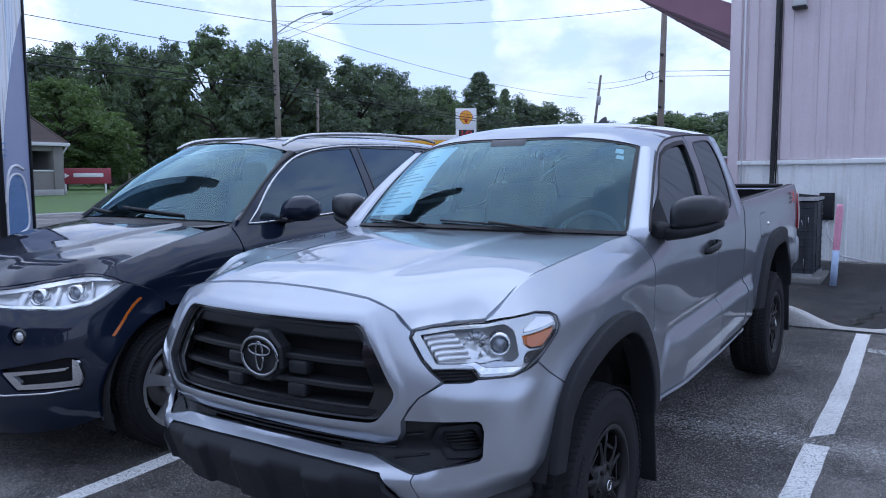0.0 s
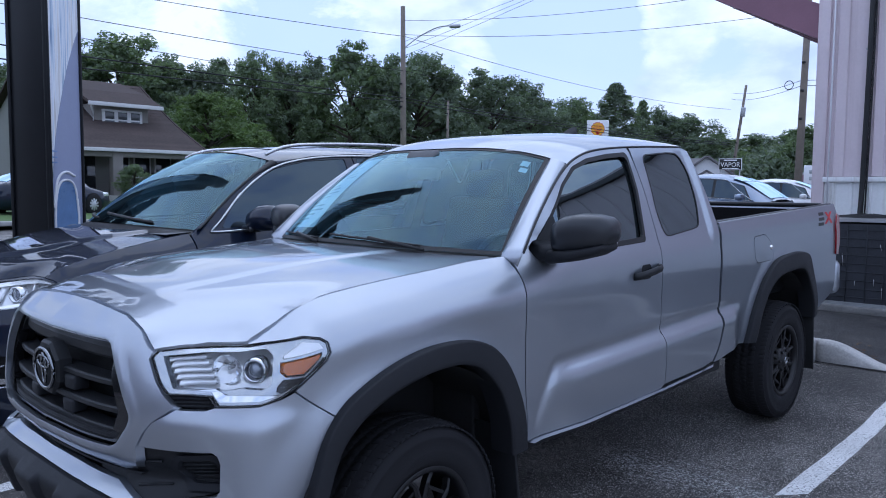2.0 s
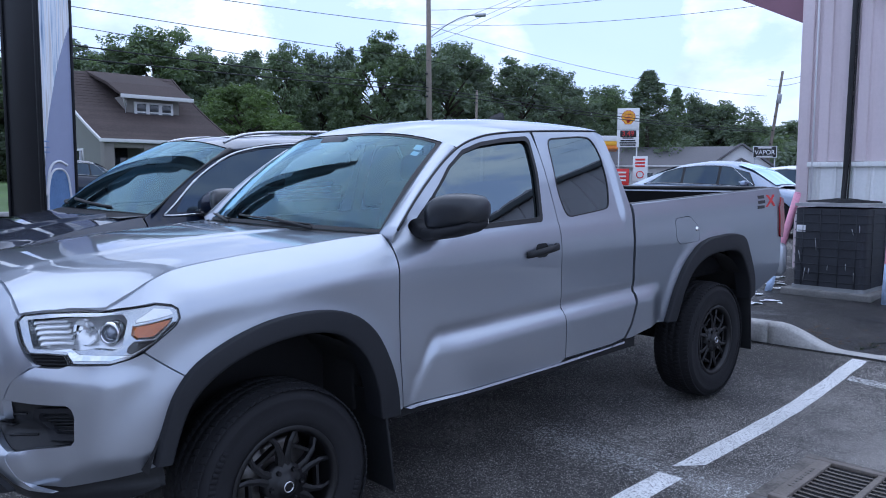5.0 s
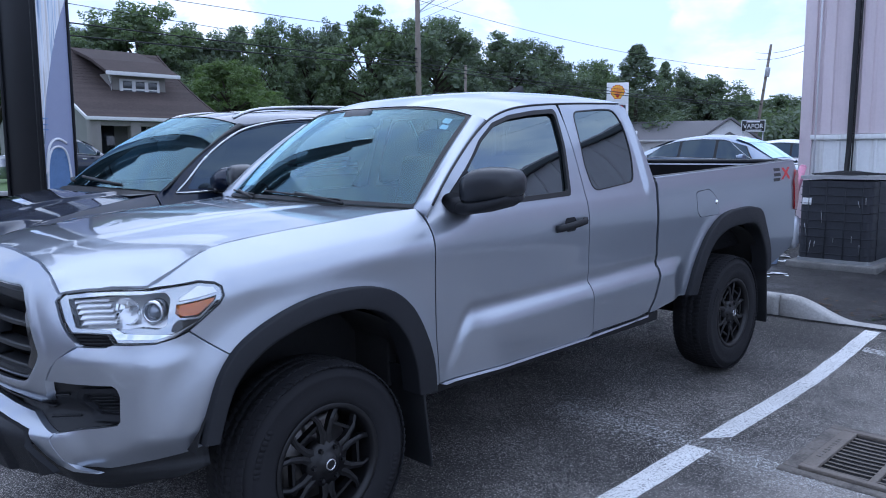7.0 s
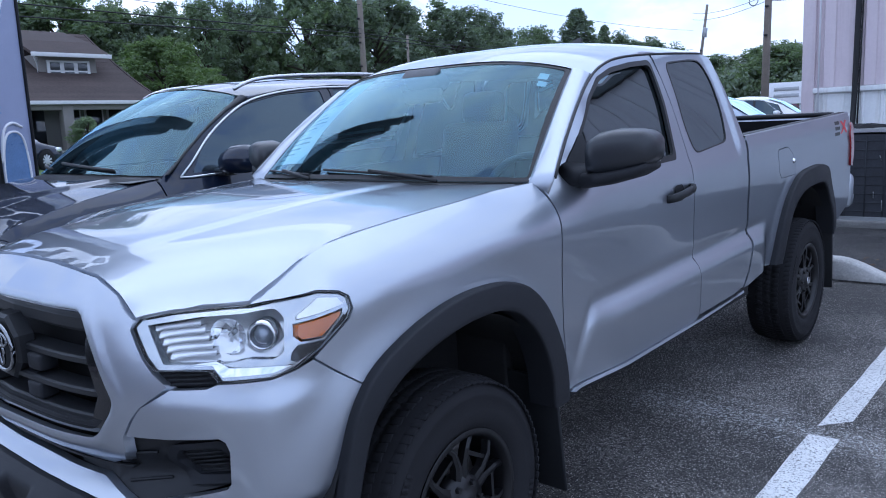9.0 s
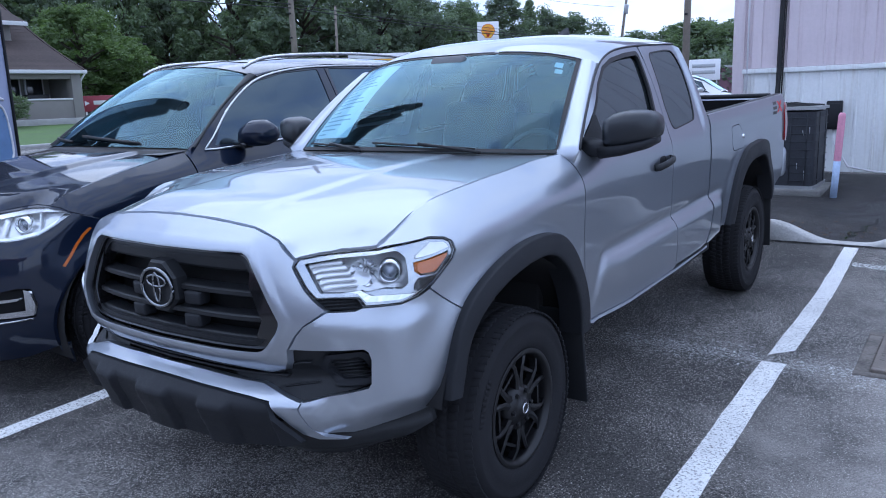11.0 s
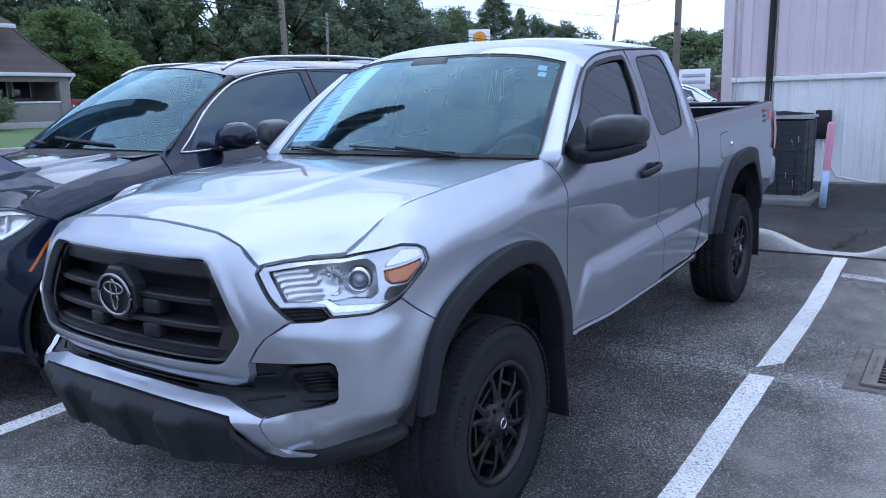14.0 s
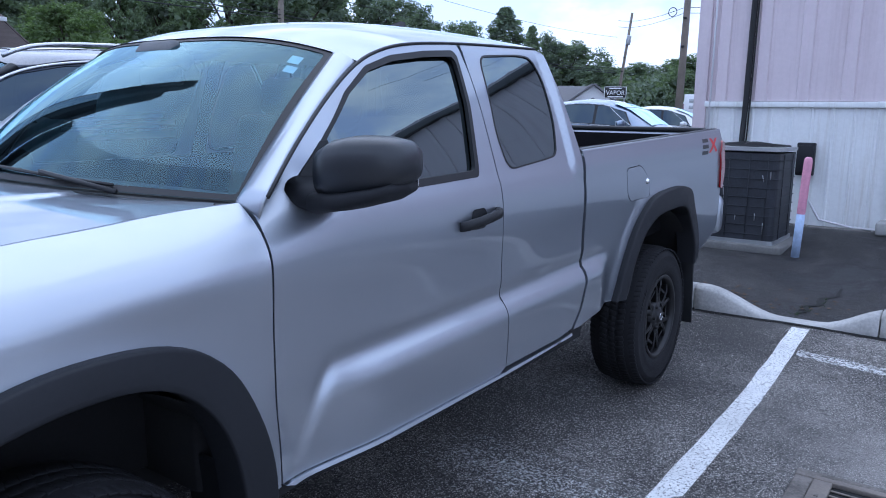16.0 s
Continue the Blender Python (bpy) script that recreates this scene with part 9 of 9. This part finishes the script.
# ---- display totems at the lot's edge ----
def totem(at, turn, printed, h=9.4):
    t = thing("display_totem", pose(*at, 0, 0, turn), "tall black-framed totem with a blue printed panel" if printed else "tall plain black totem column", "totem", "totems at the lot edge")
    w = 0.46
    part("core", rbox(w - 0.02, w - 0.02, h, 0.01, (0, 0, h / 2)), TOTEM_BLACK, t)
    for sx in (-1, 1):
        for sy in (-1, 1):
            part("corner_post", rbox(0.035, 0.035, h, 0.006, (sx * (w / 2 - 0.012), sy * (w / 2 - 0.012), h / 2)), TOTEM_BLACK, t)
    if printed:
        fx = lambda a, z, d=0.0: Vector((w / 2 - 0.005 + d, a, z))
        pn = part("print", panel([(-0.205, 0.3), (0.205, 0.3), (0.205, 5.1), (-0.205, 5.1)], lambda a, z: fx(a, z, 0.012), (), 0.3, 0.012, (-1, 0, 0)), PRINT_BASE, t, "violet-grey printed face")
        sw = [(-0.205, 5.1), (-0.205, 1.0), (-0.19, 1.60), (-0.165, 1.80), (-0.143, 1.97), (-0.112, 2.13), (-0.07, 2.30), (-0.02, 2.49), (0.045, 2.71), (0.13, 2.93), (0.205, 3.10), (0.205, 5.1)]
        part("pale_sweep", panel(sw, lambda a, z: fx(a, z, 0.015), (), 0.1, 0.002, (-1, 0, 0)), PRINT_STREAKS, pn, "printed sky in white and blue streaks")
        part("sweep_edge", tube([fx(a, z, 0.015) for a, z in sw[2:-1]], 0.005, 6), PRINT_BASE, pn)
        for z in (1.86, 1.80, 1.75):
            part("printed_line", rbox(0.004, 0.075, 0.012, 0.001, fx(-0.165, z, 0.017)), PRINT_BLUE, pn)
        win = curve([(-0.175, 0.95), (-0.17, 1.30), (-0.12, 1.52), (-0.03, 1.58), (0.07, 1.55), (0.12, 1.42), (0.135, 1.10), (0.0, 1.02), (-0.175, 0.95)], 0.03)
        part("printed_window", panel([tuple(p) for p in win[:-1]], lambda a, z: fx(a, z, 0.016), (), 0.08, 0.001, (-1, 0, 0)), PRINT_BLUE, pn)
        part("printed_outline", tube([fx(float(a), float(z), 0.018) for a, z in win], 0.012, 6), SIGN_WHITE, pn)
        part("printed_roofline", tube([fx(float(a), float(z), 0.018) for a, z in curve([(-0.19, 1.30), (-0.13, 1.58), (-0.02, 1.66), (0.10, 1.62)], 0.03)], 0.013, 6), SIGN_WHITE, pn)
        lo = [(-0.205, 0.3), (0.205, 0.3), (0.205, 0.75), (0.10, 0.98), (-0.205, 0.85)]
        part("printed_body", panel(lo, lambda a, z: fx(a, z, 0.015), (), 0.15, 0.001, (-1, 0, 0)), PRINT_BLUE, pn)
        for s in (-1, 1):
            part("frame_edge", rbox(0.03, 0.03, h, 0.004, (w / 2 + 0.008, s * 0.218, h / 2)), TOTEM_BLACK, t)
    part("foot", rbox(w + 0.12, w + 0.12, 0.06, 0.01, (0, 0, 0.03)), STEEL, t)


totem((-5.65, 1.08, lot(0, 1.1)), 28, True)
totem((-6.78, 0.55, lot(0, 0.5)), 28, False)
totem((-7.55, -0.15, lot(0, -0.1)), 28, False, 6.2)


# ---- parked saloons behind the truck ----
def saloon(x, y, turn, paint, label, base=None, tall=1.0):
    """x along its length to the nose."""
    c = thing("saloon_car", pose(x, y, base if base is not None else lot(x, y), 0, 0, turn) @ Matrix.Diagonal((0.90, 1, tall, 1)), label, "car", "cars parked behind")
    st = np.linspace(-2.35, 2.35, 48)

    def belt(q):
        return lerp(q, (-2.35, -1.9, -1.2, 0.5, 1.2, 2.0, 2.35), (0.86, 0.98, 0.99, 0.93, 0.90, 0.74, 0.60))

    def wide(q):
        return lerp(q, (-2.35, -2.0, -1.0, 1.0, 1.9, 2.35), (0.72, 0.86, 0.91, 0.91, 0.84, 0.62))

    rows = []
    for q in st:
        q = float(q)
        b, w = belt(q), wide(q)
        rows.append([Vector((q, s * w * a, z)) for s, seq in ((-1, ((0.90, 0.22), (1.0, 0.45), (0.985, b - 0.16), (0.90, b), (0.55, b + 0.035))), (1, ((0.55, b + 0.035), (0.90, b), (0.985, b - 0.16), (1.0, 0.45), (0.90, 0.22)))) for a, z in seq])
    part("body", loft(rows, True, True), paint, c)

    def roof(q):
        return lerp(q, (-1.95, -1.4, -0.8, -0.2, 0.3, 0.8, 1.35), (0.99, 1.22, 1.40, 1.455, 1.43, 1.27, 0.94))

    rows = []
    for q in np.linspace(-1.93, 1.33, 34):
        q = float(q)
        z, b = roof(q), belt(q) + 0.0
        tw = 0.60
        rows.append([Vector((q, s * a, zz)) for s, seq in ((-1, ((wide(q) * 0.90, b), (tw + 0.06, b + (z - b) * 0.82), (tw - 0.06, z - 0.03), (0.25, z))), (1, ((0.25, z), (tw - 0.06, z - 0.03), (tw + 0.06, b + (z - b) * 0.82), (wide(q) * 0.90, b)))) for a, zz in seq])
    part("greenhouse", loft(rows), paint, c)
    for s in (1, -1):
        def gl(q, t, o=0.006):
            z, b = roof(q), belt(q)
            p, r = Vector((q, s * (wide(q) * 0.90 + o), b)), Vector((q, s * (0.66 + o), b + (z - b) * 0.82))
            return p.lerp(r, t)
        band = [(-1.50, 0.07), (0.97, 0.07), (0.76, 0.97), (-1.20, 0.97)]
        part("pillar_trim", panel(band, lambda q, t: gl(q, t, 0.003), (), 0.12, 0.003, (0, -s, 0)), SEAL, c)
        for qa, qb in ((-1.45, -0.72), (-0.66, 0.10), (0.16, 0.92)):
            ol = rounded([(qa, 0.10), (qb, 0.10), (qb - (0.0 if qb < 0.5 else 0.18), 0.94), (qa + (0.24 if qa < -1 else 0), 0.94)], 0.05, 3)
            part("side_window", panel(ol, lambda q, t: gl(q, t), (), 0.08, 0.003, (0, -s, 0)), TINT_SUV, c)
        loop = [(-1.62, 0.06), (-1.15, 0.98), (-0.3, 1.0), (0.4, 1.0), (1.02, 0.06), (-1.62, 0.06)]
        part("window_chrome", tube([gl(float(q), float(t), 0.010) for q, t in even(loop, 0.12)], 0.006, 5), SATIN, c)
        m = part("door_mirror", rbox(0.16, 0.20, 0.13, 0.05, (0.80, s * 1.0, 0.99)), paint, c)
        part("glass", rbox(0.01, 0.15, 0.10, 0.004, (0.715, s * 1.0, 0.99)), CHROME, m)
        for q in (-0.35, 0.55):
            part("door_handle", rbox(0.18, 0.03, 0.03, 0.01, (q - 0.25, s * (wide(q) * 0.985 + 0.005), 0.80)), SATIN, c)
        part("headlamp", rbox(0.34, 0.20, 0.12, 0.04, (2.08, s * 0.66, 0.66), rot=(0, 0, s * -25)), LAMP_BOWL, c)
        part("tail_lamp", rbox(0.10, 0.30, 0.14, 0.03, (-2.30, s * 0.62, 0.82)), RED_LENS, c)
        for q in (-1.42, 1.42):
            # flat black disc painted on the flank as the shaded wheel arch
            part("wheel_well", moved(lathe([(0, 0), (0.36, 0)], 24, "y"), pose(q, s * 0.918, 0.34)), VOID, c)
            w = part("wheel", moved(lathe([(0.20, -0.1), (0.32, -0.1), (0.335, -0.06), (0.335, 0.06), (0.32, 0.1), (0.21, 0.1), (0.20, 0.06)], 32, "y"), pose(q, s * 0.85, 0.335)), RUBBER, c)
            for k in range(5):
                part("spoke", moved(rbox(0.05, 0.03, 0.40, 0.01), pose(q, s * 0.93, 0.335, 0, 36 * k, 0)), ALLOY, w)
    def scr(q0, q1):
        rr = []
        for q in np.linspace(q0, q1, 8):
            q = float(q)
            rr.append([Vector((q, a * 0.58, roof(q) + 0.012 - 0.02 * a * a)) for a in np.linspace(-1, 1, 7)])
        return loft(rr)
    part("windscreen", scr(0.48, 1.28), TINT_SUV, c), part("rear_window", scr(-1.85, -0.98), TINT_SUV, c)
    part("underside", rbox(3.9, 1.5, 0.2, 0.05, (0, 0, 0.28)), VOID, c)


saloon(-4.10, 13.5, 4, PALE_BLUE, "pale blue saloon car parked side-on behind the truck")
saloon(-5.1, 19.6, 8, WHITE_CAR, "white saloon car parked side-on behind the blue one")
saloon(-27.0, 8.4, 100, NAVY, "dark blue car parked at the kerb before the house", 0.50, 1.16)


# ---- an unseen building, added behind the walk for reflections, closes the lot ----
def build_showroom():
    s = thing("showroom", pose(0, -19.0, -0.25), "unseen low building with a flat canopy, added across the lot for reflections", "building", kind="structure")
    part("wall", rbox(30, 8, 4.2, 0.05, (2, -4, 2.1)), PINK_WALL, s)
    part("canopy_roof", rbox(32, 4.5, 0.55, 0.05, (2, 1.8, 4.2)), FASCIA, s)
    for k in range(6):
        part("canopy_post", rbox(0.25, 0.25, 4.0, 0.02, (-12 + 5.6 * k, 3.6, 2.0)), TOTEM_BLACK, s)
        w = part("shop_window", rbox(3.8, 0.10, 2.6, 0.02, (-12 + 5.6 * k, 0.02, 1.7)), TOTEM_BLACK, s)
        part("pane", rbox(3.6, 0.12, 2.4, 0.01, (-12 + 5.6 * k, 0.03, 1.7)), DARK_PANE, w)


build_showroom()
